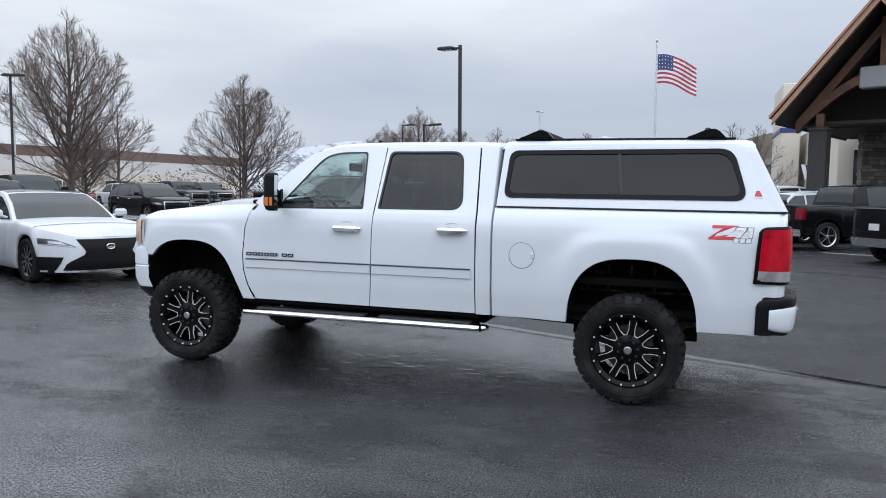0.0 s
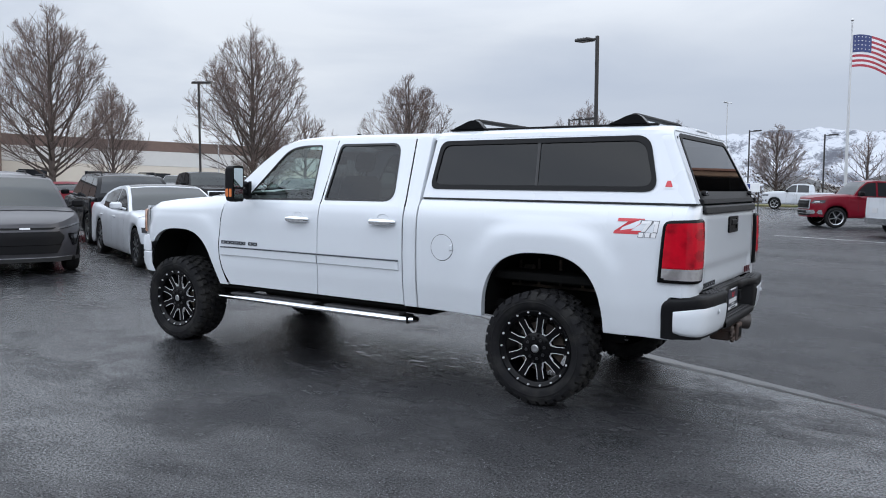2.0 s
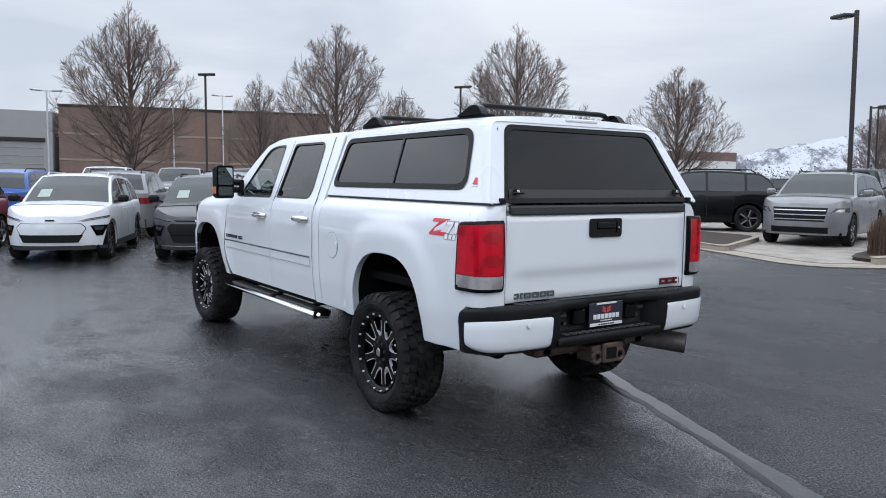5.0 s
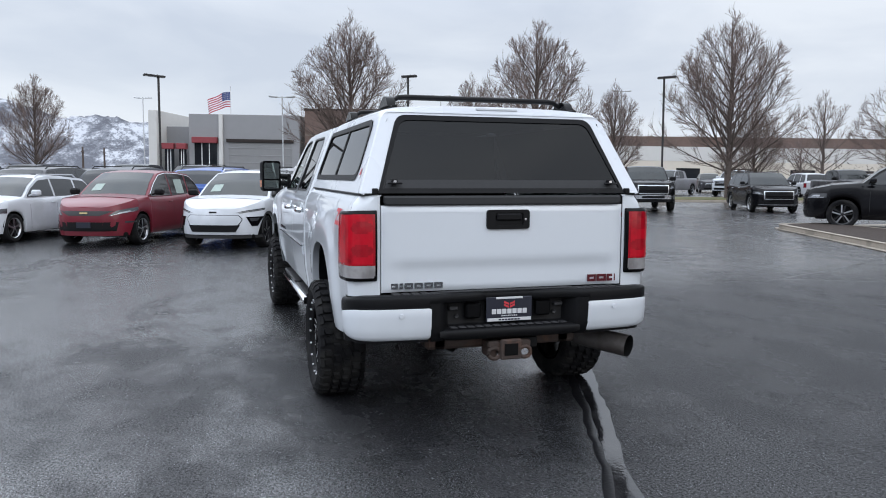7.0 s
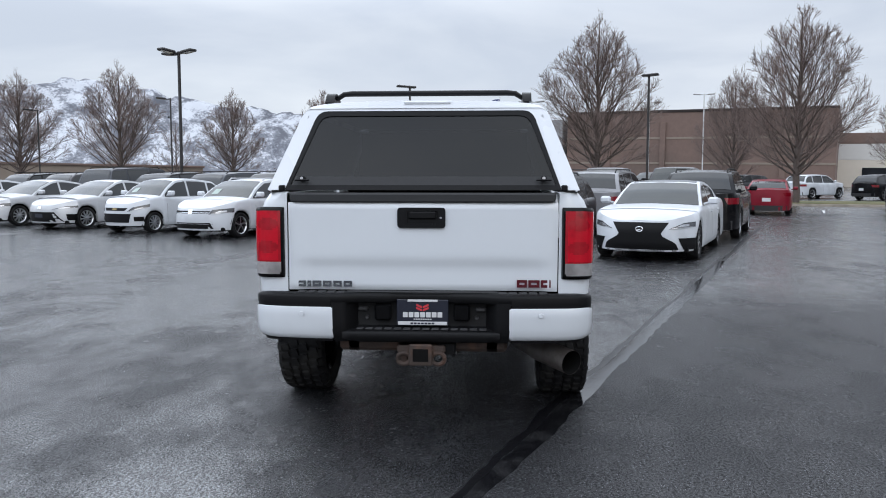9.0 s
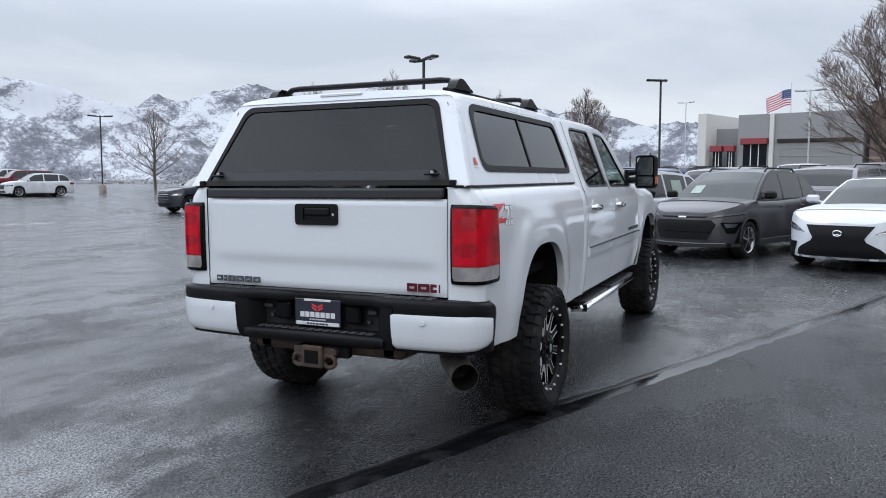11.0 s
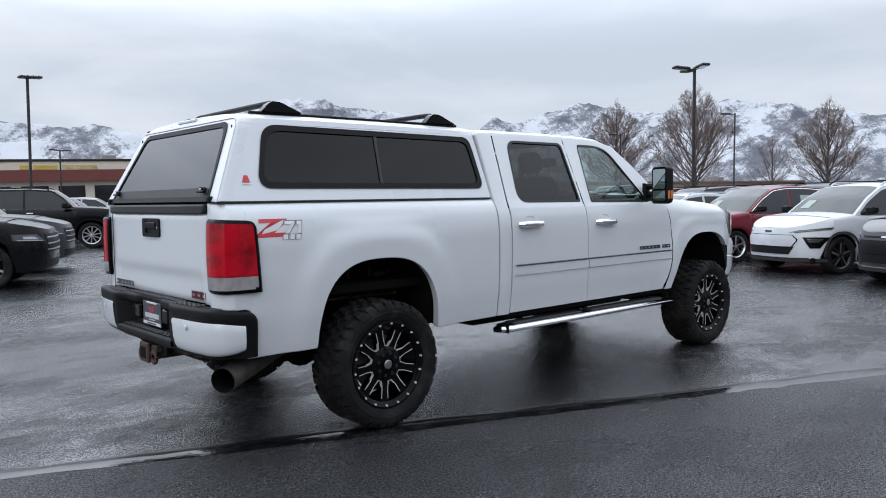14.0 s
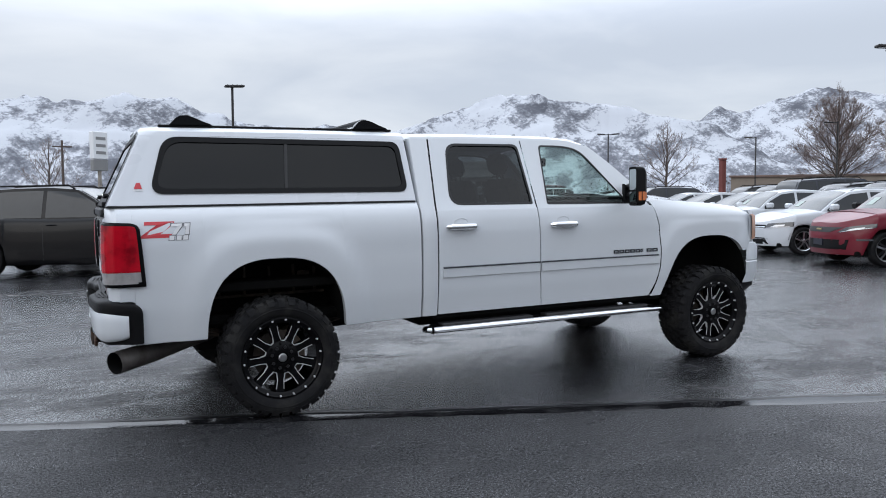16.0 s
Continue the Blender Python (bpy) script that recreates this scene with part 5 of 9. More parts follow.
    pane(g, i, lambda u, v, d: (-1.0805, u, v), 0)
    g.box(-1.096, -1.06, -0.088, 0.075, 1.290, 1.334, 0.008)
    g.lathe([(0.0, 0.0), (0.007, 0.0), (0.008, -0.006)], 12, at=Matrix.Translation((-1.092, -0.112, 1.298)) @ Matrix.Rotation(radians(90), 4, "Z"), slot=1)
    part("tailgate_handle", g, [BLACK_TRIM, CHROME], gate, "black tailgate handle in a black bezel")
    g = Geo()
    letters(g, [0.050, 0.020, 0.050, 0.050, 0.050, 0.050], 0.011, 0.034, -0.735, 0.892, lambda u, v, d: (-1.063 - d, -u, v))
    tagged(part("model_badge", g, DARK_CHROME, gate), label="dark chrome lettering drawn as bars", kind="stuff")
    g = Geo()
    letters(g, [0.058, 0.064, 0.056], 0.008, 0.044, 0.552, 0.895, lambda u, v, d: (-1.063 - d, -u, v))
    tagged(part("maker_badge", g, [BADGE_RED], gate), label="dark red maker's badge drawn as bars", kind="stuff")

    # ---- rear bumper: a black shell, painted corners set into it and a deep stepped recess
    flank = [(-0.868, 0.972), (-0.876, 0.986), (-0.89, 0.992), (-0.91, 0.994), (-0.93, 0.994), (-0.955, 0.993), (-1.0, 0.989), (-1.05, 0.976), (-1.095, 0.950),
             (-1.125, 0.908), (-1.143, 0.84), (-1.156, 0.74), (-1.166, 0.62), (-1.172, 0.52)]
    side_top = lambda x: 0.842 - 0.075 * (1 - max(0, 1 - (max(0, x + 0.950) / 0.083) ** 2) ** 0.5) + 0.018 * min(1, max(0, (-0.98 - x) / 0.12))

    def inset(points, d):
        """The plan line moved inwards by d, as a list of (x, y)."""
        out = []
        for k, p in enumerate(points):
            a, b = points[max(0, k - 1)], points[min(len(points) - 1, k + 1)]
            n = Vector((b[1] - a[1], a[0] - b[0])).normalized()
            n = Vector((0, -1)) if k < 3 else n if n.x - n.y > 0 else -n
            out.append((p[0] + n.x * d, p[1] + n.y * d))
        return out

    def black_profile(points, zt_of):
        rows = []
        for d, f in ((0.09, 0.002), (0.03, 0.003), (0.012, 0.0), (0.003, -0.007), (0.0, -0.018), (0.0, -0.05), (0.004, -0.075)):
            rows.append([(q[0], q[1], zt_of(p[0]) + f) for p, q in zip(points, inset(points, d))])
        return rows

    g = Geo()
    notch = [(-1.172, 0.52), (-1.172, 0.47), (-1.166, 0.445), (-1.150, 0.41), (-1.136, 0.375), (-1.128, 0.33), (-1.124, 0.24), (-1.118, 0.19), (-1.104, 0.165), (-1.096, 0.15), (-1.095, 0.0)]
    notch = notch + [(x, -y) for x, y in notch[::-1][1:]]
    g.sheet([[(x + d, y, 0.860 + f) for x, y in notch] for d, f in ((0.07, 0.008), (0.04, 0.004), (0.012, 0.0), (0.003, -0.007), (0.0, -0.018), (0.0, -0.045), (0.012, -0.056), (0.06, -0.058))])
    bumper = part("rear_bumper", g, BLACK_TRIM, t, "black step bumper with white painted corners", smooth=50)
    for s in both:
        turned = lambda rows: [[(x, s * y, z) for x, y, z in row] for row in rows]
        g = Geo()
        rows = black_profile(flank, side_top)
        for d, z in ((0.014, 0.70), (0.036, 0.64), (0.040, 0.600), (0.044, 0.580), (0.10, 0.576)):
            low = zip(flank, inset(flank, d), inset(flank, d * 0.3))
            rows.append([(*(r if p[0] > -0.97 else q), min(z, side_top(p[0]) - 0.08)) for p, q, r in low])
        g.sheet(turned(rows))
        part("bumper_shell", g, BLACK_TRIM, bumper, smooth=50)
        # white corner with rounded ends, standing slightly proud of the shell
        white = [p for p in flank if p[0] < -0.953] + [(-1.1725, 0.507)]
        n = len(white)
        g = Geo()
        rows = []
        for d, f in ((0.008, 0.0), (-0.003, 0.012), (-0.006, 0.05), (-0.007, 0.30), (-0.006, 0.62), (-0.001, 0.85), (0.008, 0.95), (0.022, 1.0)):
            row = []
            for k, (p, q) in enumerate(zip(white, inset(white, d))):
                end = max(0, 1 - k / 1.2) + max(0, 1 - (n - 1 - k) / 1.0)
                top = side_top(p[0]) - 0.072
                low = 0.612 - 0.016 * min(1, k / 5)
                z = lerp(top - 0.006 * end, low + 0.010 * end, f)
                row.append((q[0] + 0.014 * f * min(1, k / 4), s * q[1], z))
            rows.append(row)
        g.sheet(rows)
        part("bumper_corner", g, WHITE, bumper, "white painted bumper corner", smooth=50)
        g = Geo()
        g.lathe([(0.0, 0.004), (0.012, 0.004), (0.013, 0.001), (0.015, 0.001), (0.016, 0.0)], 18, at=Matrix.Translation((-1.171, s * 0.687, 0.748)) @ Matrix.Rotation(radians(90), 4, "Z"))
        part("parking_sensor", g, CAP_WHITE, bumper)
        # post beside the recess
        g = Geo()
        post = [(-1.060, 0.375), (-1.10, 0.395), (-1.150, 0.428), (-1.164, 0.440), (-1.170, 0.460), (-1.172, 0.515)]
        g.sheet([[(x + dx, s * (y - dy), z) for x, y in post] for z, dx, dy in ((0.815, 0.0, 0.0), (0.70, 0.002, 0.0), (0.645, 0.006, 0.006), (0.600, 0.022, 0.010), (0.578, 0.045, 0.012))])
        part("recess_post", g, BLACK_TRIM, bumper, smooth=40)
        for k in range(5):
            for q in range(3):
                g = Geo()
                y = s * (0.470 + 0.058 * k)
                x = -1.140 + 0.026 * q + 0.004 * k
                g.box(x, x + 0.017, y - 0.024, y + 0.024, 0.860, 0.869, 0.003)
                part("tread_block", g, STEP_PAD, bumper)
    for k in range(3):
        g = Geo()
        g.box(-1.100 + 0.020 * k, -1.090 + 0.020 * k, -0.44, 0.44, 0.863, 0.869, 0.002)
        part("tread_rib", g, STEP_PAD, bumper)
    g = Geo()
    cols = [lerp(-0.455, 0.455, k / 18) for k in range(19)]
    sag = lambda y: 0.020 * max(0, (abs(y) - 0.36) / 0.10) ** 2
    g.sheet([[(x, y, z + (sag(y) if z < 0.60 else 0)) for y in cols] for x, z in ((-1.062, 0.815), (-1.060, 0.672), (-1.066, 0.662), (-1.140, 0.650), (-1.160, 0.645), (-1.168, 0.634), (-1.166, 0.606), (-1.150, 0.584), (-1.10, 0.572), (-1.04, 0.570))])
    part("bumper_centre", g, BLACK_TRIM, bumper, smooth=50)
    for k in range(14):
        for q in range(2):
            g = Geo()
            y = -0.3575 + 0.055 * k
            x = -1.146 + 0.030 * q
            g.box(x, x + 0.020, y - 0.021, y + 0.021, 0.650 - 0.004 * q + 0.002, 0.660, 0.003)
            part("tread_block", g, STEP_PAD, bumper)
    for y in (0.225, -0.235):
        g = Geo()
        g.box(-1.112, -1.055, y - 0.048, y + 0.048, 0.700, 0.800, 0.012)
        part("lamp_housing", g, GLOSS_BLACK, bumper)
    for y in (0.345, -0.345):
        g = Geo()
        g.box(-1.085, -1.055, y - 0.030, y + 0.030, 0.752, 0.778, 0.006)
        g.lathe([(0.0, -0.004), (0.012, 0.0), (0.013, -0.008)], 12, at=Matrix.Translation((-1.075, y * 0.93, 0.715)) @ Matrix.Rotation(radians(90), 4, "Z"))
        part("bumper_bolt", g, STEP_PAD, bumper)
    g = Geo()
    g.box(-1.1040, -1.0980, -0.157, 0.143, 0.672, 0.824, 0.003)
    plate = part("licence_plate", g, PLATE_NAVY, bumper, "dealer plate in dark blue with white bars")
    g = Geo()
    g.box(-1.1070, -1.1030, -0.150, 0.136, 0.676, 0.696, 0.0015)
    g.box(-1.1070, -1.1030, -0.095, 0.080, 0.812, 0.825, 0.0015)
    for k in range(7):
        y = 0.093 - 0.0335 * k
        g.box(-1.1058, -1.1035, y - 0.014, y + 0.014, 0.721, 0.751, 0.0008)
    for k in range(8):
        y = 0.040 - 0.0135 * k
        g.box(-1.1052, -1.1035, y - 0.005, y + 0.005, 0.706, 0.713, 0.0006)
    part("plate_lettering", g, PLATE_WHITE, plate)
    g = Geo()
    for k in range(7):
        y = 0.055 - 0.0205 * k
        g.box(-1.1085, -1.1065, y - 0.008, y + 0.008, 0.681, 0.691, 0.0006)
    part("plate_strip_bars", g, PLATE_NAVY, plate)
    g = Geo()
    for s in both:
        for z in (0.768, 0.786):
            g.add([(-1.1055, -0.007 + s * 0.003, z - 0.012), (-1.1055, -0.007 + s * 0.036, z + 0.002), (-1.1055, -0.007 + s * 0.036, z + 0.015), (-1.1055, -0.007 + s * 0.003, z + 0.001)], [(0, 1, 2, 3)])
    part("plate_emblem", g, DECAL_RED, plate, smooth=0)

    # ---- hitch, exhaust, chassis
    g = Geo()
    g.box(-1.16, -0.80, -0.055, 0.055, 0.46, 0.56, 0.008)
    g.box(-1.165, -1.14, -0.068, 0.068, 0.447, 0.573, 0.008)
    g.box(-1.02, -0.86, -0.50, 0.50, 0.50, 0.58, 0.02)
    g.box(-1.12, -0.98, 0.075, 0.13, 0.45, 0.56, 0.01)
    for k in (1, -1):
        loop = [(-1.135, k * (0.100 + 0.038 * math.cos(w)), 0.485 + 0.034 * math.sin(w)) for w in [2 * math.pi * q / 14 for q in range(15)]]
        g.tube(loop, 0.013, 8)
        g.box(-1.14, -1.0, min(k * 0.055, k * 0.14), max(k * 0.055, k * 0.14), 0.515, 0.56, 0.01)
    part("tow_hitch", g, RUST, t, "rusty receiver hitch")
    # near-black plate on the solid receiver end, for the shade in its hollow
    g = Geo()
    g.box(-1.168, -1.165, -0.045, 0.045, 0.473, 0.547, 0.002)
    part("hitch_hollow_shade", g, UNDER, t)
    g = Geo()
    g.box(-1.10, -1.05, -0.20, -0.09, 0.50, 0.57, 0.008)
    part("trailer_socket", g, BLACK_TRIM, t, "black trailer wiring socket")
    g = Geo()
    route = [(-1.045, -0.875, 0.452), (-0.80, -0.70, 0.475), (-0.55, -0.55, 0.515), (-0.30, -0.48, 0.56), (0.2, -0.46, 0.60)]
    g.tube(route, [0.073, 0.070, 0.062, 0.056, 0.05], 24, caps=False)
    d = (Vector(route[0]) - Vector(route[1])).normalized()
    inner = [Vector(route[0]) - d * q for q in (0.0, 0.02, 0.18)]
    g.tube(inner, [0.071, 0.066, 0.064], 24, caps=False, slot=1)
    part("exhaust_pipe", g, [EXHAUST, UNDER], t, "large sooty steel exhaust tip")
    g = Geo()
    g.box(-0.95, 4.30, -0.74, 0.74, 0.60, 0.68, 0.03)
    for s in both:
        g.box(-1.02, 4.35, min(s * 0.36, s * 0.46), max(s * 0.36, s * 0.46), 0.50, 0.66, 0.02)
    g.box(1.2, 3.25, -0.55, 0.55, 0.44, 0.60, 0.05)
    g.tube([(0, -0.80, 0.405), (0, 0.80, 0.405)], 0.055, 12)
    g.tube([(3.905, -0.75, 0.40), (3.905, 0.75, 0.40)], 0.05, 12)
    g.tube([(0.0, 0.0, 0.42), (2.2, 0.05, 0.52)], 0.045, 10)
    g.lathe([(0.0, -0.15), (0.12, -0.1), (0.17, 0.0), (0.12, 0.1), (0.0, 0.15)], 18, at=Matrix.Translation((0, 0.02, 0.405)))
    part("chassis", g, UNDER, t)
    for s in both:
        g = Geo()
        for k in range(3):
            z = 0.50 + 0.018 * k
            g.tube([(-0.72, s * 0.56, z + 0.13), (-0.35, s * 0.56, z + 0.02), (0, s * 0.56, z - 0.02), (0.35, s * 0.56, z + 0.02), (0.72, s * 0.56, z + 0.11)], 0.014, 6)
        g.tube([(-0.12, s * 0.50, 0.40), (-0.22, s * 0.44, 0.92)], 0.030, 10)
        g.box(-0.42, 0.42, min(s * 0.47, s * 0.50), max(s * 0.47, s * 0.50), 0.70, 0.86, 0.015)
        for x in (-0.30, 0.02, 0.24):
            g.box(x, x + 0.012, min(s * 0.50, s * 0.53), max(s * 0.50, s * 0.53), 0.68, 0.88, 0.004)
        part("leaf_spring", g, FRAME_GREY, t, "dusty leaf springs and shock absorber")
        for c, half, base, rise in ARCHES:
            g = Geo()
            pts = [(c - (half + 0.004) * math.cos(math.pi * k / 30), 0) for k in range(31)]
            rows = []
            for depth in (0.945, 0.70, 0.54):
                rows.append([(x, s * depth, max(0.56, arch_top(x, c, half + 0.005, base, rise)) + (0.012 if depth > 0.9 else 0.02)) for x, _ in pts])
            g.sheet(rows)
            g.sheet([[(x, s * 0.54, max(0.56, arch_top(x, c, half + 0.005, base, rise)) + 0.02) for x, _ in pts], [(x, s * 0.54, 0.42) for x, _ in pts]])
            part("wheel_arch_liner", g, UNDER, t)
        g = Geo()
        for x in (-0.34, -0.16, 0.02, 0.20, 0.36):
            g.box(x, x + 0.020, min(s * 0.542, s * 0.560), max(s * 0.542, s * 0.560), 0.80, 1.0, 0.004)
        g.box(-0.44, 0.44, min(s * 0.542, s * 0.566), max(s * 0.542, s * 0.566), 0.78, 0.80, 0.004)
        g.box(0.24, 0.33, min(s * 0.542, s * 0.575), max(s * 0.542, s * 0.575), 0.84, 0.95, 0.01)
        part("bed_rib", g, FRAME_GREY, t)

    # ---- cab corner, doors, front wings
    def panel(geo, left, right, zb, zt, s, nu=10, nv=20, sink=0.012, ytab=truck_y):
        rows = []
        for k in range(nv + 1):
            z = lerp(zb, zt, k / nv)
            a, b = left(z), right(z)
            row = [(a, s * (ytab(a, z) - sink), z)]
            row += [(lerp(a, b, u / nu), s * ytab(lerp(a, b, u / nu), z), z) for u in range(nu + 1)]
            row += [(b, s * (ytab(b, z) - sink), z)]
            rows.append(row)
        under = [(x, y - s * 0.05, z + 0.01) for x, y, z in rows[0]]
        geo.sheet([under] + rows)

    front_edge = lambda z: line([(0.58, 3.225), (0.70, 3.285), (0.85, 3.325), (1.0, 3.335), (1.2, 3.325), (1.36, 3.285), (1.44, 3.235)], z)
    mid_edge = lambda z: line([(0.58, 2.135), (0.8, 2.115), (1.2, 2.108), (1.45, 2.100), (1.95, 2.062)], z)
    rear_edge = lambda z: line([(0.58, 1.210), (1.4, 1.215), (1.95, 1.245)], z)
    for s in both:
        g = Geo()
        cols = []
        for k in range(27):
            z = lerp(0.585, 1.925, k / 26)
            y = min(truck_y(1.14, min(z, 1.40)), 0.976) if z < 1.38 else glass_y(z)
            y += 0.004
            w = 1.210 if z < 1.4 else rear_edge(z) - 0.004
            cols.append([(1.078, s * (y - 0.10), z), (1.078, s * (y - 0.03), z), (1.088, s * (y - 0.008), z), (1.11, s * y, z), (w - 0.02, s * y, z), (w - 0.006, s * (y - 0.004), z), (w - 0.006, s * (y - 0.03), z)])
        g.sheet(cols)
        part("cab_corner", g, WHITE, t)
        windows = {
            "front_door": (rounded([(3.035, 1.392), (2.207, 1.405), (2.238, 1.886), (2.48, 1.886), (2.64, 1.850)], [0.012, 0.02, 0.03, 0.10, 0.10]),
                           [(3.245, 1.372), (2.106, 1.372), (2.070, 1.925), (2.50, 1.932), (2.70, 1.890), (2.90, 1.745), (3.10, 1.56)]),
            "rear_door": (rounded([(2.072, 1.410), (1.333, 1.415), (1.385, 1.890), (2.030, 1.890)], [0.02, 0.11, 0.09, 0.05]),
                          [(2.098, 1.372), (1.217, 1.372), (1.247, 1.925), (2.062, 1.925)]),
        }
        for name, (win, outer) in windows.items():
            fore = name == "front_door"
            g = Geo()
            if fore:
                panel(g, lambda z: mid_edge(z) + 0.004, lambda z: front_edge(z) - 0.004, 0.592, 1.374, s, 14)
            else:
                panel(g, lambda z: rear_edge(z) + 0.003, lambda z: mid_edge(z) - 0.004, 0.592, 1.374, s, 12)
            place = lambda x, z, d: (x, s * ((glass_y(z) if z > 1.41 else lerp(truck_y(x, 1.374), glass_y(1.41), (z - 1.372) / 0.038)) - d), z)
            ring(g, outer, win, place, 0.022)
            door = part(name, g, WHITE, t)
            g = Geo()
            ring(g, shrink(win, -0.003), shrink(win, 0.014), lambda x, z, d: (x, s * (glass_y(z) + 0.002 - d), z), 0.018)
            part("window_seal", g, SEAL, door)
            g = Geo()
            pane(g, shrink(win, 0.008), lambda x, z, d: (x, s * (glass_y(z) - d), z), 0.010)
            glass = part("window_pane", g, CLEAR_TINT if fore else REAR_TINT, door)
            glass.visible_shadow = False
            # handle
            hx, hz = (2.335, 1.240) if fore else (1.408, 1.250)
            g = Geo()
            y0 = truck_y(hx, hz)
            g.tube([(hx - 0.125, s * (y0 + 0.006), hz), (hx - 0.10, s * (y0 + 0.030), hz), (hx, s * (y0 + 0.036), hz), (hx + 0.10, s * (y0 + 0.030), hz), (hx + 0.125, s * (y0 + 0.006), hz)],
                   [0.016, 0.024, 0.026, 0.024, 0.016], 12)
            part("door_handle", g, CHROME, door, "chrome door handle")
            g = Geo()
            cup = [(hx + 0.062 * math.cos(w), hz + 0.030 + 0.034 * math.sin(w)) for w in [2 * math.pi * k / 20 for k in range(20)]]
            g.sheet([[(hx + (x - hx) * q, s * (truck_y(x, z) + o), hz + 0.036 + (z - hz - 0.036) * q) for x, z in cup + cup[:1]] for q, o in ((1.0, 0.0005), (1.0, 0.004), (0.90, 0.004), (0.82, -0.001), (0.5, -0.001), (0.02, -0.001))])
            part("handle_cup", g, WHITE, door)
            # side moulding with its chrome strip
            x0, x1 = (2.118, 3.300) if fore else (1.245, 2.102)
            g = Geo()
            prof = [(0.866, 0.0), (0.872, 0.012), (0.938, 0.014), (0.946, 0.0)]
            stations = [lerp(x0, x1, k / 10) for k in range(11)]
            rows = [[(x, s * (truck_y(x, z) + o), z) for z, o in prof] for x in stations]
            g.sheet(rows)
            g.add(rows[0], [(0, 1, 2, 3)])
            g.add(rows[-1], [(0, 1, 2, 3)])
            part("side_moulding", g, WHITE, door)
            g = Geo()
            prof = [(0.938, 0.008), (0.940, 0.018), (0.949, 0.018), (0.952, 0.003)]
            rows = [[(x, s * (truck_y(x, z) + o), z) for z, o in prof] for x in stations]
            g.sheet(rows)
            g.add(rows[0], [(0, 1, 2, 3)])
            part("chrome_strip", g, DARK_CHROME, door, "thin dark chrome strip")
        # trim badge on the front door, drawn as bars
        g = Geo()
        rd = (lambda u: 3.300 - u) if s > 0 else (lambda u: 2.835 + u)
        u = 0.0
        letters(g, [0.050, 0.048, 0.050, 0.050, 0.046, 0.018, 0.0], 0.008, 0.030, 0.0, 0.975, lambda a, b, d: (rd(a), s * (truck_y(rd(a), b) + d), b))
        letters(g, [0.052, 0.052], 0.008, 0.030, 0.350, 0.975, lambda a, b, d: (rd(a), s * (truck_y(rd(a), b) + d), b))
        part("trim_badge", g, DARK_CHROME, t, "dark chrome trim lettering drawn as bars")

        # front wing
        g = Geo()
        c, half, base, rise = ARCHES[1]
        xs = [3.34, 3.37, 3.40] + [c - half * math.cos(math.pi * i / 40) for i in range(0, 41)] + [4.40, 4.43, 4.46]
        cols = []
        for x in xs:
            zb = max(arch_top(x, c, half - 1e-4, base, rise), 0.59 if x < c else 0.94)
            zt = line([(3.2, 1.432), (3.6, 1.405), (4.0, 1.375), (4.3, 1.340), (4.46, 1.300)], x)
            col = []
            nose = 0.0 if x < 4.2 else 0.06 * ((x - 4.2) / 0.26) ** 2
            for k in range(20):
                z = lerp(zb, zt, k / 19)
                y = truck_y(x, z) if z < 1.25 else lerp(truck_y(x, 1.25), 0.905, ((z - 1.25) / (zt - 1.25 + 1e-6)) ** 2)
                e = (front_edge(z) + 0.004 - 3.34) * max(0, (3.62 - x) / 0.28)
                col.append((x + e, s * (y - nose), z))
            col = [(col[0][0], col[0][1] - s * 0.05, col[0][2] + 0.01)] + col
            cols.append(col)
        g.sheet(cols)
        part("front_wing", g, WHITE, t)

        # tow mirror
        g = Geo()
        at = Matrix.Translation((2.985, s * 1.13, 1.537)) @ Matrix.Rotation(radians(22 * s), 4, "Z")
        o = rounded([(-0.105, -0.160), (0.105, -0.160), (0.105, 0.160), (-0.105, 0.160)], 0.035)
        ring_pts = lambda x, q, r=1.0: [(x, u * r, v * r) for u, v in o + o[:1]]
        g.sheet([ring_pts(-0.055, 0, 0.97), ring_pts(-0.06, 0, 1.0), ring_pts(-0.015, 0, 1.0), ring_pts(0.012, 0, 0.94), ring_pts(0.030, 0, 0.75), ring_pts(0.036, 0, 0.02)], 0, at)
        g.sheet([ring_pts(-0.055, 0, 0.97), ring_pts(-0.045, 0, 0.90), ring_pts(-0.040, 0, 0.02)], 0, at)
        housing = part("tow_mirror", g, BLACK_TRIM, t, "tall black towing mirror")
        for v0, v1 in ((-0.135, -0.045), (-0.030, 0.140)):
            g = Geo()
            q = rounded([(-0.088, v0), (0.088, v0), (0.088, v1), (-0.088, v1)], 0.02)
            pane(g, q, lambda u, v, d: tuple(at @ Vector((-0.0605, u, v))), 0)
            part("mirror_glass", g, MIRROR, housing, "mirror glass")
        g = Geo()
        g.add([tuple(at @ Vector(p)) for p in ((0.010, s * 0.102, -0.115), (-0.045, s * 0.1075, -0.115), (-0.045, s * 0.1075, -0.045), (0.010, s * 0.102, -0.045), (0.032, s * 0.078, -0.10), (0.032, s * 0.078, -0.055))],
              [(0, 1, 2, 3), (0, 3, 5, 4)])
        part("mirror_marker", g, AMBER, housing, "amber marker lens")
        g = Geo()
        for z in (1.455, 1.53):
            g.tube([(3.03, s * 0.93, z), (3.0, s * 1.05, z + 0.01)], [0.032, 0.026], 8)
        g.prism([(2.985, 1.40), (3.09, 1.40), (3.07, 1.47), (2.985, 1.56)], s * 0.90, s * 0.935)
        part("mirror_arm", g, BLACK_TRIM, housing)

        # side step
        g = Geo()
        zs = 0.477
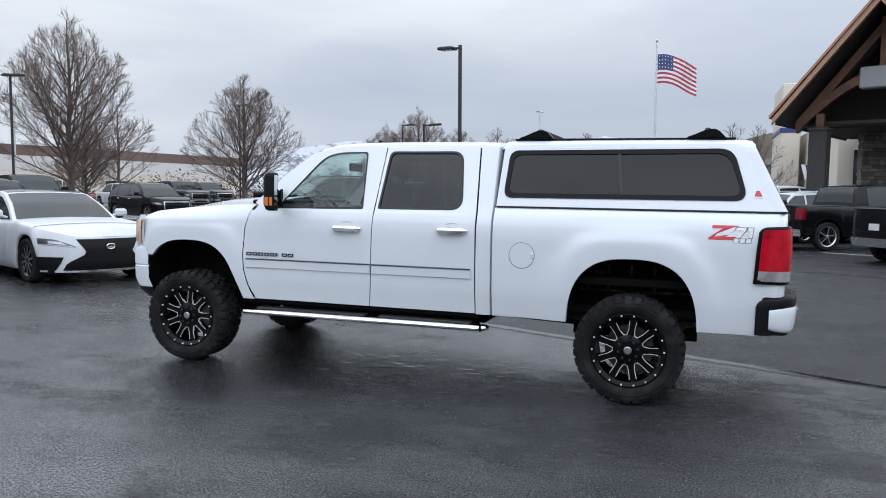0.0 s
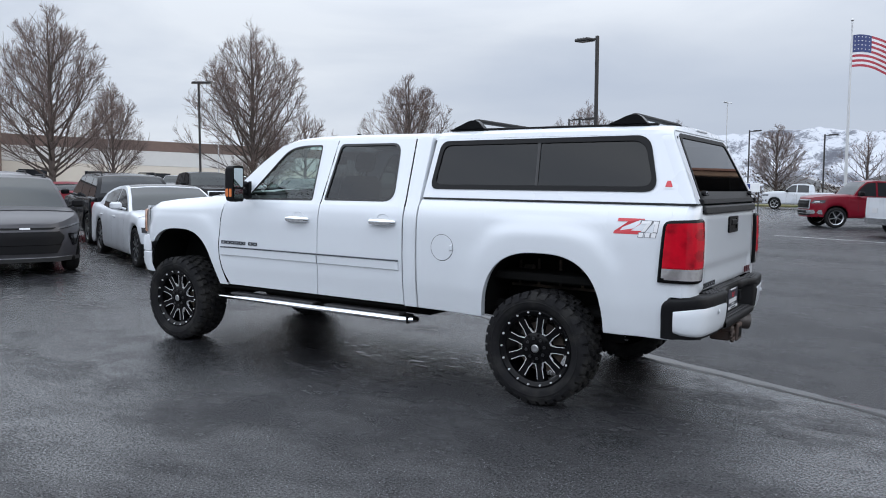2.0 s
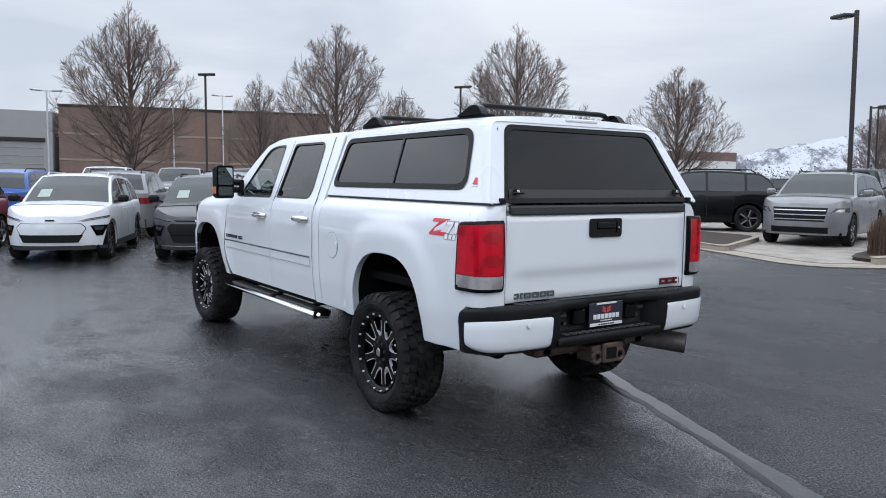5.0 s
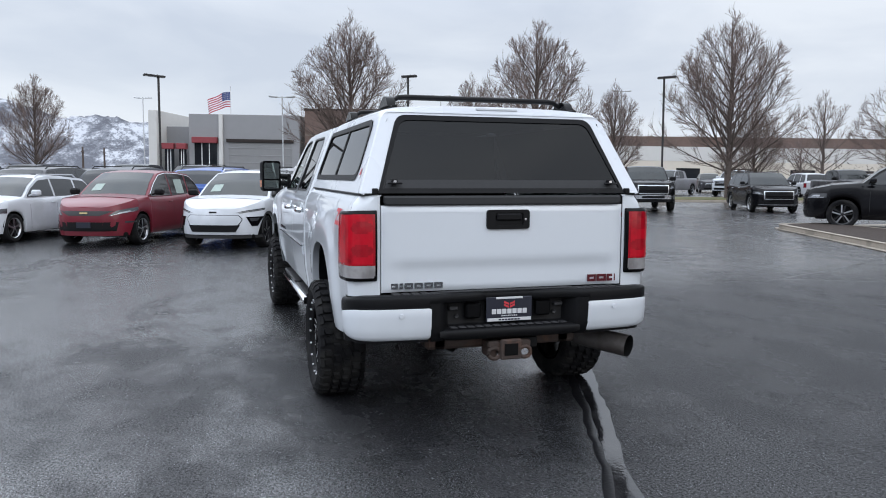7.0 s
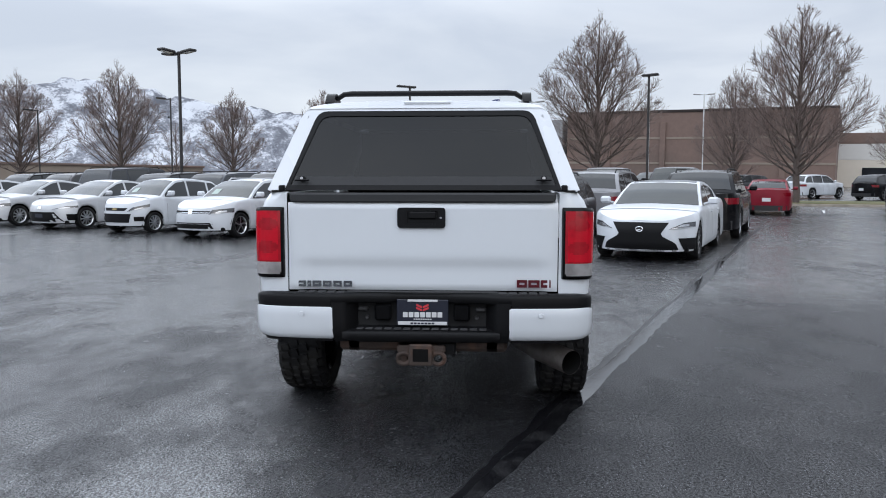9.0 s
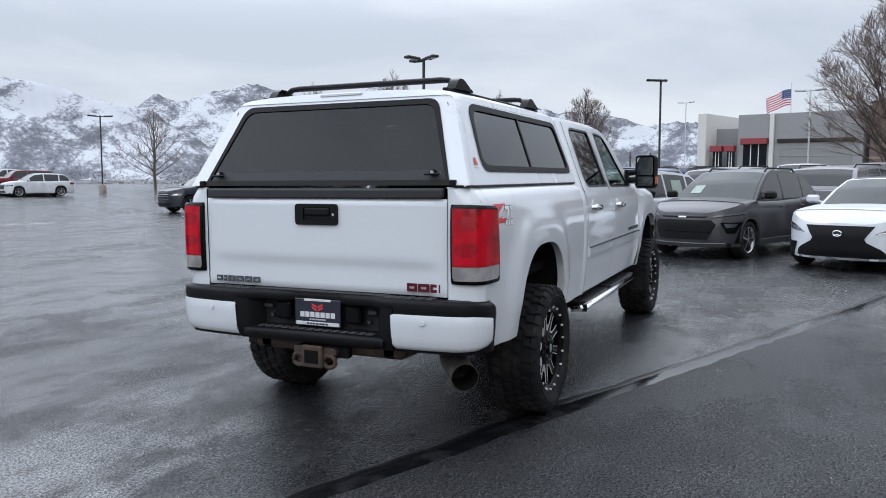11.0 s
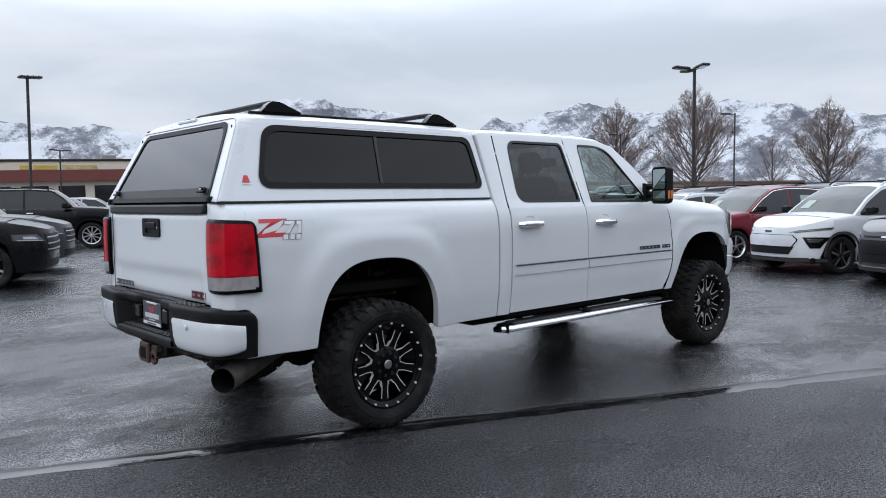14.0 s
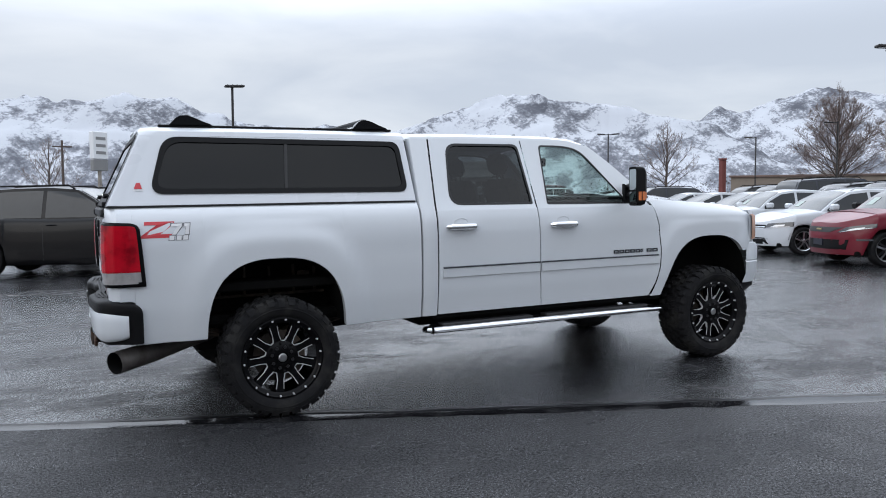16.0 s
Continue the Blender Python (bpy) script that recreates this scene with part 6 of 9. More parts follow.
        g.tube([(3.375, s * 0.86, zs - 0.01), (3.37, s * 0.92, zs), (3.335, s * 0.945, zs), (1.195, s * 0.945, zs), (1.160, s * 0.925, zs), (1.155, s * 0.86, zs - 0.01)],
               [0.044, 0.046, 0.048, 0.048, 0.046, 0.044], 16, flat=0.60)
        step = part("side_step", g, CHROME, t, "polished oval side step with black pads")
        for x0, x1 in ((1.25, 2.05), (2.18, 3.22)):
            g = Geo()
            g.box(x0, x1, min(s * 0.845, s * 0.955), max(s * 0.845, s * 0.955), zs + 0.020, zs + 0.041, 0.006)
            part("step_pad", g, STEP_PAD, step)
        g = Geo()
        g.box(1.20, 3.34, min(s * 0.80, s * 0.915), max(s * 0.80, s * 0.915), zs - 0.015, zs + 0.022, 0.01)
        g.box(1.150, 1.162, min(s * 0.90, s * 0.985), max(s * 0.90, s * 0.985), zs - 0.03, zs + 0.03, 0.005)
        for x in (1.45, 2.25, 3.1):
            g.tube([(x, s * 0.90, zs), (x, s * 0.60, 0.60)], 0.022, 8)
        g.box(1.2, 3.4, min(s * 0.80, s * 0.91), max(s * 0.80, s * 0.91), 0.545, 0.60, 0.015)
        part("step_bracket", g, UNDER, step)

    # ---- roof, screen, bonnet, nose
    g = Geo()
    sec = [(0.733, 1.922), (0.722, 1.945), (0.690, 1.962), (0.60, 1.976), (0.40, 1.986), (0.0, 1.992)]
    sec = sec + [(-y, z) for y, z in sec[::-1][1:]]
    rows = []
    for x, dz, k in ((1.078, -0.035, 0.985), (1.10, -0.006, 1.0), (1.25, 0.0, 1.0), (1.9, 0.003, 1.0), (2.35, -0.002, 1.0), (2.55, -0.016, 1.0), (2.70, -0.050, 0.99)):
        rows.append([(x + (0.10 * (1 - (y / 0.73) ** 2) if x > 2.4 else 0), y * k, z + dz) for y, z in sec])
    g.sheet(rows)
    roof = part("roof", g, WHITE, t)
    g = Geo()
    g.prism([(2.50, 1.985), (2.44, 1.985), (2.435, 2.035), (2.455, 2.04)], -0.015, 0.015)
    part("roof_antenna", g, BLACK_TRIM, roof, "small black fin antenna")
    for s in both:
        g = Geo()
        rows = []
        for k in range(9):
            w = k / 8
            x, z = lerp(2.715, 3.235, w), lerp(1.892, 1.430, w) + 0.02 * math.sin(math.pi * w)
            y = lerp(0.735, 0.918, w)
            rows.append([(x - 0.02, s * (y + 0.002), z - 0.012), (x + 0.012, s * (y - 0.004), z + 0.004), (x + 0.045, s * (y - 0.055), z + 0.012)])
        g.sheet(rows)
        part("windscreen_pillar", g, WHITE, t)
    g = Geo()
    rows = []
    for k in range(9):
        w = k / 8
        rows.append([(lerp(2.745, 3.27, w) + 0.10 * (1 - (q) ** 2) * lerp(1, 1.3, w), q * lerp(0.69, 0.87, w), lerp(1.90, 1.436, w) + 0.02 * math.sin(math.pi * w) + 0.035 * (1 - q * q) * (1 - w)) for q in [-1 + i / 6 for i in range(13)]])
    g.sheet(rows)
    screen = part("windscreen", g, CLEAR_TINT, t, "greenish windscreen")
    screen.visible_shadow = False
    g = Geo()
    rows = []
    for x in (3.22, 3.32, 3.5, 3.7, 3.9, 4.1, 4.25, 4.38, 4.46, 4.50):
        edge = line([(3.2, 1.432), (3.6, 1.405), (4.0, 1.375), (4.3, 1.340), (4.50, 1.285)], x)
        mid = line([(3.22, 1.475), (3.5, 1.482), (3.9, 1.452), (4.2, 1.412), (4.38, 1.375), (4.50, 1.30)], x)
        row = []
        for k in range(17):
            q = -1 + k / 8
            z = lerp(mid, edge, abs(q) ** 2.2)
            bulge = 0.030 * math.exp(-((abs(q) - 0.0) / 0.42) ** 4) * min(1, (4.5 - x) / 0.5)
            nose = 0.10 * (1 - q * q) if x > 4.3 else 0
            row.append((x + nose * (x - 4.3) / 0.2 if x > 4.3 else x, q * (0.905 - (0.06 if x > 4.45 else 0)), z + bulge - 0.02))
        rows.append(row)
    g.sheet(rows)
    part("bonnet", g, WHITE, t)
    g = Geo()
    g.box(3.20, 3.36, -0.80, 0.80, 1.425, 1.462, 0.012)
    for y in (0.55, -0.1):
        g.tube([(3.33, y, 1.475), (3.25, y - 0.35, 1.50)], 0.012, 6)
    part("wiper_cowl", g, BLACK_TRIM, t)
    nose = [(4.43, 0.945), (4.50, 0.925), (4.56, 0.87), (4.59, 0.74), (4.615, 0.45), (4.62, 0.0)]
    loop = nose + [(x, -y) for x, y in nose[::-1][1:]]
    g = Geo()
    g.sheet([[(x + d, y, z) for x, y in loop] for d, z in ((-0.03, 1.30), (-0.01, 1.27), (0.0, 1.20), (0.0, 0.98))])
    part("nose_panel", g, WHITE, t)
    for s in both:
        g = Geo()
        pts = [(4.458, 0.950), (4.515, 0.935), (4.572, 0.880), (4.600, 0.745), (4.615, 0.60)]
        g.sheet([[(x + d, s * y, z) for x, y in pts] for d, z in ((-0.03, 1.268), (0.0, 1.25), (0.004, 1.15), (0.004, 1.06), (-0.01, 1.035))])
        part("headlight", g, AMBER_CLEAR, t, "headlight with an amber side lens")
    g = Geo()
    o = rounded([(-0.58, 1.00), (0.58, 1.00), (0.60, 1.27), (-0.60, 1.27)], 0.03)
    ring(g, o, shrink(o, 0.05), lambda u, v, d: (4.645 - d, u, v), 0.05)
    for k in range(5):
        g.box(4.60, 4.625, -0.53, 0.53, 1.055 + 0.036 * k, 1.075 + 0.036 * k, 0.004)
    part("grille", g, CHROME, t, "chrome grille")
    nose2 = [(4.36, 0.978), (4.45, 0.972), (4.54, 0.94), (4.62, 0.83), (4.66, 0.6), (4.68, 0.0)]
    loop = nose2 + [(x, -y) for x, y in nose2[::-1][1:]]
    g = Geo()
    g.sheet([[(x + d, y * k, z) for x, y in loop] for d, k, z in ((-0.10, 0.96, 1.02), (-0.02, 0.995, 1.00), (0.0, 1.0, 0.96), (0.0, 1.0, 0.845), (-0.008, 0.996, 0.838), (-0.008, 0.996, 0.832), (0.0, 1.0, 0.825), (0.0, 0.995, 0.72), (-0.03, 0.98, 0.635))])
    front = part("front_bumper", g, WHITE, t)
    g = Geo()
    g.sheet([[(x + d, y * k, z) for x, y in loop] for d, k, z in ((-0.03, 0.978, 0.66), (-0.035, 0.972, 0.60), (-0.10, 0.93, 0.535), (-0.2, 0.90, 0.54))])
    part("front_valance", g, BLACK_TRIM, front, "black lower valance")

    # ---- cabin
    g = Geo()
    g.box(1.22, 3.30, -0.88, 0.88, 0.66, 0.74, 0.02)
    for s in both:
        g.box(1.22, 3.25, min(s * 0.86, s * 0.895), max(s * 0.86, s * 0.895), 0.70, 1.37, 0.02)
    g.box(1.10, 1.16, -0.84, 0.84, 0.66, 1.42, 0.02)
    g.box(1.11, 1.15, -0.74, -0.42, 1.42, 1.90, 0.01)
    g.box(1.11, 1.15, 0.42, 0.74, 1.42, 1.90, 0.01)
    g.box(1.25, 2.55, -0.70, 0.70, 1.925, 1.94, 0.004)
    part("cabin_lining", g, CABIN, t)
    g = Geo()
    g.box(2.86, 3.22, -0.86, 0.86, 1.10, 1.40, 0.06)
    g.box(2.80, 2.95, -0.20, 0.20, 0.80, 1.28, 0.03)
    g.box(2.84, 3.0, 0.20, 0.58, 1.33, 1.435, 0.04)
    part("dashboard", g, CABIN, t)
    g = Geo()
    at = Matrix.Translation((2.74, 0.40, 1.30)) @ Matrix.Rotation(radians(-62), 4, "Y")
    pts = [(0.19 * math.cos(2 * math.pi * k / 24), 0.19 * math.sin(2 * math.pi * k / 24), 0) for k in range(25)]
    g.tube(pts, 0.016, 8, at=at, caps=False)
    g.box(-0.18, 0.18, -0.02, 0.02, -0.015, 0.01, 0.008, at=at)
    g.box(-0.02, 0.02, -0.18, 0.02, -0.015, 0.01, 0.008, at=at)
    g.tube([tuple(at @ Vector((0, 0, 0))), (2.98, 0.40, 1.18)], 0.03, 8)
    part("steering_wheel", g, CABIN, t)
    for x, y, w in ((2.15, 0.40, 0.26), (2.15, -0.40, 0.26), (1.30, 0.42, 0.36), (1.30, -0.42, 0.36)):
        g = Geo()
        g.box(x, x + 0.50, y - w, y + w, 0.92, 1.08, 0.05)
        lean = Matrix.Translation((x + 0.08, y, 1.02)) @ Matrix.Rotation(radians(-14), 4, "Y")
        g.box(-0.07, 0.07, -w, w, 0.0, 0.62, 0.06, at=lean)
        g.box(-0.05, 0.05, -0.13, 0.13, 0.66, 0.84, 0.045, at=lean)
        for q in (-0.05, 0.05):
            g.tube([tuple(lean @ Vector((0, q, 0.6))), tuple(lean @ Vector((0, q, 0.7)))], 0.008, 6)
        part("seat", g, SEAT_GREY, t)
    g = Geo()
    g.box(2.70, 2.73, -0.13, 0.13, 1.74, 1.82, 0.02)
    part("rear_view_mirror", g, BLACK_TRIM, t)

    # ---- wheels
    first = hero_wheel(t)
    first.matrix_basis = Matrix.Translation((0.0, 0.900, 0.406)) @ Matrix.Rotation(0.2, 4, "Y")
    clone(first, t, Matrix.Translation((3.905, 0.900, 0.406)) @ Matrix.Rotation(radians(1.5), 4, "Z") @ Matrix.Rotation(0.9, 4, "Y"))
    turn = Matrix.Rotation(math.pi, 4, "Z")
    clone(first, t, Matrix.Translation((0.0, -0.900, 0.406)) @ turn @ Matrix.Rotation(1.3, 4, "Y"))
    clone(first, t, Matrix.Translation((3.905, -0.900, 0.406)) @ turn @ Matrix.Rotation(0.5, 4, "Y"))
    return t


def build_canopy():
    """The fibreglass canopy on the bed."""
    c = thing("truck_canopy", "white fibreglass truck canopy with dark sliding windows and a roof rack", "truck canopy")
    zb, zs, xf = 1.456, 1.915, 1.062
    back = lambda z: -1.058 + (z - 1.456) * 0.47
    for s in (1, -1):
        g = Geo()
        outer = [(back(zb) + 0.012, zb), (xf, zb), (xf - 0.02, zs), (back(zs) + 0.012, zs)]
        win = rounded([(-0.790, 1.533), (1.005, 1.528), (0.985, 1.893), (-0.680, 1.905)], [0.10, 0.07, 0.07, 0.10], 7)
        place = lambda x, z, d: (x, s * (glass_y(z) - 0.005 - d), z)
        ring(g, outer, win, place, 0.02)
        g.sheet([[(xf, s * (glass_y(z) - 0.005), z) for z in (zb, 1.6, 1.75, zs)], [(xf, s * (glass_y(z) - 0.08), z) for z in (zb, 1.6, 1.75, zs)]])
        g.sheet([[(x, s * (glass_y(zb) - 0.005), zb) for x in (back(zb), 0, xf)], [(x, s * (glass_y(zb) - 0.05), zb - 0.004) for x in (back(zb), 0, xf)]])
        side = part("canopy_side", g, CAP_WHITE, c)
        g = Geo()
        ring(g, shrink(win, -0.006), shrink(win, 0.030), lambda x, z, d: (x, s * (glass_y(z) + 0.002 - d), z), 0.012)
        part("window_frame", g, BLACK_TRIM, side, "black rounded window frame")
        g = Geo()
        pane(g, shrink(win, 0.028), lambda x, z, d: (x, s * (glass_y(z) - 0.008), z), 0)
        glass = part("window_pane", g, TINT, side)
        glass.visible_shadow = False
        g = Geo()
        g.add([(x + dx, s * (glass_y(z) + o), z) for x, z in ((0.098, 1.548), (0.135, 1.895)) for dx, o in ((-0.011, -0.006), (-0.011, 0.0), (0.011, 0.0), (0.011, -0.006))],
              [(0, 1, 5, 4), (1, 2, 6, 5), (2, 3, 7, 6)])
        part("window_divider", g, SEAL, side)
        g = Geo()
        place2 = lambda x, z: (x, s * (glass_y(z) - 0.001), z)
        g.add([place2(*p) for p in ((-0.885, 1.562), (-0.835, 1.562), (-0.845, 1.602), (-0.868, 1.602))], [(0, 1, 2, 3)], 0)
        g.add([place2(*p) for p in ((-0.888, 1.550), (-0.830, 1.550), (-0.830, 1.558), (-0.888, 1.558))], [(0, 1, 2, 3)], 1)
        part("maker_sticker", g, [DECAL_RED, DECAL_PALE], side, "small red maker's sticker", smooth=0)
        # dark gasket on the bed rail
        g = Geo()
        g.box(-1.05, 1.06, min(s * 0.80, s * 0.906), max(s * 0.80, s * 0.906), 1.443, 1.457, 0.004)
        part("bed_rail_gasket", g, SEAL, c)
    # roof
    sec = [(glass_y(zs) - 0.005, zs), (0.722, 1.945), (0.690, 1.965), (0.63, 1.979), (0.50, 1.990), (0.25, 1.998), (0.0, 2.000)]
    sec = sec + [(-y, z) for y, z in sec[::-1][1:]]
    g = Geo()
    rows = []
    stations = [(xf, -0.03), (xf - 0.02, -0.004), (0.9, 0.0), (0.3, 0.004), (-0.3, 0.004), (-0.7, 0.0), (-0.77, -0.004)]
    for x, dz in stations:
        rows.append([(x, y, z + dz * (1 if z > 1.94 else 0.3)) for y, z in sec])
    rows.append([(min(-0.80, back(z) + 0.02) if z < 1.96 else -0.815, y, z - 0.010 * (1 if z > 1.94 else 0)) for y, z in sec])
    rows.append([(back(1.93) + 0.0, y * 0.99, min(z, 1.955) - 0.012 * (z > 1.94)) for y, z in sec])
    g.sheet(rows)
    g.box(-0.83, -0.80, -0.155, 0.125, 1.967, 1.985, 0.004)
    part("canopy_roof", g, CAP_WHITE, c)
    # rear frame and glass hatch; the hatch plane leans forward
    place = lambda y, z, d: (back(z) + d, y, z)
    g = Geo()
    ye = lambda z: glass_y(z) - 0.005
    outer = [(-ye(zb), zb), (ye(zb), zb), (ye(1.70), 1.70), (ye(1.90), 1.90), (0.70, 1.945), (0.60, 1.962), (-0.60, 1.962), (-0.70, 1.945), (-ye(1.90), 1.90), (-ye(1.70), 1.70)]
    hatch = rounded([(-0.800, 1.458), (0.800, 1.458), (0.640, 1.925), (-0.640, 1.925)], [0.012, 0.012, 0.06, 0.06])
    ring(g, outer, hatch, place, 0.03)
    # rounded edge where the rear frame turns into the sides and the roof
    edge = [(ye(z), z) for z in (zb, 1.52, 1.60, 1.70, 1.80, 1.87, 1.90)] + [(0.722, 1.925), (0.700, 1.943), (0.66, 1.954), (0.60, 1.962), (0.30, 1.966), (0.0, 1.967)]
    edge = edge + [(-y, z) for y, z in edge[::-1][1:]]
    for k, (y, z) in enumerate(edge):
        a, b = edge[max(0, k - 1)], edge[min(len(edge) - 1, k + 1)]
        n = Vector((b[1] - a[1], a[0] - b[0])).normalized()
        edge[k] = (y, z, n.x, n.y)
    g.sheet([[(back(z) + dx, y + ny * o, z + nz * o) for y, z, ny, nz in edge] for dx, o in ((-0.0012, -0.024), (0.0, -0.010), (0.004, -0.002), (0.012, 0.002), (0.024, 0.003), (0.06, 0.0022), (0.10, -0.001))])
    part("canopy_rear_frame", g, CAP_WHITE, c, smooth=50)
    g = Geo()
    ring(g, shrink(hatch, -0.002), shrink(hatch, 0.028), lambda y, z, d: (back(z) - 0.006 + d, y, z), 0.012)
    g.sheet([[(back(z) - 0.006, y, z) for y, z in hatch + hatch[:1]], [(back(z) + 0.03, y, z) for y, z in hatch + hatch[:1]]])
    frame_part = part("hatch_frame", g, BLACK_TRIM, c, "black frame of the glass hatch")
    g = Geo()
    pane(g, shrink(hatch, 0.02), lambda y, z, d: (back(z) + 0.001, y, z), 0)
    glass = part("hatch_glass", g, TINT, c, "dark tinted rear glass")
    glass.visible_shadow = False
    g = Geo()
    g.add([(back(z) - 0.003, y, z) for y, z in ((-0.765, 1.468), (0.765, 1.468), (0.742, 1.535), (-0.742, 1.535))], [(0, 1, 2, 3)])
    part("hatch_lower_panel", g, CHARCOAL, frame_part, smooth=0)
    for s in (1, -1):
        g = Geo()
        g.tube([(-1.03, s * 0.70, 1.522), (-1.062, s * 0.70, 1.522)], 0.017, 12)
        g.box(-1.068, -1.052, min(s * 0.655, s * 0.745), max(s * 0.655, s * 0.745), 1.508, 1.520, 0.005)
        part("hatch_latch", g, BLACK_TRIM, frame_part, "black twist latch")
        g = Geo()
        g.lathe([(0.0, 0.0), (0.010, 0.0), (0.012, -0.004)], 12, at=Matrix.Translation((-1.064, s * 0.70, 1.524)) @ Matrix.Rotation(radians(90), 4, "Z"))
        part("hatch_lock", g, CHROME, frame_part)
        # pivot bracket where hatch meets the frame
        g = Geo()
        g.box(-1.075, -1.04, min(s * 0.80, s * 0.835), max(s * 0.80, s * 0.835), 1.450, 1.485, 0.006)
        part("hatch_bracket", g, BLACK_TRIM, frame_part)
    g = Geo()
    for s in (1, -1):
        g.sheet([[(x, s * y, z) for x in (1.03, 0.5, -0.2, -0.86)] for y, z in ((0.86, 1.46), (0.70, 1.90))])
    g.sheet([[(x, y, 1.93) for x in (1.0, -0.75)] for y in (-0.68, 0.68)])
    g.sheet([[(1.045, y, z) for y in (-0.7, 0.7)] for z in (1.0, 1.9)])
    part("canopy_lining", g, CABIN, c)

    # roof rack
    r = thing("roof_rack", "black roof rack with two crossbars on long tracks", "roof rack")
    for s in (1, -1):
        g = Geo()
        g.box(-0.70, 0.985, min(s * 0.600, s * 0.632), max(s * 0.600, s * 0.632), 1.982, 1.999, 0.004)
        part("track", g, BLACK_TRIM, r)
    for x in (-0.50, 0.80):
        g = Geo()
        zt = 2.066
        g.tube([(x, -0.60, zt - 0.035), (x, -0.55, zt - 0.004), (x, -0.50, zt), (x, 0.50, zt), (x, 0.55, zt - 0.004), (x, 0.60, zt - 0.035)],
               [0.022, 0.024, 0.026, 0.026, 0.024, 0.022], 12, flat=0.7)
        part("crossbar", g, BLACK_TRIM, r)
        for s in (1, -1):
            g = Geo()
            g.prism([(x - 0.130, 1.998), (x + 0.150, 1.998), (x + 0.135, 2.008), (x + 0.085, 2.026), (x + 0.025, 2.052), (x - 0.010, 2.062), (x - 0.055, 2.062), (x - 0.085, 2.046), (x - 0.115, 2.014)], s * 0.592, s * 0.648)
            part("rack_foot", g, GLOSS_BLACK, r)
    return c


DECAL_RED = material("red_decal", (0.46, 0.035, 0.045), 0.4, grain=0.1, grain_scale=30)
DECAL_GREY = material("grey_decal", (0.13, 0.13, 0.14), 0.4, grain=0.1, grain_scale=30)
DECAL_PALE = material("pale_decal", (0.62, 0.62, 0.63), 0.4, grain=0.05)
DARK_CHROME = material("dark_chrome", (0.16, 0.17, 0.19), 0.2, 0.9, grain=0.1)
PLATE_NAVY = material("navy_plate", (0.010, 0.012, 0.022), 0.3, coat=0.3, grain=0.1)
WINDOW_SHEET = material("window_sheet", (0.26, 0.32, 0.29), 0.4, grain=0.25, grain_scale=12)
PLATE_WHITE = material("plate_white", (0.50, 0.50, 0.51), 0.4, grain=0.05)
BADGE_RED = material("badge_red", (0.085, 0.008, 0.014), 0.3, 0.3, grain=0.2, grain_scale=20)
MIRROR = material("mirror_glass", (0.40, 0.45, 0.45), 0.02, 1.0)
AMBER_CLEAR = material("amber_headlight", (0.55, 0.33, 0.24), 0.1, coat=0.9, grain=0.3, grain_scale=25)
build_truck()
build_canopy()


# ---------------------------------------------------------------- parked cars
def paint(name, colour, metal=0.0, rough=0.25):
    return material(name, colour, 0.3, metal, coat=0.3, specular=0.25, grain=0.05, grain_scale=5, rough_var=0.05, second=tuple(c * 0.85 for c in colour), second_scale=1.5)


P_WHITE = paint("pearl_white_paint", (0.51, 0.53, 0.56))
P_SILVER = paint("silver_white_paint", (0.47, 0.48, 0.50), 0.2)
P_GREY = paint("grey_metallic_paint", (0.042, 0.041, 0.046), 0.2)
P_MID = paint("mid_grey_paint", (0.20, 0.20, 0.21), 0.35)
P_BLACK = material("black_paint", (0.0035, 0.0035, 0.0045), 0.18, specular=0.22, coat=0.12, grain=0.1, grain_scale=5)
P_NAVY = paint("dark_navy_paint", (0.016, 0.019, 0.028))
P_RED = paint("dark_red_paint", (0.135, 0.012, 0.022))
P_RED2 = paint("bright_red_paint", (0.16, 0.006, 0.016))
CAR_RED = material("dark_red_lens", (0.15, 0.003, 0.009), 0.14, coat=0.4, grain=0.3, grain_scale=20)
BRIGHT = material("bright_chrome_trim", (0.45, 0.46, 0.48), 0.25, 0.8, grain=0.06, grain_scale=10)
P_BLUE = paint("blue_paint", (0.035, 0.085, 0.28))
CLADDING = material("grey_cladding", (0.022, 0.022, 0.023), 0.6, grain=0.2, grain_scale=40)

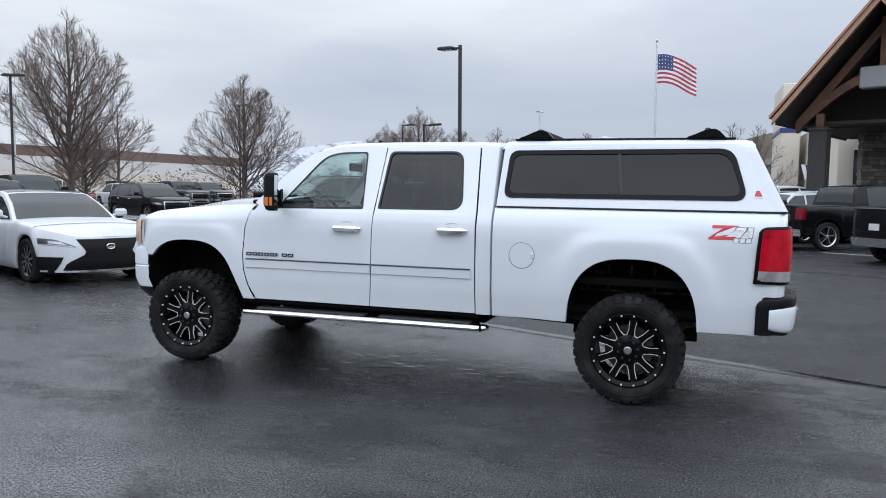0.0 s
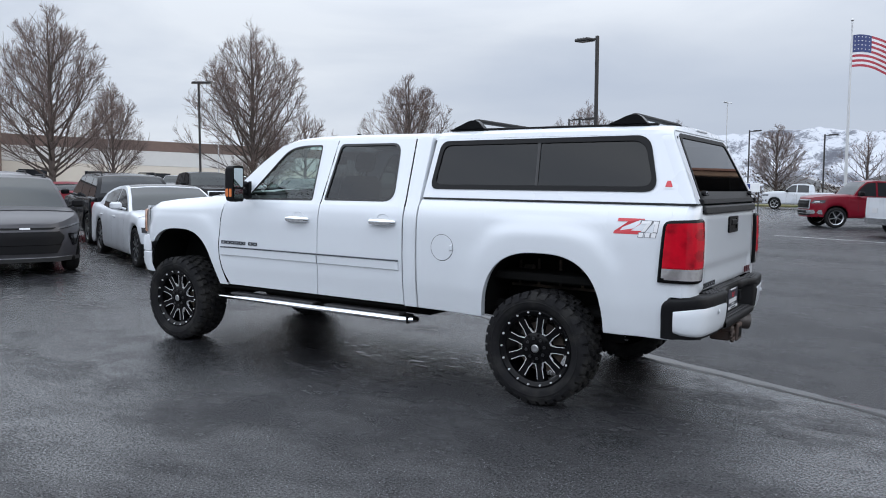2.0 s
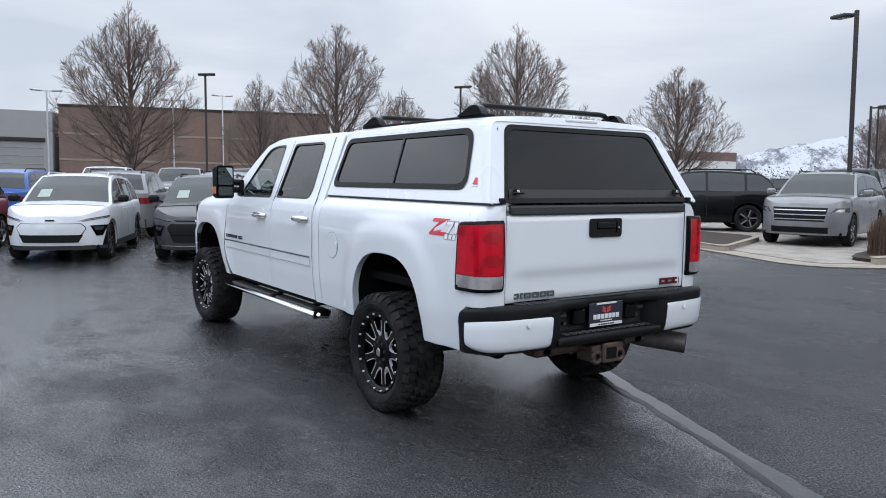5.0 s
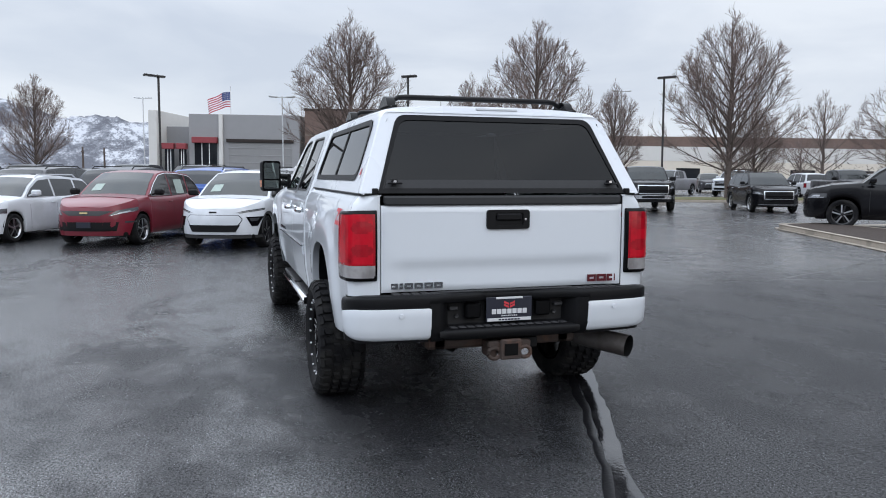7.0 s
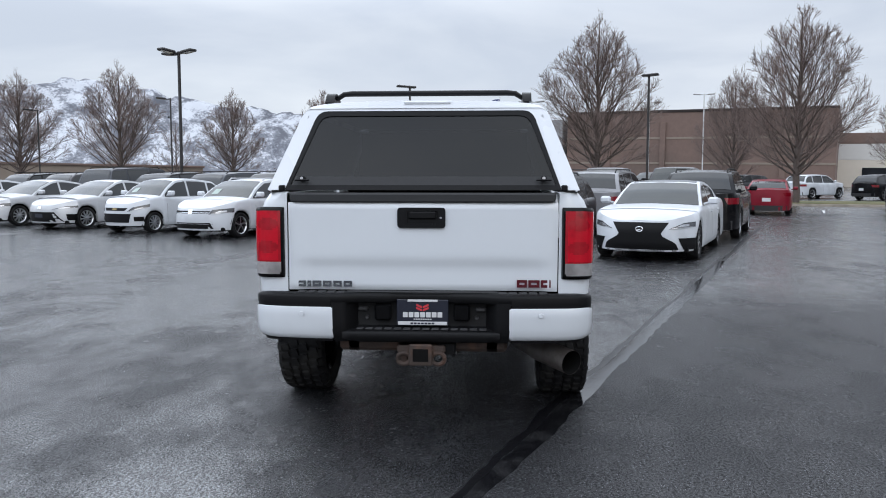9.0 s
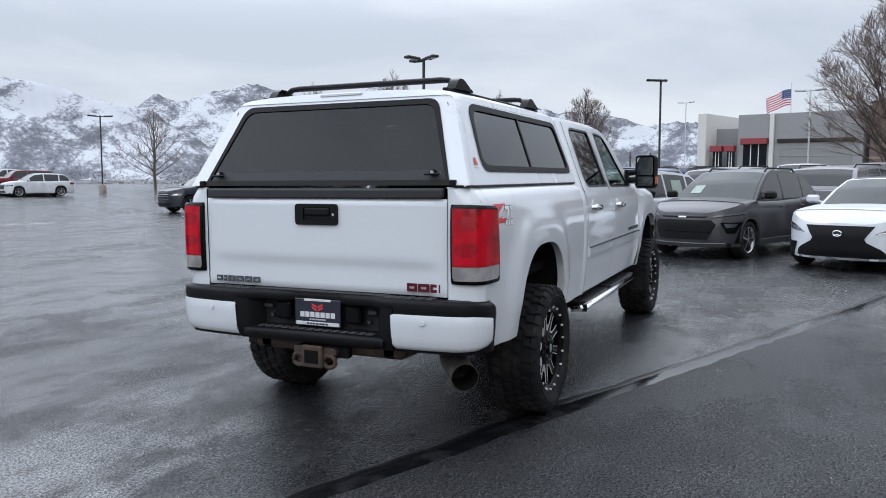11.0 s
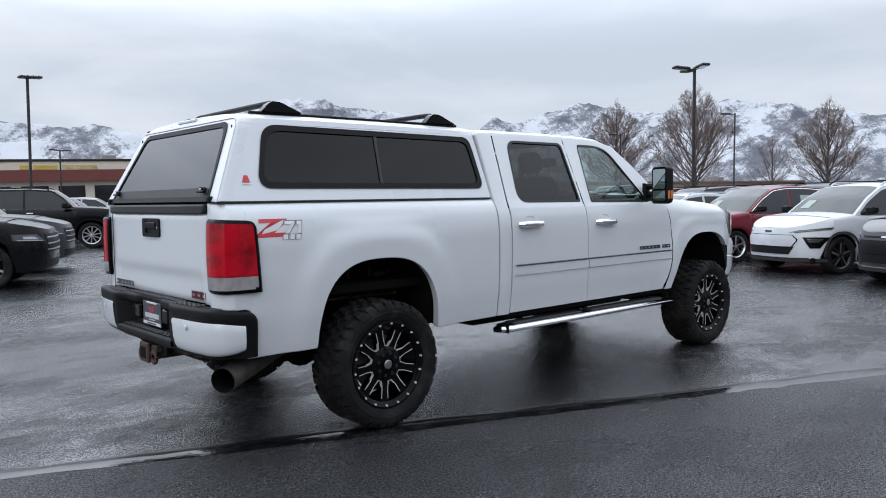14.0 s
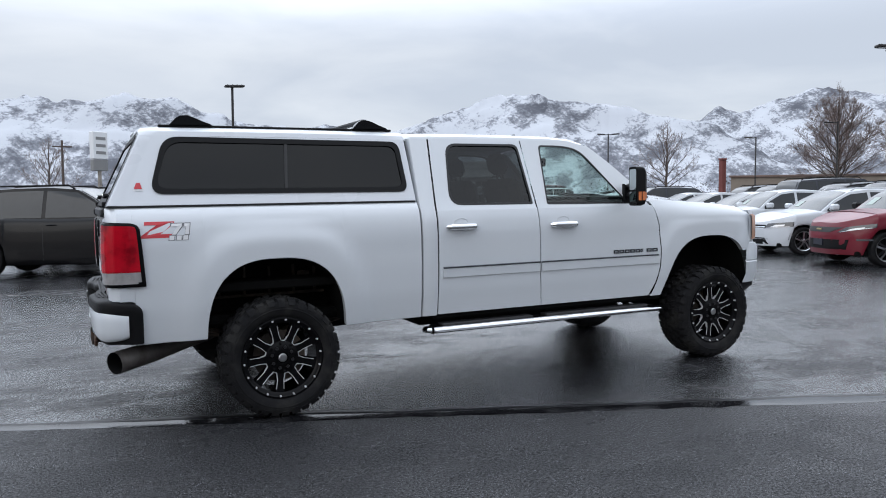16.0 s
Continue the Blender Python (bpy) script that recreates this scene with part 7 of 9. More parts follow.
KINDS = {
    # length, width, height, wheelbase, front overhang, wheel radius, sill, belt, bonnet at screen, nose top, tail top, cowl, roof front, roof rear, tail glass foot (x from the middle of the wheelbase)
    "crossover": dict(L=4.30, W=1.78, H=1.61, wb=2.675, fo=0.86, r=0.335, sill=0.20, belt=1.00, cowl_z=1.06, nose_z=0.86, tail_z=1.06, cowl=1.02, a=0.22, c=-1.38, tail=-1.92, p=3.6),
    "saloon": dict(L=4.65, W=1.79, H=1.44, wb=2.70, fo=0.93, r=0.325, sill=0.17, belt=0.92, cowl_z=0.98, nose_z=0.74, tail_z=1.02, cowl=0.86, a=0.05, c=-0.95, tail=-1.72, p=3.4),
    "limousine": dict(L=5.23, W=1.90, H=1.46, wb=3.125, fo=0.94, r=0.355, sill=0.17, belt=0.94, cowl_z=1.00, nose_z=0.78, tail_z=1.05, cowl=0.92, a=0.10, c=-1.10, tail=-1.95, p=3.6),
    "estate": dict(L=4.56, W=1.80, H=1.48, wb=2.63, fo=0.87, r=0.32, sill=0.18, belt=0.95, cowl_z=1.00, nose_z=0.78, tail_z=1.0, cowl=0.92, a=0.18, c=-1.72, tail=-2.02, p=3.6),
    "small_hatch": dict(L=3.64, W=1.60, H=1.49, wb=2.385, fo=0.68, r=0.29, sill=0.18, belt=0.95, cowl_z=1.02, nose_z=0.84, tail_z=1.0, cowl=0.92, a=0.26, c=-1.22, tail=-1.66, p=3.4),
    "suv": dict(L=4.86, W=1.95, H=1.72, wb=2.865, fo=0.92, r=0.375, sill=0.24, belt=1.10, cowl_z=1.17, nose_z=1.00, tail_z=1.15, cowl=1.02, a=0.30, c=-1.75, tail=-2.20, p=4.2),
    "large_suv": dict(L=5.33, W=2.05, H=1.92, wb=3.07, fo=0.99, r=0.41, sill=0.30, belt=1.24, cowl_z=1.32, nose_z=1.18, tail_z=1.25, cowl=1.05, a=0.42, c=-2.15, tail=-2.42, p=5.0),
    "pickup": dict(L=5.89, W=2.06, H=1.95, wb=3.75, fo=0.98, r=0.42, sill=0.40, belt=1.27, cowl_z=1.36, nose_z=1.24, tail_z=1.30, cowl=1.22, a=0.68, c=-0.82, tail=-0.98, p=5.0),
    "van": dict(L=5.15, W=1.98, H=1.76, wb=3.0, fo=0.95, r=0.35, sill=0.20, belt=1.02, cowl_z=1.10, nose_z=0.88, tail_z=1.1, cowl=1.35, a=0.55, c=-2.05, tail=-2.35, p=3.8),
}
WHEELS = {}


def car_wheel(r, width, style, parent, at):
    """A tyre with an alloy rim, facing +y."""
    key = (round(r, 3), style)
    if key in WHEELS:
        return clone(WHEELS[key], parent, at)
    rim_r = r * 0.70
    mat = DARK_RIM if style.startswith("dark") else SILVER_RIM
    g = Geo()
    g.lathe([(rim_r * 0.93, 0.085), (rim_r, 0.10), (rim_r * 1.02, 0.085), (rim_r * 0.94, 0.06), (rim_r * 0.9, -0.05)], 28)
    wheel = part("wheel", g, mat, parent)
    wheel.matrix_basis = at
    n = 10 if style.endswith("ten") else 5
    w0, w1 = (0.016, 0.018) if n == 10 else (0.015, 0.019)
    g = Geo()
    for off, face in ((-1, 0), (1, 1)) if n == 5 else ((0, 1),):
        a, b = off * 0.020, off * rim_r * 0.17
        g.add([(a - w0, 0.088, 0.03), (a + w0, 0.088, 0.03), (b + w1, 0.084, rim_r * 0.95), (b - w1, 0.084, rim_r * 0.95), (a - w0, 0.05, 0.03), (a + w0, 0.05, 0.03), (b + w1, 0.05, rim_r * 0.95), (b - w1, 0.05, rim_r * 0.95)],
              [(0, 1, 2, 3)], face)
        g.add(g.v[-8:], [(0, 3, 7, 4), (1, 5, 6, 2)])
    spoke = part("spoke", g, [DARK_RIM if n == 5 else mat, SILVER_RIM], wheel)
    for k in range(1, n):
        clone(spoke, wheel, Matrix.Rotation(2 * math.pi * k / n, 4, "Y"))
    g = Geo()
    g.lathe([(0.0, 0.095), (0.03, 0.093), (0.055, 0.080), (0.06, 0.04)], 14)
    part("hub", g, mat, wheel)
    g = Geo()
    half = [(rim_r * 0.99, 0.088), (rim_r + 0.02, 0.105), (r * 0.90, 0.112), (r * 0.965, 0.100), (r * 0.992, 0.075), (r, 0.0)]
    g.lathe(half + [(a, -b) for a, b in half[::-1][1:]], 32)
    part("tyre", g, RUBBER, wheel)
    g = Geo()
    g.lathe([(0.0, 0.02), (rim_r * 0.9, 0.02), (rim_r * 0.9, 0.0), (0.0, 0.0)], 20)
    part("brake_disc", g, UNDER, wheel)
    WHEELS[key] = wheel
    return wheel


def superz(x, centre, half, base, rise, power=2.4):
    d = abs(x - centre) / half
    return base + rise * (1 - d ** power) ** (1 / power) if d < 1 else base


def build_car(kind, body_paint, label, at, face="plain", wheels="silver_five", clad=False, rails=False, name=None, group="parked cars", dark_roof=False):
    k = KINDS[kind]
    L, W, H, wb, r = k["L"], k["W"], k["H"], k["wb"], k["r"]
    xf, xr = wb / 2 + k["fo"], wb / 2 + k["fo"] - L
    hw = W / 2
    names = {"pickup": "pickup_truck", "van": "minivan", "suv": "suv", "large_suv": "suv", "crossover": "hatchback_car", "small_hatch": "hatchback_car", "estate": "estate_car"}
    t = thing(name or names.get(kind, "saloon_car"), label, {"pickup": "pickup truck", "van": "minivan", "suv": "suv", "large_suv": "suv"}.get(kind, "car"), group, at=at)
    fd, rd, p = min(0.62, k["fo"] * 0.72), 0.42, k["p"]
    pickup = kind == "pickup"

    def top(x):
        pts = [(xr, k["tail_z"] - (0.0 if kind in ("saloon", "limousine") else 0.02)), (k["tail"], k["tail_z"]), (k["c"], k["belt"] + 0.06), (0.0, k["belt"] + 0.02), (k["cowl"] - 0.1, k["cowl_z"] - 0.03), (k["cowl"] + 0.05, k["cowl_z"]),
               (lerp(k["cowl"], xf, 0.55), lerp(k["cowl_z"], k["nose_z"], 0.32)), (xf - 0.18, lerp(k["cowl_z"], k["nose_z"], 0.85)), (xf, k["nose_z"] - 0.04)]
        if pickup:
            pts[0] = (xr, k["tail_z"])
        return line(pts, x)

    def plan(y, front=True):
        s = min(1.0, abs(y) / hw)
        return xf - fd * s ** p if front else xr + rd * s ** (p + 1.5)

    def lean(z, front=True):
        z0, z1 = k["sill"], k["nose_z"] if front else k["tail_z"]
        w = (z - z0) / (z1 - z0)
        if front:
            return 0.10 * max(0, w - 0.62) ** 1.5 * 3 + 0.09 * max(0, 0.25 - w) * 2.2
        return 0.05 * max(0, w - 0.6) + 0.10 * max(0, 0.3 - w) * 1.5

    stations = [(plan(hw * q / 14, False), hw * q / 14, 2) for q in range(0, 14)]
    xs = [xr + rd + 0.001]
    for c in (-wb / 2, wb / 2):
        half = r * 1.13
        xs += [c - half * math.cos(math.pi * i / 16) for i in range(17)]
    xs += [lerp(-wb / 2 + r * 1.2, wb / 2 - r * 1.2, i / 8) for i in range(9)]
    xs = sorted(x for x in set(round(x, 4) for x in xs) if xr + rd <= x <= xf - fd)
    stations += [(x, hw, 0) for x in xs]
    front = [(plan(hw * q / 16), hw * q / 16, 1) for q in range(16, -1, -1)]
    stations += front
    levels = [0.0, 0.05, 0.16, 0.34, 0.52, 0.68, 0.82, 0.91, 0.965, 1.0]
    bulge = [0.955, 0.985, 1.0, 1.0, 0.998, 0.992, 0.985, 0.968, 0.945, 0.90]
    g = Geo()
    for s in (1, -1):
        cols = []
        for x, y, end in stations:
            zb = k["sill"] + (0.02 if end == 0 else 0.03)
            zt = top(x)
            for c in (-wb / 2, wb / 2):
                if abs(x - c) < r * 1.13:
                    zb = max(zb, superz(x, c, r * 1.13, r * 0.9, r * 1.14 - r * 0.9 + r))
            col = []
            for lv, b in zip(levels, bulge):
                z = lerp(zb, zt, lv)
                shift = lean(z, True) * (1 if end == 1 else 0) - lean(z, False) * (1 if end == 2 else 0)
                fade = min(1, (hw - y) / (0.12 * hw) + 0.15) if end else 0
                yy = y * (b if end == 0 else lerp(b, 1.0, min(1, fade)))
                col.append((x - shift * min(1, fade + 0.2) if end == 1 else x - shift * min(1, fade + 0.2), s * yy, z))
            col.insert(0, (col[0][0], s * max(0, y * 0.88), col[0][2] + 0.03))
            cols.append(col)
        g.sheet(cols)
    # bonnet and deck
    rows = []
    for x, y, end in stations:
        zt = top(x)
        shift = lean(zt, True) * (1 if end == 1 else 0) - lean(zt, False) * (1 if end == 2 else 0)
        fade = min(1, (hw - y) / (0.12 * hw) + 0.15) if end else 0
        yy = y * (0.90 if end == 0 else lerp(0.90, 1.0, min(1, fade)))
        crown = 0.035 * (y / hw) ** 0.5
        if pickup and x < k["tail"] - 0.02:
            crown = 0.0
        rows.append([(x - shift * min(1, fade + 0.2), yy * q, zt + crown * (1 - q * q)) for q in (-1, -0.8, -0.5, 0, 0.5, 0.8, 1)])
    g.sheet(rows)
    body = part("body", g, body_paint, t, smooth=40)

    # cabin
    def roof(x):
        pts = [(k["tail"], k["tail_z"] - 0.02), (lerp(k["tail"], k["c"], 0.5), lerp(k["tail_z"], H, 0.58)), (k["c"], H - 0.07), (lerp(k["c"], k["a"], 0.4), H - 0.012), (lerp(k["c"], k["a"], 0.75), H), (k["a"], H - 0.045), (lerp(k["a"], k["cowl"], 0.5), lerp(H, k["cowl_z"], 0.47)), (k["cowl"], k["cowl_z"] - 0.02)]
        return line(pts, x)

    def side_y(x, z):
        w = max(0.0, (z - k["belt"]) / (H - k["belt"]))
        return hw * lerp(0.925, 0.72 if not pickup else 0.76, w ** 1.15)

    span = [lerp(k["tail"], k["cowl"], i / 32) for i in range(33)]
    g = Geo()
    for s in (1, -1):
        cols = []
        for x in span:
            z1 = roof(x) - 0.02
            z0 = min(k["belt"] - 0.05, z1)
            cols.append([(x, s * side_y(x, lerp(z0, z1, q / 6)), lerp(z0, z1, q / 6)) for q in range(7)])
        g.sheet(cols)
    rows = []
    for x in span:
        z1 = roof(x)
        y1 = side_y(x, z1 - 0.02)
        rows.append([(x, y1 * q, z1 - 0.02 + 0.035 * (1 - abs(q) ** 2.6)) for q in (-1, -0.97, -0.9, -0.75, -0.4, 0, 0.4, 0.75, 0.9, 0.97, 1)])
    g.sheet(rows)
    part("cabin", g, body_paint, t, smooth=40)
    if dark_roof:
        g = Geo()
        rows = []
        for x in [x for x in span if k["c"] <= x <= k["a"]]:
            z1 = roof(x)
            rows.append([(x, side_y(x, z1 - 0.02) * q, z1 - 0.014 + 0.035 * (1 - abs(q) ** 2.6)) for q in (-0.9, -0.6, 0, 0.6, 0.9)])
        g.sheet(rows)
        part("glass_roof", g, CAR_GLASS, t, "dark glass roof")

    # glazing
    def screen(x0, x1, name_, mat, y_in):
        g = Geo()
        rows = []
        for i in range(9):
            x = lerp(x0, x1, i / 8)
            z1 = roof(x)
            y1 = side_y(x, z1 - 0.02) * y_in
            rows.append([(x + 0.004 * (1 if x0 > 0 else -1), y1 * q, z1 - 0.012 + 0.035 * (1 - abs(q * y_in) ** 2.6)) for q in (-1, -0.9, -0.6, 0, 0.6, 0.9, 1)])
        g.sheet(rows)
        return part(name_, g, mat, t)

    screen(lerp(k["a"], k["cowl"], 0.04), lerp(k["a"], k["cowl"], 0.97), "windscreen", SHIELD_GLASS, 0.93)
    screen(lerp(k["c"], k["tail"], 0.12), lerp(k["c"], k["tail"], 0.86), "rear_window", CAR_GLASS, 0.88)
    if face in ("bolt", "golf", "spark", "redbolt"):
        g = Geo()
        rows = []
        for i in range(4):
            x = lerp(k["a"], k["cowl"], lerp(0.60, 0.84, i / 3))
            z1 = roof(x)
            y1 = side_y(x, z1 - 0.02)
            rows.append([(x + 0.007, y1 * q, z1 - 0.009 + 0.035 * (1 - abs(q) ** 2.6)) for q in (-0.70, -0.57, -0.42)])
        g.sheet(rows)
        part("price_sheet", g, WINDOW_SHEET, t, "pale green price sheet behind the windscreen")
    a0, c0 = k["cowl"] - 0.16, k["tail"] + 0.16
    mid = lerp(a0, c0, 0.40)
    third = lerp(a0, c0, 0.76) if kind not in ("pickup", "saloon", "limousine") else lerp(a0, c0, 0.86)
    panes = [(a0, mid + 0.035), (mid - 0.035, third + 0.03)]
    if kind not in ("pickup", "saloon", "limousine"):
        panes.append((third - 0.04, c0 - 0.02))
    for s in (1, -1):
        for x0, x1 in panes:
            g = Geo()
            cols = []
            for i in range(11):
                x = lerp(x0, x1, i / 10)
                z0, z1 = k["belt"] + 0.035, roof(x) - 0.075
                if z1 < z0 + 0.01:
                    z1 = z0 + 0.01
                cols.append([(x, s * (side_y(x, lerp(z0, z1, q / 4)) + 0.004), lerp(z0, z1, q / 4)) for q in range(5)])
            g.sheet(cols)
            part("side_window", g, CAR_GLASS, t)
        if face in ("bolt", "redbolt") and body_paint is not P_GREY:
            g = Geo()
            x0, x1 = lerp(*panes[1], 0.30), lerp(*panes[1], 0.78)
            z0, z1 = k["belt"] + 0.07, lerp(k["belt"], H, 0.66)
            g.sheet([[(x, s * (side_y(x, z) + 0.007), z) for z in (z0, lerp(z0, z1, 0.5), z1)] for x in (x0, lerp(x0, x1, 0.5), x1)])
            part("window_sheet", g, WINDOW_SHEET, t, "pale green price sheet in the window")
        if kind == "large_suv" and face == "chrome_truck":
            g = Geo()
            g.tube([(x, s * (side_y(x, k["belt"] + 0.02) + 0.006), k["belt"] + 0.022) for x in [lerp(a0 + 0.05, c0, i / 10) for i in range(11)]], 0.013, 5)
            part("chrome_belt_line", g, CHROME, t, "bright chrome belt line")
        if face == "redbolt":
            g = Geo()
            g.tube([(x, s * (side_y(x, roof(x) - 0.06) + 0.008), max(roof(x) - 0.06, k["belt"] + 0.03)) for x in [lerp(a0 + 0.05, c0, i / 16) for i in range(17)]], 0.012, 5)
            part("chrome_window_line", g, CHROME, t, "bright chrome window line")
        # door handles, mirror
        for x in (mid + 0.16, third + 0.20):
            g = Geo()
            g.tube([(x - 0.09, s * hw * 0.985, k["belt"] - 0.10), (x, s * (hw * 0.985 + 0.025), k["belt"] - 0.095), (x + 0.09, s * hw * 0.985, k["belt"] - 0.10)], 0.014, 6)
            part("door_handle", g, body_paint if face != "chrome_truck" else CHROME, body)
        g = Geo()
        mx, mz = k["cowl"] - 0.22, k["belt"] + 0.10
        g.tube([(mx, s * hw * 0.93, mz - 0.03), (mx, s * (hw + 0.03), mz)], 0.022, 6)
        m = Matrix.Translation((mx, s * (hw + 0.11), mz + 0.03))
        big = 1.3 if kind in ("pickup", "large_suv") else 1.0
        g.box(-0.075 * big, 0.075 * big, -0.10 * big, 0.10 * big, -0.065 * big, 0.075 * big, 0.035, at=m)
        part("door_mirror", g, body_paint if face not in ("bolt", "redbolt", "chrome_truck") else BLACK_TRIM, t)
        # door seams
        for x in (mid, k["cowl"] - 0.18, third):
            g = Geo()
            cols = []
            for i in range(7):
                z = lerp(k["sill"] + 0.10, k["belt"] - 0.02, i / 6)
                lv = (z - k["sill"]) / (top(x) - k["sill"])
                b = line(list(zip(levels, bulge)), lv)
                cols.append([(x - 0.004, s * (hw * b + 0.0012), z), (x + 0.004, s * (hw * b + 0.0012), z)])
            g.sheet(cols)
            part("door_seam", g, SEAL, body)

    # patches on nose and tail
    def patch(name_, outline_l, outline_r, z0, z1, mat, front=True, out=0.006, label_="", rows_n=7, cols_n=9, parent=None, tilt=0.0):
        """A patch between two edges y = f(z), laid on the nose or the tail."""
        g = Geo()
        rows = []
        for i in range(rows_n):
            z = lerp(z0, z1, i / (rows_n - 1))
            ya, yb = outline_l(i / (rows_n - 1)), outline_r(i / (rows_n - 1))
            row = []
            for j in range(cols_n):
                y = lerp(ya, yb, j / (cols_n - 1))
                s = min(1, abs(y) / hw)
                fade = min(1, (1 - s) / 0.12 + 0.15)
                z = lerp(z0, z1, i / (rows_n - 1)) + tilt * (abs(y) - min(abs(ya), abs(yb)))
                x = plan(y, front)
                x = x - lean(z, front) * min(1, fade + 0.2) + out if front else x + lean(z, False) * min(1, fade + 0.2) - out
                row.append((x, y * (1 + 0.006 * s), z))
            rows.append(row)
        g.sheet(rows)
        edge = [[*rows[0]], [(x - (0.03 if front else -0.03), y, z) for x, y, z in rows[0]]]
        g.sheet(edge)
        g.sheet([[*rows[-1]], [(x - (0.03 if front else -0.03), y, z) for x, y, z in rows[-1]]])
        g.sheet([[q[0] for q in rows], [(q[0][0] - (0.03 if front else -0.03), q[0][1], q[0][2]) for q in rows]])
        g.sheet([[q[-1] for q in rows], [(q[-1][0] - (0.03 if front else -0.03), q[-1][1], q[-1][2]) for q in rows]])
        return part(name_, g, mat, parent or t, label_)

    def headlight(s, ya, yb, yc, z0, z1, tilt=0.0, label_="clear headlight in a dark housing"):
        """A wedge of clear lens with a bright reflector in it."""
        lens = patch("headlight", slope(s * ya, s * yb), flat(s * yc), z0, z1, HEAD_LENS, label_=label_, tilt=tilt, out=0.008)
        h, w = z1 - z0, yc - ya
        patch("reflector", slope(s * (ya + w * 0.30), s * (ya + w * 0.48)), flat(s * (yc - w * 0.22)), z0 + h * 0.30, z0 + h * 0.72, BRIGHT, out=0.013, tilt=tilt, parent=lens, rows_n=3, cols_n=4)
        patch("light_guide", flat(s * (ya + w * 0.12)), flat(s * (yc - w * 0.06)), z0 + h * 0.04, z0 + h * 0.14, BRIGHT, out=0.013, tilt=tilt, parent=lens, rows_n=2)

    flat = lambda v: (lambda q: v)
    slope = lambda a, b: (lambda q: lerp(a, b, q))
    nz, sz = k["nose_z"], k["sill"]
    if face == "lexus":
        spindle = lambda sgn: (lambda q: sgn * line([(0, 0.66), (0.25, 0.62), (0.55, 0.36), (1.0, 0.50)], q))
        patch("grille", spindle(1), spindle(-1), sz + 0.06, nz - 0.06, BLACK_TRIM, label_="black mesh grille with an hourglass outline", rows_n=11, cols_n=15)
        g = Geo()
        pts = [(xf + 0.014, 0.062 * math.cos(w), 0.60 + 0.042 * math.sin(w)) for w in [2 * math.pi * i / 24 for i in range(25)]]
        g.tube(pts, 0.008, 6, caps=False)
        g.tube([(xf + 0.014, 0.01, 0.625), (xf + 0.014, 0.025, 0.585), (xf + 0.014, -0.03, 0.585)], 0.007, 6)
        part("emblem", g, CHROME, t, "chrome oval emblem")
        for s in (1, -1):
            headlight(s, 0.50, 0.74, 0.90, 0.60, 0.715, 0.10)
            patch("air_intake", slope(s * 0.74, s * 0.66), flat(s * 0.91), sz + 0.06, sz + 0.27, BLACK_TRIM)
        patch("chin_trim", flat(0.80), flat(-0.80), sz + 0.025, sz + 0.055, CHROME)
    elif face == "bolt":
        if body_paint is P_GREY:
            patch("upper_bar", slope(0.40, 0.46), slope(-0.40, -0.46), 0.745, 0.775, GLOSS_BLACK)
        patch("grille_outline", lambda q: line([(0, 0.512), (0.6, 0.592), (1, 0.51)], q), lambda q: -line([(0, 0.512), (0.6, 0.592), (1, 0.51)], q), 0.492, 0.708, GLOSS_BLACK, out=0.008)
        patch("grille_panel", lambda q: line([(0, 0.50), (0.6, 0.58), (1, 0.50)], q), lambda q: -line([(0, 0.50), (0.6, 0.58), (1, 0.50)], q), 0.50, 0.70, BLACK_TRIM if body_paint is P_GREY else body_paint, out=0.014)
        patch("grille", slope(0.46, 0.54), slope(-0.46, -0.54), 0.36, 0.50, BLACK_TRIM)
        patch("emblem", flat(0.075), flat(-0.075), 0.750, 0.776, STEEL if body_paint is P_GREY else GLOSS_BLACK, out=0.014)
        patch("lower_lip", flat(0.86), flat(-0.86), sz + 0.025, sz + 0.085, CLADDING, out=0.016, cols_n=17)
        patch("lip_strip", flat(0.70), flat(-0.70), sz + 0.088, sz + 0.100, BRIGHT if body_paint is P_GREY else GLOSS_BLACK, out=0.018, cols_n=17)
        for s in (1, -1):
            patch("headlight", slope(s * 0.72, s * 0.64), slope(s * 0.80, s * 0.875), 0.47, 0.665, GLOSS_BLACK, label_="black headlight pod")
            patch("headlight_lens", slope(s * 0.71, s * 0.69), slope(s * 0.80, s * 0.83), 0.575, 0.64, HEAD_LENS, out=0.012)
            patch("running_light", slope(s * 0.44, s * 0.58), flat(s * 0.885), 0.745, 0.790, HEAD_LENS, tilt=0.16)
            patch("light_guide", flat(s * 0.52), flat(s * 0.88), 0.742, 0.750, GLOSS_BLACK, out=0.012, tilt=0.16)
    elif face == "redbolt":
        patch("upper_grille", slope(0.34, 0.58), slope(-0.34, -0.58), 0.655, 0.755, CLADDING)
        patch("emblem", flat(0.085), flat(-0.085), 0.697, 0.727, GOLD, out=0.016)
        patch("lower_grille", slope(0.62, 0.66), slope(-0.62, -0.66), 0.33, 0.52, BLACK_TRIM)
        patch("plate", flat(0.155), flat(-0.155), 0.40, 0.52, PLATE_NAVY, out=0.02)
        for s in (1, -1):
            headlight(s, 0.50, 0.62, 0.882, 0.655, 0.76, 0.26, "large clear headlight")
            patch("fog_lamp", flat(s * 0.74), flat(s * 0.86), 0.50, 0.535, HEAD_LENS)
    elif face == "golf":
        patch("upper_grille", flat(0.54), flat(-0.54), 0.63, 0.695, BLACK_TRIM)
        patch("grille_bar", flat(0.54), flat(-0.54), 0.645, 0.655, CHROME, out=0.010)
        patch("emblem", flat(0.06), flat(-0.06), 0.61, 0.73, CHROME, out=0.014)
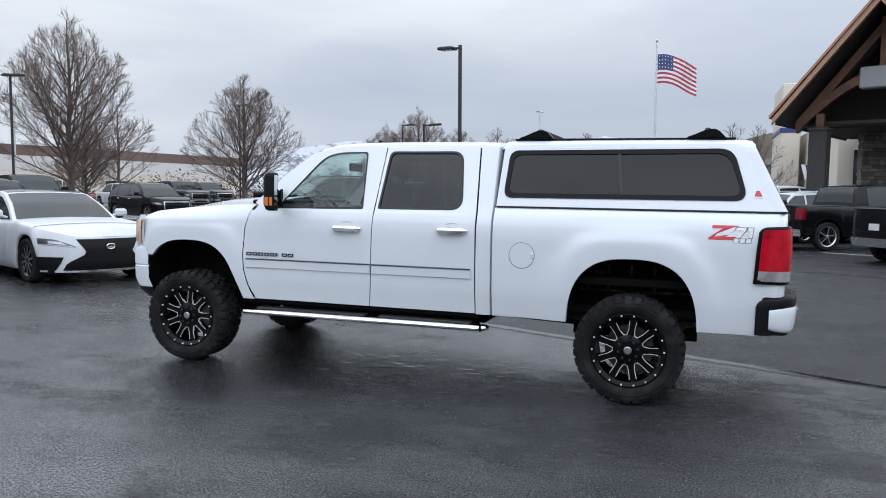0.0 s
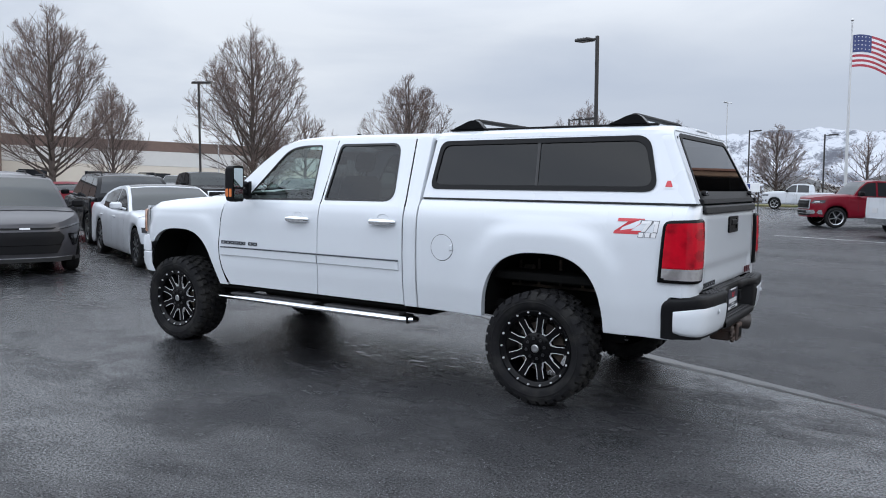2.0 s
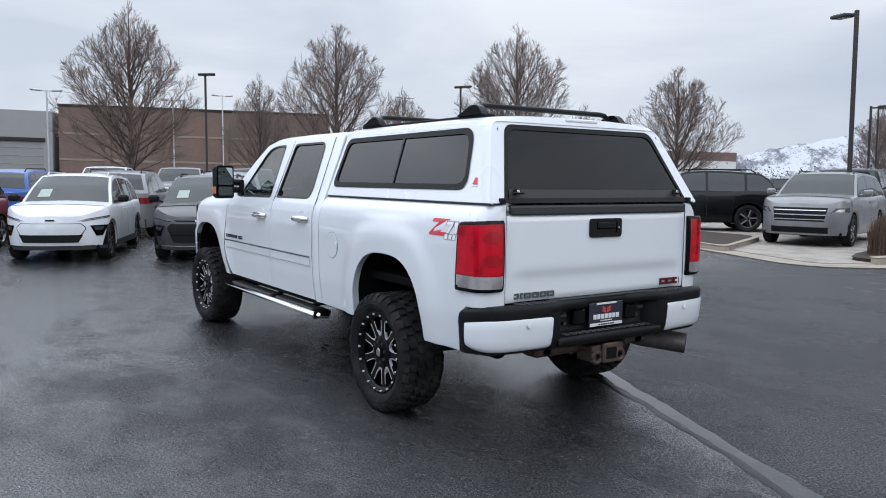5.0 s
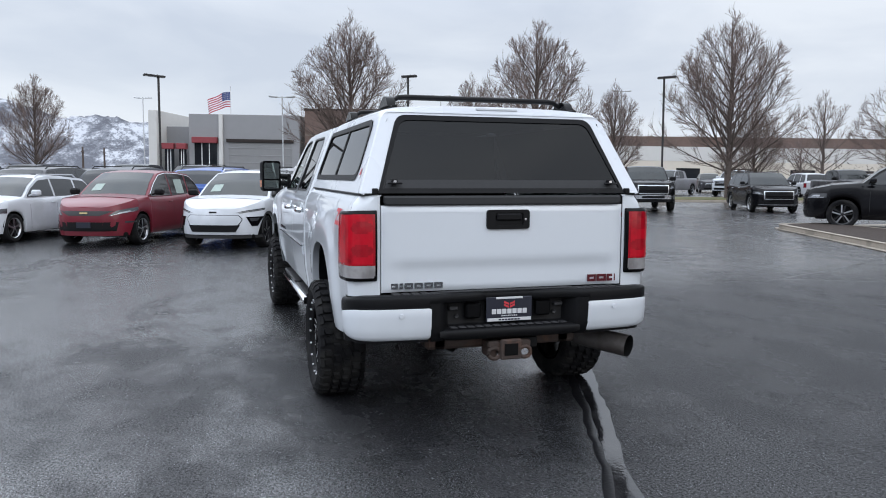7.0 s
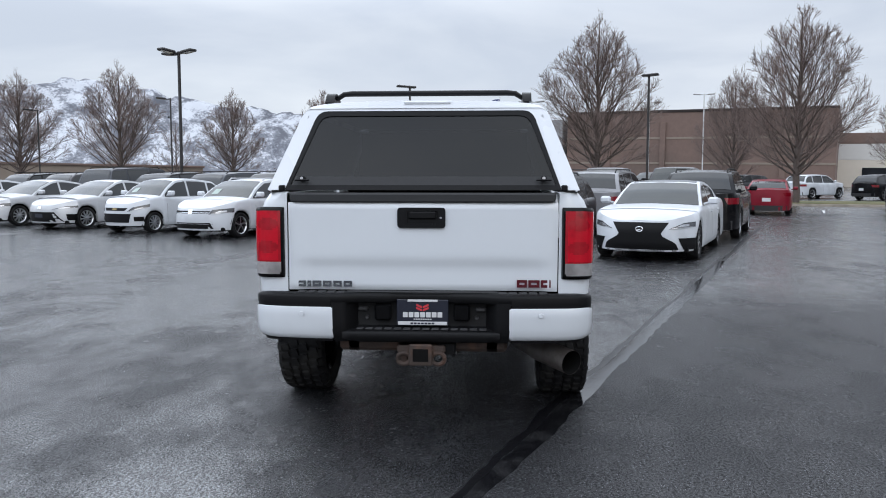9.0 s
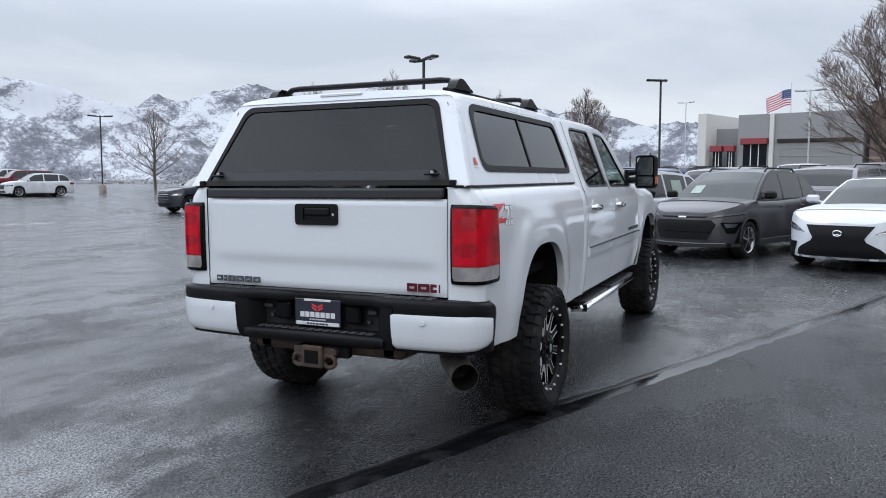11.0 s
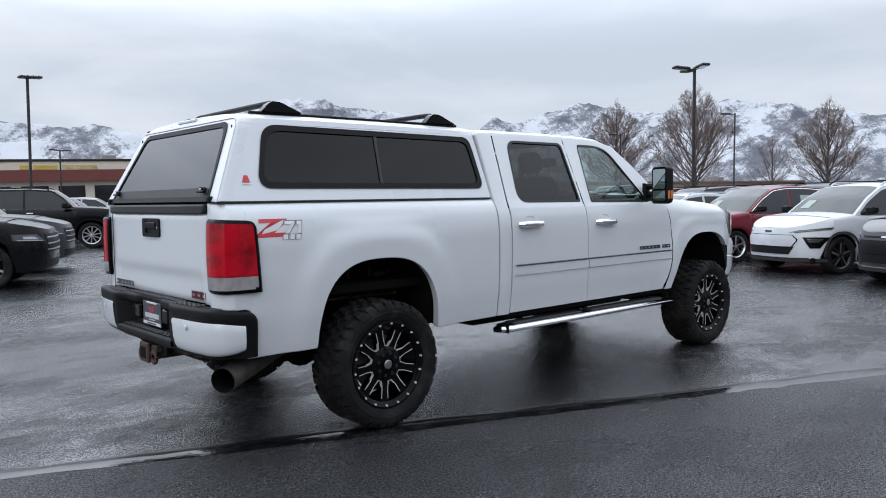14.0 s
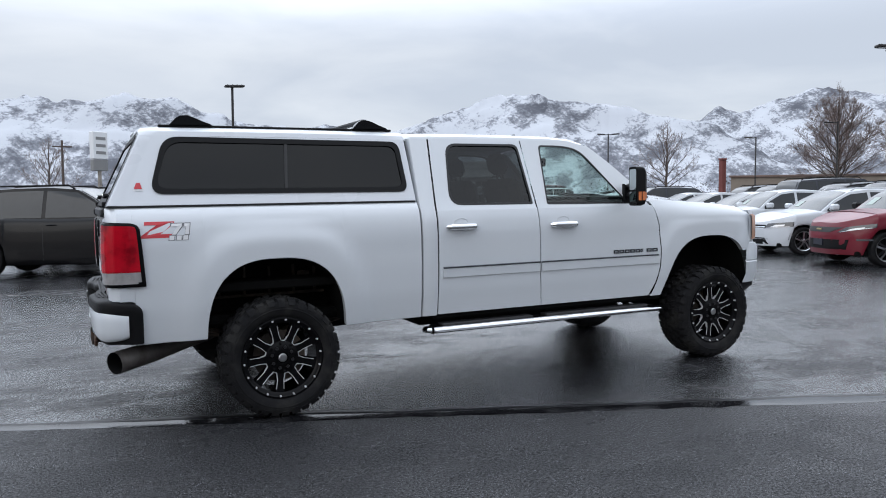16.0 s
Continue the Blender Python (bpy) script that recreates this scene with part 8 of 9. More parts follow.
        patch("lower_grille", slope(0.60, 0.54), slope(-0.60, -0.54), 0.25, 0.40, BLACK_TRIM)
        patch("chrome_bar", flat(0.60), flat(-0.60), 0.365, 0.378, CHROME, out=0.010)
        for s in (1, -1):
            headlight(s, 0.52, 0.58, 0.885, 0.61, 0.725, 0.12)
    elif face == "spark":
        patch("upper_grille", slope(0.34, 0.42), slope(-0.34, -0.42), 0.62, 0.70, BLACK_TRIM)
        patch("emblem", flat(0.075), flat(-0.075), 0.64, 0.69, GOLD, out=0.014)
        patch("lower_grille", slope(0.44, 0.50), slope(-0.44, -0.50), 0.30, 0.54, BLACK_TRIM)
        for s in (1, -1):
            headlight(s, 0.42, 0.52, 0.79, 0.60, 0.71, 0.34)
            patch("fog_lamp", flat(s * 0.56), flat(s * 0.72), 0.34, 0.46, GLOSS_BLACK)
    elif face == "saloon_wide":
        patch("grille", slope(0.70, 0.52), slope(-0.70, -0.52), 0.24, 0.52, BLACK_TRIM)
        patch("emblem", flat(0.07), flat(-0.07), 0.62, 0.69, CHROME, out=0.012)
        patch("plate", flat(0.155), flat(-0.155), 0.36, 0.46, PLATE_NAVY, out=0.016)
        for s in (1, -1):
            headlight(s, 0.44, 0.70, 0.885, 0.585, 0.68, 0.14)
            patch("air_vent", slope(s * 0.76, s * 0.74), flat(s * 0.87), 0.28, 0.46, GLOSS_BLACK)
    elif face == "saloon_mesh":
        patch("grille", slope(0.50, 0.62), slope(-0.50, -0.62), 0.40, 0.66, CLADDING)
        for i in range(5):
            z = 0.43 + 0.046 * i
            patch("grille_bar", flat(0.54), flat(-0.54), z, z + 0.014, CHROME, out=0.012, rows_n=2)
        patch("lower_grille", flat(0.60), flat(-0.60), 0.23, 0.33, BLACK_TRIM)
        for s in (1, -1):
            headlight(s, 0.54, 0.62, 0.885, 0.575, 0.69, 0.16)
    else:
        lo, hi = lerp(sz, nz, 0.45), lerp(sz, nz, 0.86)
        grille_y = hw * 0.60
        patch("grille", slope(grille_y * 0.9, grille_y), slope(-grille_y * 0.9, -grille_y), lo, hi, BLACK_TRIM)
        bars = 3 if face != "chrome_truck" else 4
        for i in range(bars):
            z = lerp(lo, hi, (i + 0.6) / bars) - 0.03
            patch("grille_bar", flat(grille_y * 0.95), flat(-grille_y * 0.95), z, z + (0.022 if face == "plain" else 0.03), BRIGHT if face == "plain" or pickup and body_paint is P_WHITE else GLOSS_BLACK, out=0.016, rows_n=2)
        patch("lower_grille", flat(hw * 0.62), flat(-hw * 0.62), lerp(sz, nz, 0.10), lerp(sz, nz, 0.28), BLACK_TRIM)
        if face == "chrome_truck" and not pickup:
            patch("bumper_strip", flat(hw * 0.80), flat(-hw * 0.80), lerp(sz, nz, 0.12), lerp(sz, nz, 0.15), BRIGHT, out=0.02)
        if face == "chrome_truck" and pickup:
            patch("bumper_bar", flat(hw * 0.93), flat(-hw * 0.93), lerp(sz, nz, 0.18), lerp(sz, nz, 0.38), BRIGHT, out=0.03)
            patch("bumper_opening", flat(hw * 0.45), flat(-hw * 0.45), lerp(sz, nz, 0.22), lerp(sz, nz, 0.34), BLACK_TRIM, out=0.04)
        if face == "chrome_truck":
            ring_z = (hi - lo) * (0.06 if pickup else 0.02)
            patch("grille_frame", flat(grille_y * 1.04), flat(-grille_y * 1.04), hi - ring_z, hi + 0.02, BRIGHT, out=0.02, rows_n=3)
            patch("grille_frame", flat(grille_y * 1.0), flat(-grille_y * 1.0), lo - 0.02, lo + ring_z, BRIGHT, out=0.02, rows_n=3)
            for s in (1, -1):
                patch("grille_frame", flat(s * grille_y * 0.97), flat(s * grille_y * 1.04), lo, hi, BRIGHT, out=0.02, cols_n=3)
        for s in (1, -1):
            headlight(s, hw * 0.64, hw * 0.74, hw * 0.955, lerp(sz, nz, 0.70), lerp(sz, nz, 0.85), 0.06)
    # tail
    tz = k["tail_z"]
    for s in (1, -1):
        if kind in ("pickup", "large_suv", "van"):
            patch("tail_light", flat(s * hw * 0.86), flat(s * hw * 0.985), lerp(sz, tz, 0.56), lerp(sz, tz, 0.92), CAR_RED, False)
        else:
            patch("tail_light", slope(s * hw * 0.74, s * hw * 0.66), flat(s * hw * 0.985), lerp(sz, tz, 0.70), lerp(sz, tz, 0.87), CAR_RED, False)
    patch("number_plate", flat(0.16), flat(-0.16), lerp(sz, tz, 0.45), lerp(sz, tz, 0.62), PLATE_WHITE, False, 0.012)
    if pickup:
        patch("rear_bumper", flat(hw * 0.95), flat(-hw * 0.95), sz + 0.02, sz + 0.22, CHROME if face == "chrome_truck" else BLACK_TRIM, False, 0.05)
        g = Geo()
        g.box(xr + 0.14, k["tail"] - 0.06, -hw * 0.80, hw * 0.80, k["tail_z"] - 0.02, k["tail_z"] + 0.012, 0.01)
        part("bed_cover", g, CLADDING, t, "black bed cover")
    else:
        patch("lower_bumper", flat(hw * 0.86), flat(-hw * 0.86), sz + 0.02, lerp(sz, tz, 0.26), CLADDING, False)

    # sills, arches, underside
    g = Geo()
    g.box(xr + 0.25, xf - 0.30, -hw * 0.86, hw * 0.86, sz + 0.0, sz + 0.10, 0.02)
    for c in (-wb / 2, wb / 2):
        for s in (1, -1):
            pts = [(c - r * 1.14 * math.cos(math.pi * i / 14)) for i in range(15)]
            g.sheet([[(x, s * y, superz(x, c, r * 1.15, r * 0.85, r * 1.25, 2.4)) for x in pts] for y in (hw * 0.965, hw * 0.60)])
            g.sheet([[(x, s * hw * 0.60, z) for x in (c - r * 1.2, c + r * 1.2)] for z in (sz, r * 2.1)])
    part("underbody", g, UNDER, t)
    if clad:
        for s in (1, -1):
            g = Geo()
            for c in (-wb / 2, wb / 2):
                rows = []
                for q in (1.125, 1.26):
                    rows.append([(c - r * q * math.cos(math.pi * i / 16), s * (hw * 1.0 + (0.004 if q < 1.2 else 0.0)), max(sz + 0.03, superz(c - r * q * math.cos(math.pi * i / 16), c, r * q + 1e-4, r * 0.9, r * (1.14 * q / 1.125) - r * 0.9 + r))) for i in range(17)])
                g.sheet(rows)
            g.box(-wb / 2 + r * 1.15, wb / 2 - r * 1.15, min(s * hw * 0.93, s * (hw + 0.006)), max(s * hw * 0.93, s * (hw + 0.006)), sz + 0.01, sz + 0.13, 0.01)
            part("cladding", g, CLADDING, t)
    if rails:
        for s in (1, -1):
            g = Geo()
            y = hw * 0.64
            g.tube([(k["a"] - 0.10, s * y, H - 0.045), (k["a"] - 0.22, s * y, H + 0.025), (k["c"] + 0.25, s * y, H + 0.015), (k["c"] + 0.10, s * y, H - 0.075)], 0.018, 6)
            part("roof_rail", g, BLACK_TRIM if body_paint is not P_WHITE else STEEL, t)
    for x in (wb / 2, -wb / 2):
        for s in (1, -1):
            m = Matrix.Translation((x, s * (hw - 0.125), r)) @ Matrix.Rotation(0 if s > 0 else math.pi, 4, "Z") @ Matrix.Rotation(x + s, 4, "Y")
            car_wheel(r, 0.22, wheels, t, m)
    return t


GOLD = material("gold_emblem", (0.30, 0.24, 0.12), 0.3, 0.8)


def by_wheel(kind, contact, heading, fore=1, left=1, up=0.0):
    """The pose of a car that has a given wheel standing at a place."""
    k = KINDS[kind]
    r = Matrix.Rotation(radians(heading), 4, "Z")
    p = Vector((*contact, 0)) - r @ Vector((fore * k["wb"] / 2, left * (k["W"] / 2 - 0.03), 0))
    return Matrix.Translation((p.x, p.y, ground_z(p.x, p.y) + up)) @ r


def spot(x, y, heading, up=0.0):
    return Matrix.Translation((x, y, ground_z(x, y) + up)) @ Matrix.Rotation(radians(heading), 4, "Z")


ROW = 157.8
build_car("limousine", P_WHITE, "pearl white saloon with a dark hourglass grille", by_wheel("limousine", (9.02, -4.29), ROW), "lexus", "dark_ten", dark_roof=True)
build_car("crossover", P_GREY, "grey electric hatchback parked in a row of cars", by_wheel("crossover", (10.2, -1.75), ROW), "bolt", "silver_five", clad=True, rails=True)
build_car("crossover", P_WHITE, "white electric hatchback with black wheels", by_wheel("crossover", (11.32, 0.60), ROW), "bolt", "dark_five", clad=True, rails=True)
build_car("crossover", P_RED, "dark red electric hatchback parked in the row", by_wheel("crossover", (12.5, 3.18), ROW), "redbolt", "silver_five")
build_car("estate", P_WHITE, "white estate car parked in the row", by_wheel("estate", (13.65, 5.95), ROW), "golf", "silver_five", rails=True)
build_car("small_hatch", P_WHITE, "small white hatchback parked in the row", by_wheel("small_hatch", (15.1, 8.85), ROW), "spark", "silver_ten")
build_car("saloon", P_SILVER, "silver-white saloon with a wide dark grille", by_wheel("saloon", (16.6, 11.6), ROW), "saloon_wide", "silver_ten")
build_car("saloon", P_SILVER, "silver-white saloon with a barred mesh grille", by_wheel("saloon", (17.9, 14.5), ROW), "saloon_mesh", "silver_ten")
build_car("saloon", P_WHITE, "white saloon near the end of the row", by_wheel("saloon", (19.7, 17.7), ROW), "saloon_wide", "silver_five")
build_car("suv", P_NAVY, "dark navy suv at the end of the row", by_wheel("suv", (21.7, 21.8), ROW), "plain", "dark_five", rails=True)

# second row, tail to tail with the first
head = Vector((math.cos(radians(ROW)), math.sin(radians(ROW)), 0))
side_step = Vector((1.23, 2.52, 0))
start = Vector((15.9, -6.35, 0))
SECOND = [("suv", P_BLACK), ("suv", P_MID), ("suv", P_MID), ("suv", P_BLUE), ("suv", P_NAVY), ("suv", P_GREY), ("suv", P_NAVY), ("suv", P_BLACK), ("large_suv", P_NAVY), ("suv", P_GREY), ("suv", P_BLACK)]
for i, (kind, colour) in enumerate(SECOND):
    p = start + side_step * i * 1.02
    what = {P_BLACK: "black", P_MID: "mid-grey", P_BLUE: "blue", P_NAVY: "dark navy", P_GREY: "dark grey"}[colour]
    build_car(kind, colour, what + " suv parked tail towards the first row", spot(p.x, p.y, ROW - 180), "plain", "dark_five" if i % 2 else "silver_five", rails=True)
# third row, nose towards the first, and a fourth behind it
THIRD = [("pickup", P_GREY), ("pickup", P_MID), ("pickup", P_WHITE), ("suv", P_BLACK), ("large_suv", P_BLACK), ("pickup", P_NAVY), ("suv", P_GREY), ("large_suv", P_NAVY), ("suv", P_BLACK), ("suv", P_GREY), ("suv", P_NAVY), ("suv", P_WHITE)]
NAMES = {P_BLACK: "black", P_MID: "mid-grey", P_BLUE: "blue", P_NAVY: "dark navy", P_GREY: "dark grey", P_WHITE: "white", P_RED2: "red", P_RED: "dark red", P_SILVER: "silver"}
for i, (kind, colour) in enumerate(THIRD):
    p = start - head * 11.5 + side_step * (i + 0.9) * 1.06
    build_car(kind, colour, NAMES[colour] + (" pickup" if kind == "pickup" else " suv") + " in a back row of the car park", spot(p.x, p.y, ROW), "chrome_truck" if kind == "pickup" else "plain", "silver_five", rails=kind != "pickup")

# to the east, by the grass strip
build_car("saloon", P_RED2, "bright red saloon parked by the grass strip", by_wheel("saloon", (27.45, -11.1), -22.2, -1, 1), "plain", "silver_five")
build_car("pickup", P_BLACK, "dark heavy pickup truck with a broad chrome nose", by_wheel("pickup", (24.3, -15.6), ROW, 1, -1), "chrome_truck", "silver_five")
build_car("suv", P_BLACK, "black suv with a chrome grille surround by the grass", by_wheel("suv", (22.4, -20.5), ROW, 1, -1), "chrome_truck", "silver_five", rails=True)
for x, y, h, kind, colour in ((52, -24, -60, "suv", P_WHITE), (48, -27, -60, "suv", P_BLACK), (56, -20, 120, "suv", P_GREY), (60, -14, 120, "pickup", P_BLACK), (47.5, -33, 120, "pickup", P_MID), (44.5, -37, 120, "pickup", P_WHITE), (42, -41, -20, "van", P_SILVER), (50, -45, 150, "saloon", P_RED), (55, -42, 150, "suv", P_GREY), (40, -45.5, 120, "suv", P_MID), (62, -8, 160, "suv", P_BLACK), (66, -2, 160, "suv", P_BLACK)):
    build_car(kind, colour, NAMES[colour] + {"pickup": " pickup", "van": " minivan", "saloon": " saloon"}.get(kind, " suv") + " in the far car park beyond the grass", spot(x, y, h), "plain", "silver_five")
# far left at the start
for x, y, h, kind, colour in ((33, -36, 160, "pickup", P_GREY), (29, -44, 170, "pickup", P_BLACK), (36, -43, 160, "pickup", P_NAVY), (24, -44, 170, "large_suv", P_BLACK)):
    build_car(kind, colour, NAMES[colour] + (" pickup" if kind == "pickup" else " suv") + " parked beyond the drive", spot(x, y, h), "chrome_truck" if kind == "pickup" else "plain", "silver_five")

# by the island and the showroom
build_car("suv", P_MID, "mid-grey suv with a barred chrome grille on the forecourt", by_wheel("suv", (5.65, -15.7), 106, up=0.034) @ Matrix.Scale(1.09, 4), "plain", "dark_five", rails=True)
build_car("large_suv", P_BLACK, "black off-road suv behind the grey one", spot(10.0, -24.3, -70, up=0.034) @ Matrix.Scale(1.10, 4), "plain", "dark_five")
build_car("pickup", P_WHITE, "white pickup on the forecourt", spot(12.5, -28.0, 105), "chrome_truck", "silver_five")
build_car("suv", P_BLACK, "black suv side on beyond the planted island", by_wheel("suv", (12.4, -16.0), 47, 1, 1, up=0.034) @ Matrix.Scale(1.14, 4), "dark", "dark_five", rails=True)
build_car("pickup", P_BLACK, "black pickup with a tailgate towards the drive", by_wheel("pickup", (-3.9, -17.7), -150, -1, -1), "chrome_truck", "silver_five")
build_car("pickup", P_BLACK, "black pickup parked by the porch", by_wheel("pickup", (-4.75, -14.7), -150, -1, 1), "chrome_truck", "dark_five")
build_car("suv", P_WHITE, "white suv parked by the porch", by_wheel("suv", (-3.7, -21.3), -150, -1, -1), "plain", "silver_five", rails=True)
build_car("pickup", P_WHITE, "white pickup parked by the porch", by_wheel("pickup", (-2.02, -23.24), -150, -1, -1), "chrome_truck", "silver_five")
build_car("pickup", P_RED2, "red pickup with a chrome grille", spot(0.0, -30.7, 28), "chrome_truck", "silver_five")
build_car("saloon", P_SILVER, "silver saloon beside the red pickup", spot(-5.0, -30.0, 28), "plain", "silver_five")
build_car("pickup", P_WHITE, "white crew cab pickup across the road", spot(25.2, -69.7, 175), "chrome_truck", "silver_five")
build_car("pickup", P_WHITE, "white crew cab pickup side on by the drive", spot(6.8, -59.5, 6), "chrome_truck", "silver_five")
build_car("pickup", P_WHITE, "white lifted pickup across the road", spot(19.9, -67.3, 15), "chrome_truck", "dark_five")
build_car("pickup", P_GREY, "dark grey pickup farther down the road", spot(36.0, -62.0, 10), "chrome_truck", "dark_five")

# north-west corner
build_car("suv", P_BLACK, "black suv with black wheels at the near edge of the lot", by_wheel("suv", (-0.2, 10.15), -22.2, 1, -1) @ Matrix.Scale(1.05, 4), "plain", "dark_five", rails=True)
build_car("suv", P_GREY, "dark grey suv beside the black one", by_wheel("suv", (0.95, 13.25), -22.2, 1, -1) @ Matrix.Scale(1.05, 4), "plain", "silver_five", rails=True)
build_car("large_suv", P_BLACK, "long black suv with bright wheels side on", by_wheel("large_suv", (5.06, 21.85), -22.2, 1, -1) @ Matrix.Scale(1.03, 4), "chrome_truck", "silver_ten", rails=True)
for k, (kind, colour) in enumerate((("suv", P_WHITE), ("saloon", P_MID), ("suv", P_SILVER))):
    build_car(kind, colour, NAMES[colour] + (" saloon" if kind == "saloon" else " suv") + " in the row beyond the long black one", by_wheel(kind, (6.5 + 1.35 * k, 25.0 + 2.9 * k), -22.2, 1, -1), "plain", "silver_five")
# the first row goes on towards the white building
for k, (kind, colour) in enumerate((("suv", P_WHITE), ("saloon", P_RED), ("large_suv", P_RED), ("saloon", P_WHITE), ("pickup", P_WHITE), ("suv", P_WHITE), ("pickup", P_BLACK), ("pickup", P_GREY), ("suv", P_MID))):
    x, y = 33.4 + 1.2 * k, 48.6 + 2.56 * k
    build_car(kind, colour, NAMES[colour] + {"pickup": " pickup", "saloon": " saloon"}.get(kind, " suv") + " in the row before the white building", by_wheel(kind, (x, y), ROW), "chrome_truck" if kind == "pickup" else "plain", "silver_five")
for x, y, kind, colour in ((23.0, 65.7, "suv", P_GREY), (25.9, 65.3, "suv", P_WHITE), (28.9, 64.7, "suv", P_MID), (32.3, 63.8, "suv", P_WHITE), (35.2, 62.7, "suv", P_GREY), (38.0, 60.9, "pickup", P_MID)):
    build_car(kind, colour, NAMES[colour] + (" pickup" if kind == "pickup" else " suv") + " facing the lot by the white building", spot(x, y, 245), "plain", "silver_five")


# ---------------------------------------------------------------- buildings round the lot
BRICK_BROWN = material("brown_block_wall", (0.150, 0.102, 0.085), 0.85, grain=0.2, grain_scale=1.5, second=(0.125, 0.090, 0.076), second_scale=0.15, island_value=0.06)
BAND_TAN = material("tan_block_wall", (0.20, 0.165, 0.135), 0.85, grain=0.15, grain_scale=1.5)
GREY_PANEL = material("grey_metal_panel", (0.23, 0.23, 0.235), 0.5, grain=0.08, grain_scale=0.6)
PALE_PANEL = material("pale_stucco", (0.52, 0.51, 0.49), 0.8, grain=0.08, grain_scale=0.8)
CREAM = material("cream_stucco", (0.55, 0.50, 0.43), 0.8, grain=0.08, grain_scale=0.8)
SHUTTER = material("grey_shutter", (0.20, 0.20, 0.20), 0.6, grain=0.1, grain_scale=1.0)
AWNING_RED = material("red_awning", (0.21, 0.035, 0.042), 0.6, grain=0.1, grain_scale=2)
ROOF_RED = material("red_brown_roof", (0.13, 0.035, 0.030), 0.7, grain=0.2, grain_scale=1.5)
SIGN_YELLOW = material("yellow_sign", (0.55, 0.40, 0.03), 0.5)
DARK_WINDOW = material("dark_window", (0.012, 0.014, 0.017), 0.05, grain=0.3, grain_scale=0.4)
TIMBER = material("stained_timber", (0.10, 0.045, 0.024), 0.6, grain=0.35, grain_scale=9, second=(0.06, 0.027, 0.015), second_scale=2.5)
COPPER = material("copper_roof", (0.34, 0.17, 0.12), 0.45, 0.25, grain=0.15, grain_scale=4)
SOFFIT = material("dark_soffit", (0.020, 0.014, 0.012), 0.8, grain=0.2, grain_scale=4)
STONE = material("stacked_stone", (0.155, 0.140, 0.125), 0.9, grain=0.35, grain_scale=8, island_value=0.35, bump=0.5, bump_scale=18)
DARK_STONE = material("dark_stone_pier", (0.035, 0.032, 0.032), 0.85, grain=0.3, grain_scale=6, bump=0.4, bump_scale=14)
BLUE_SIGN = material("blue_sign", (0.03, 0.045, 0.16), 0.4)
SIGN_WHITE = material("sign_white", (0.68, 0.69, 0.70), 0.4)


def facade(a, b, depth):
    """A frame with x along the wall from a to b, y into the building, z up."""
    d = (Vector((*b, 0)) - Vector((*a, 0))).normalized()
    m = Matrix(((d.x, -d.y, 0, a[0]), (d.y, d.x, 0, a[1]), (0, 0, 1, ground_z(*a)), (0, 0, 0, 1)))
    return m @ LEAN, (Vector((*b, 0)) - Vector((*a, 0))).length


def big_box_store():
    m, w = facade((113.6, -12.0), (98.5, -45.6), 40)
    t = thing("store_building", "large brown block-walled store with tan bands", "building", at=m)
    g = Geo()
    g.box(0, w, 0.0, 60, -1, 11.0, 0.05)
    wall = part("wall", g, BRICK_BROWN, t)
    for z in (3.6, 7.2):
        g = Geo()
        g.box(-0.05, w + 0.05, -0.06, 60.05, z, z + 0.28, 0.02)
        part("wall_band", g, BAND_TAN, wall, "tan block band")
    g = Geo()
    g.box(-0.1, w + 0.1, -0.12, 60.1, 11.0, 11.35, 0.03)
    part("parapet", g, SOFFIT, t)
    for x in (6.0, 14.0, 22.0, 30.0):
        g = Geo()
        g.box(x, x + 0.8, -0.3, 0.0, -1, 9.6, 0.03)
        part("pilaster", g, BRICK_BROWN, wall)
    g = Geo()
    g.box(15.0, 20.0, 20, 26, 11.3, 12.6, 0.05)
    part("roof_plant", g, GREY_PANEL, t, "grey rooftop plant housing")
    # the lower wing beyond
    m, w = facade((124.0, -46.0), (88.0, -128.0), 30)
    t = thing("store_wing", "long low store wing in brown and pale bands", "building", at=m)
    for z0, z1, mat, out, nm in ((-1, 4.4, CREAM, 0.0, "wall"), (4.4, 6.9, PALE_PANEL, 0.03, "upper_wall"), (6.9, 8.6, BRICK_BROWN, 0.06, "fascia")):
        g = Geo()
        g.box(0, w, -out, 30, z0, z1, 0.03)
        part(nm, g, mat, t)
    for k in range(9):
        g = Geo()
        g.box(4 + 9.5 * k, 8 + 9.5 * k, -0.08, 0.1, 0.2, 3.2, 0.02)
        part("window", g, DARK_WINDOW, t, "dark shop window")


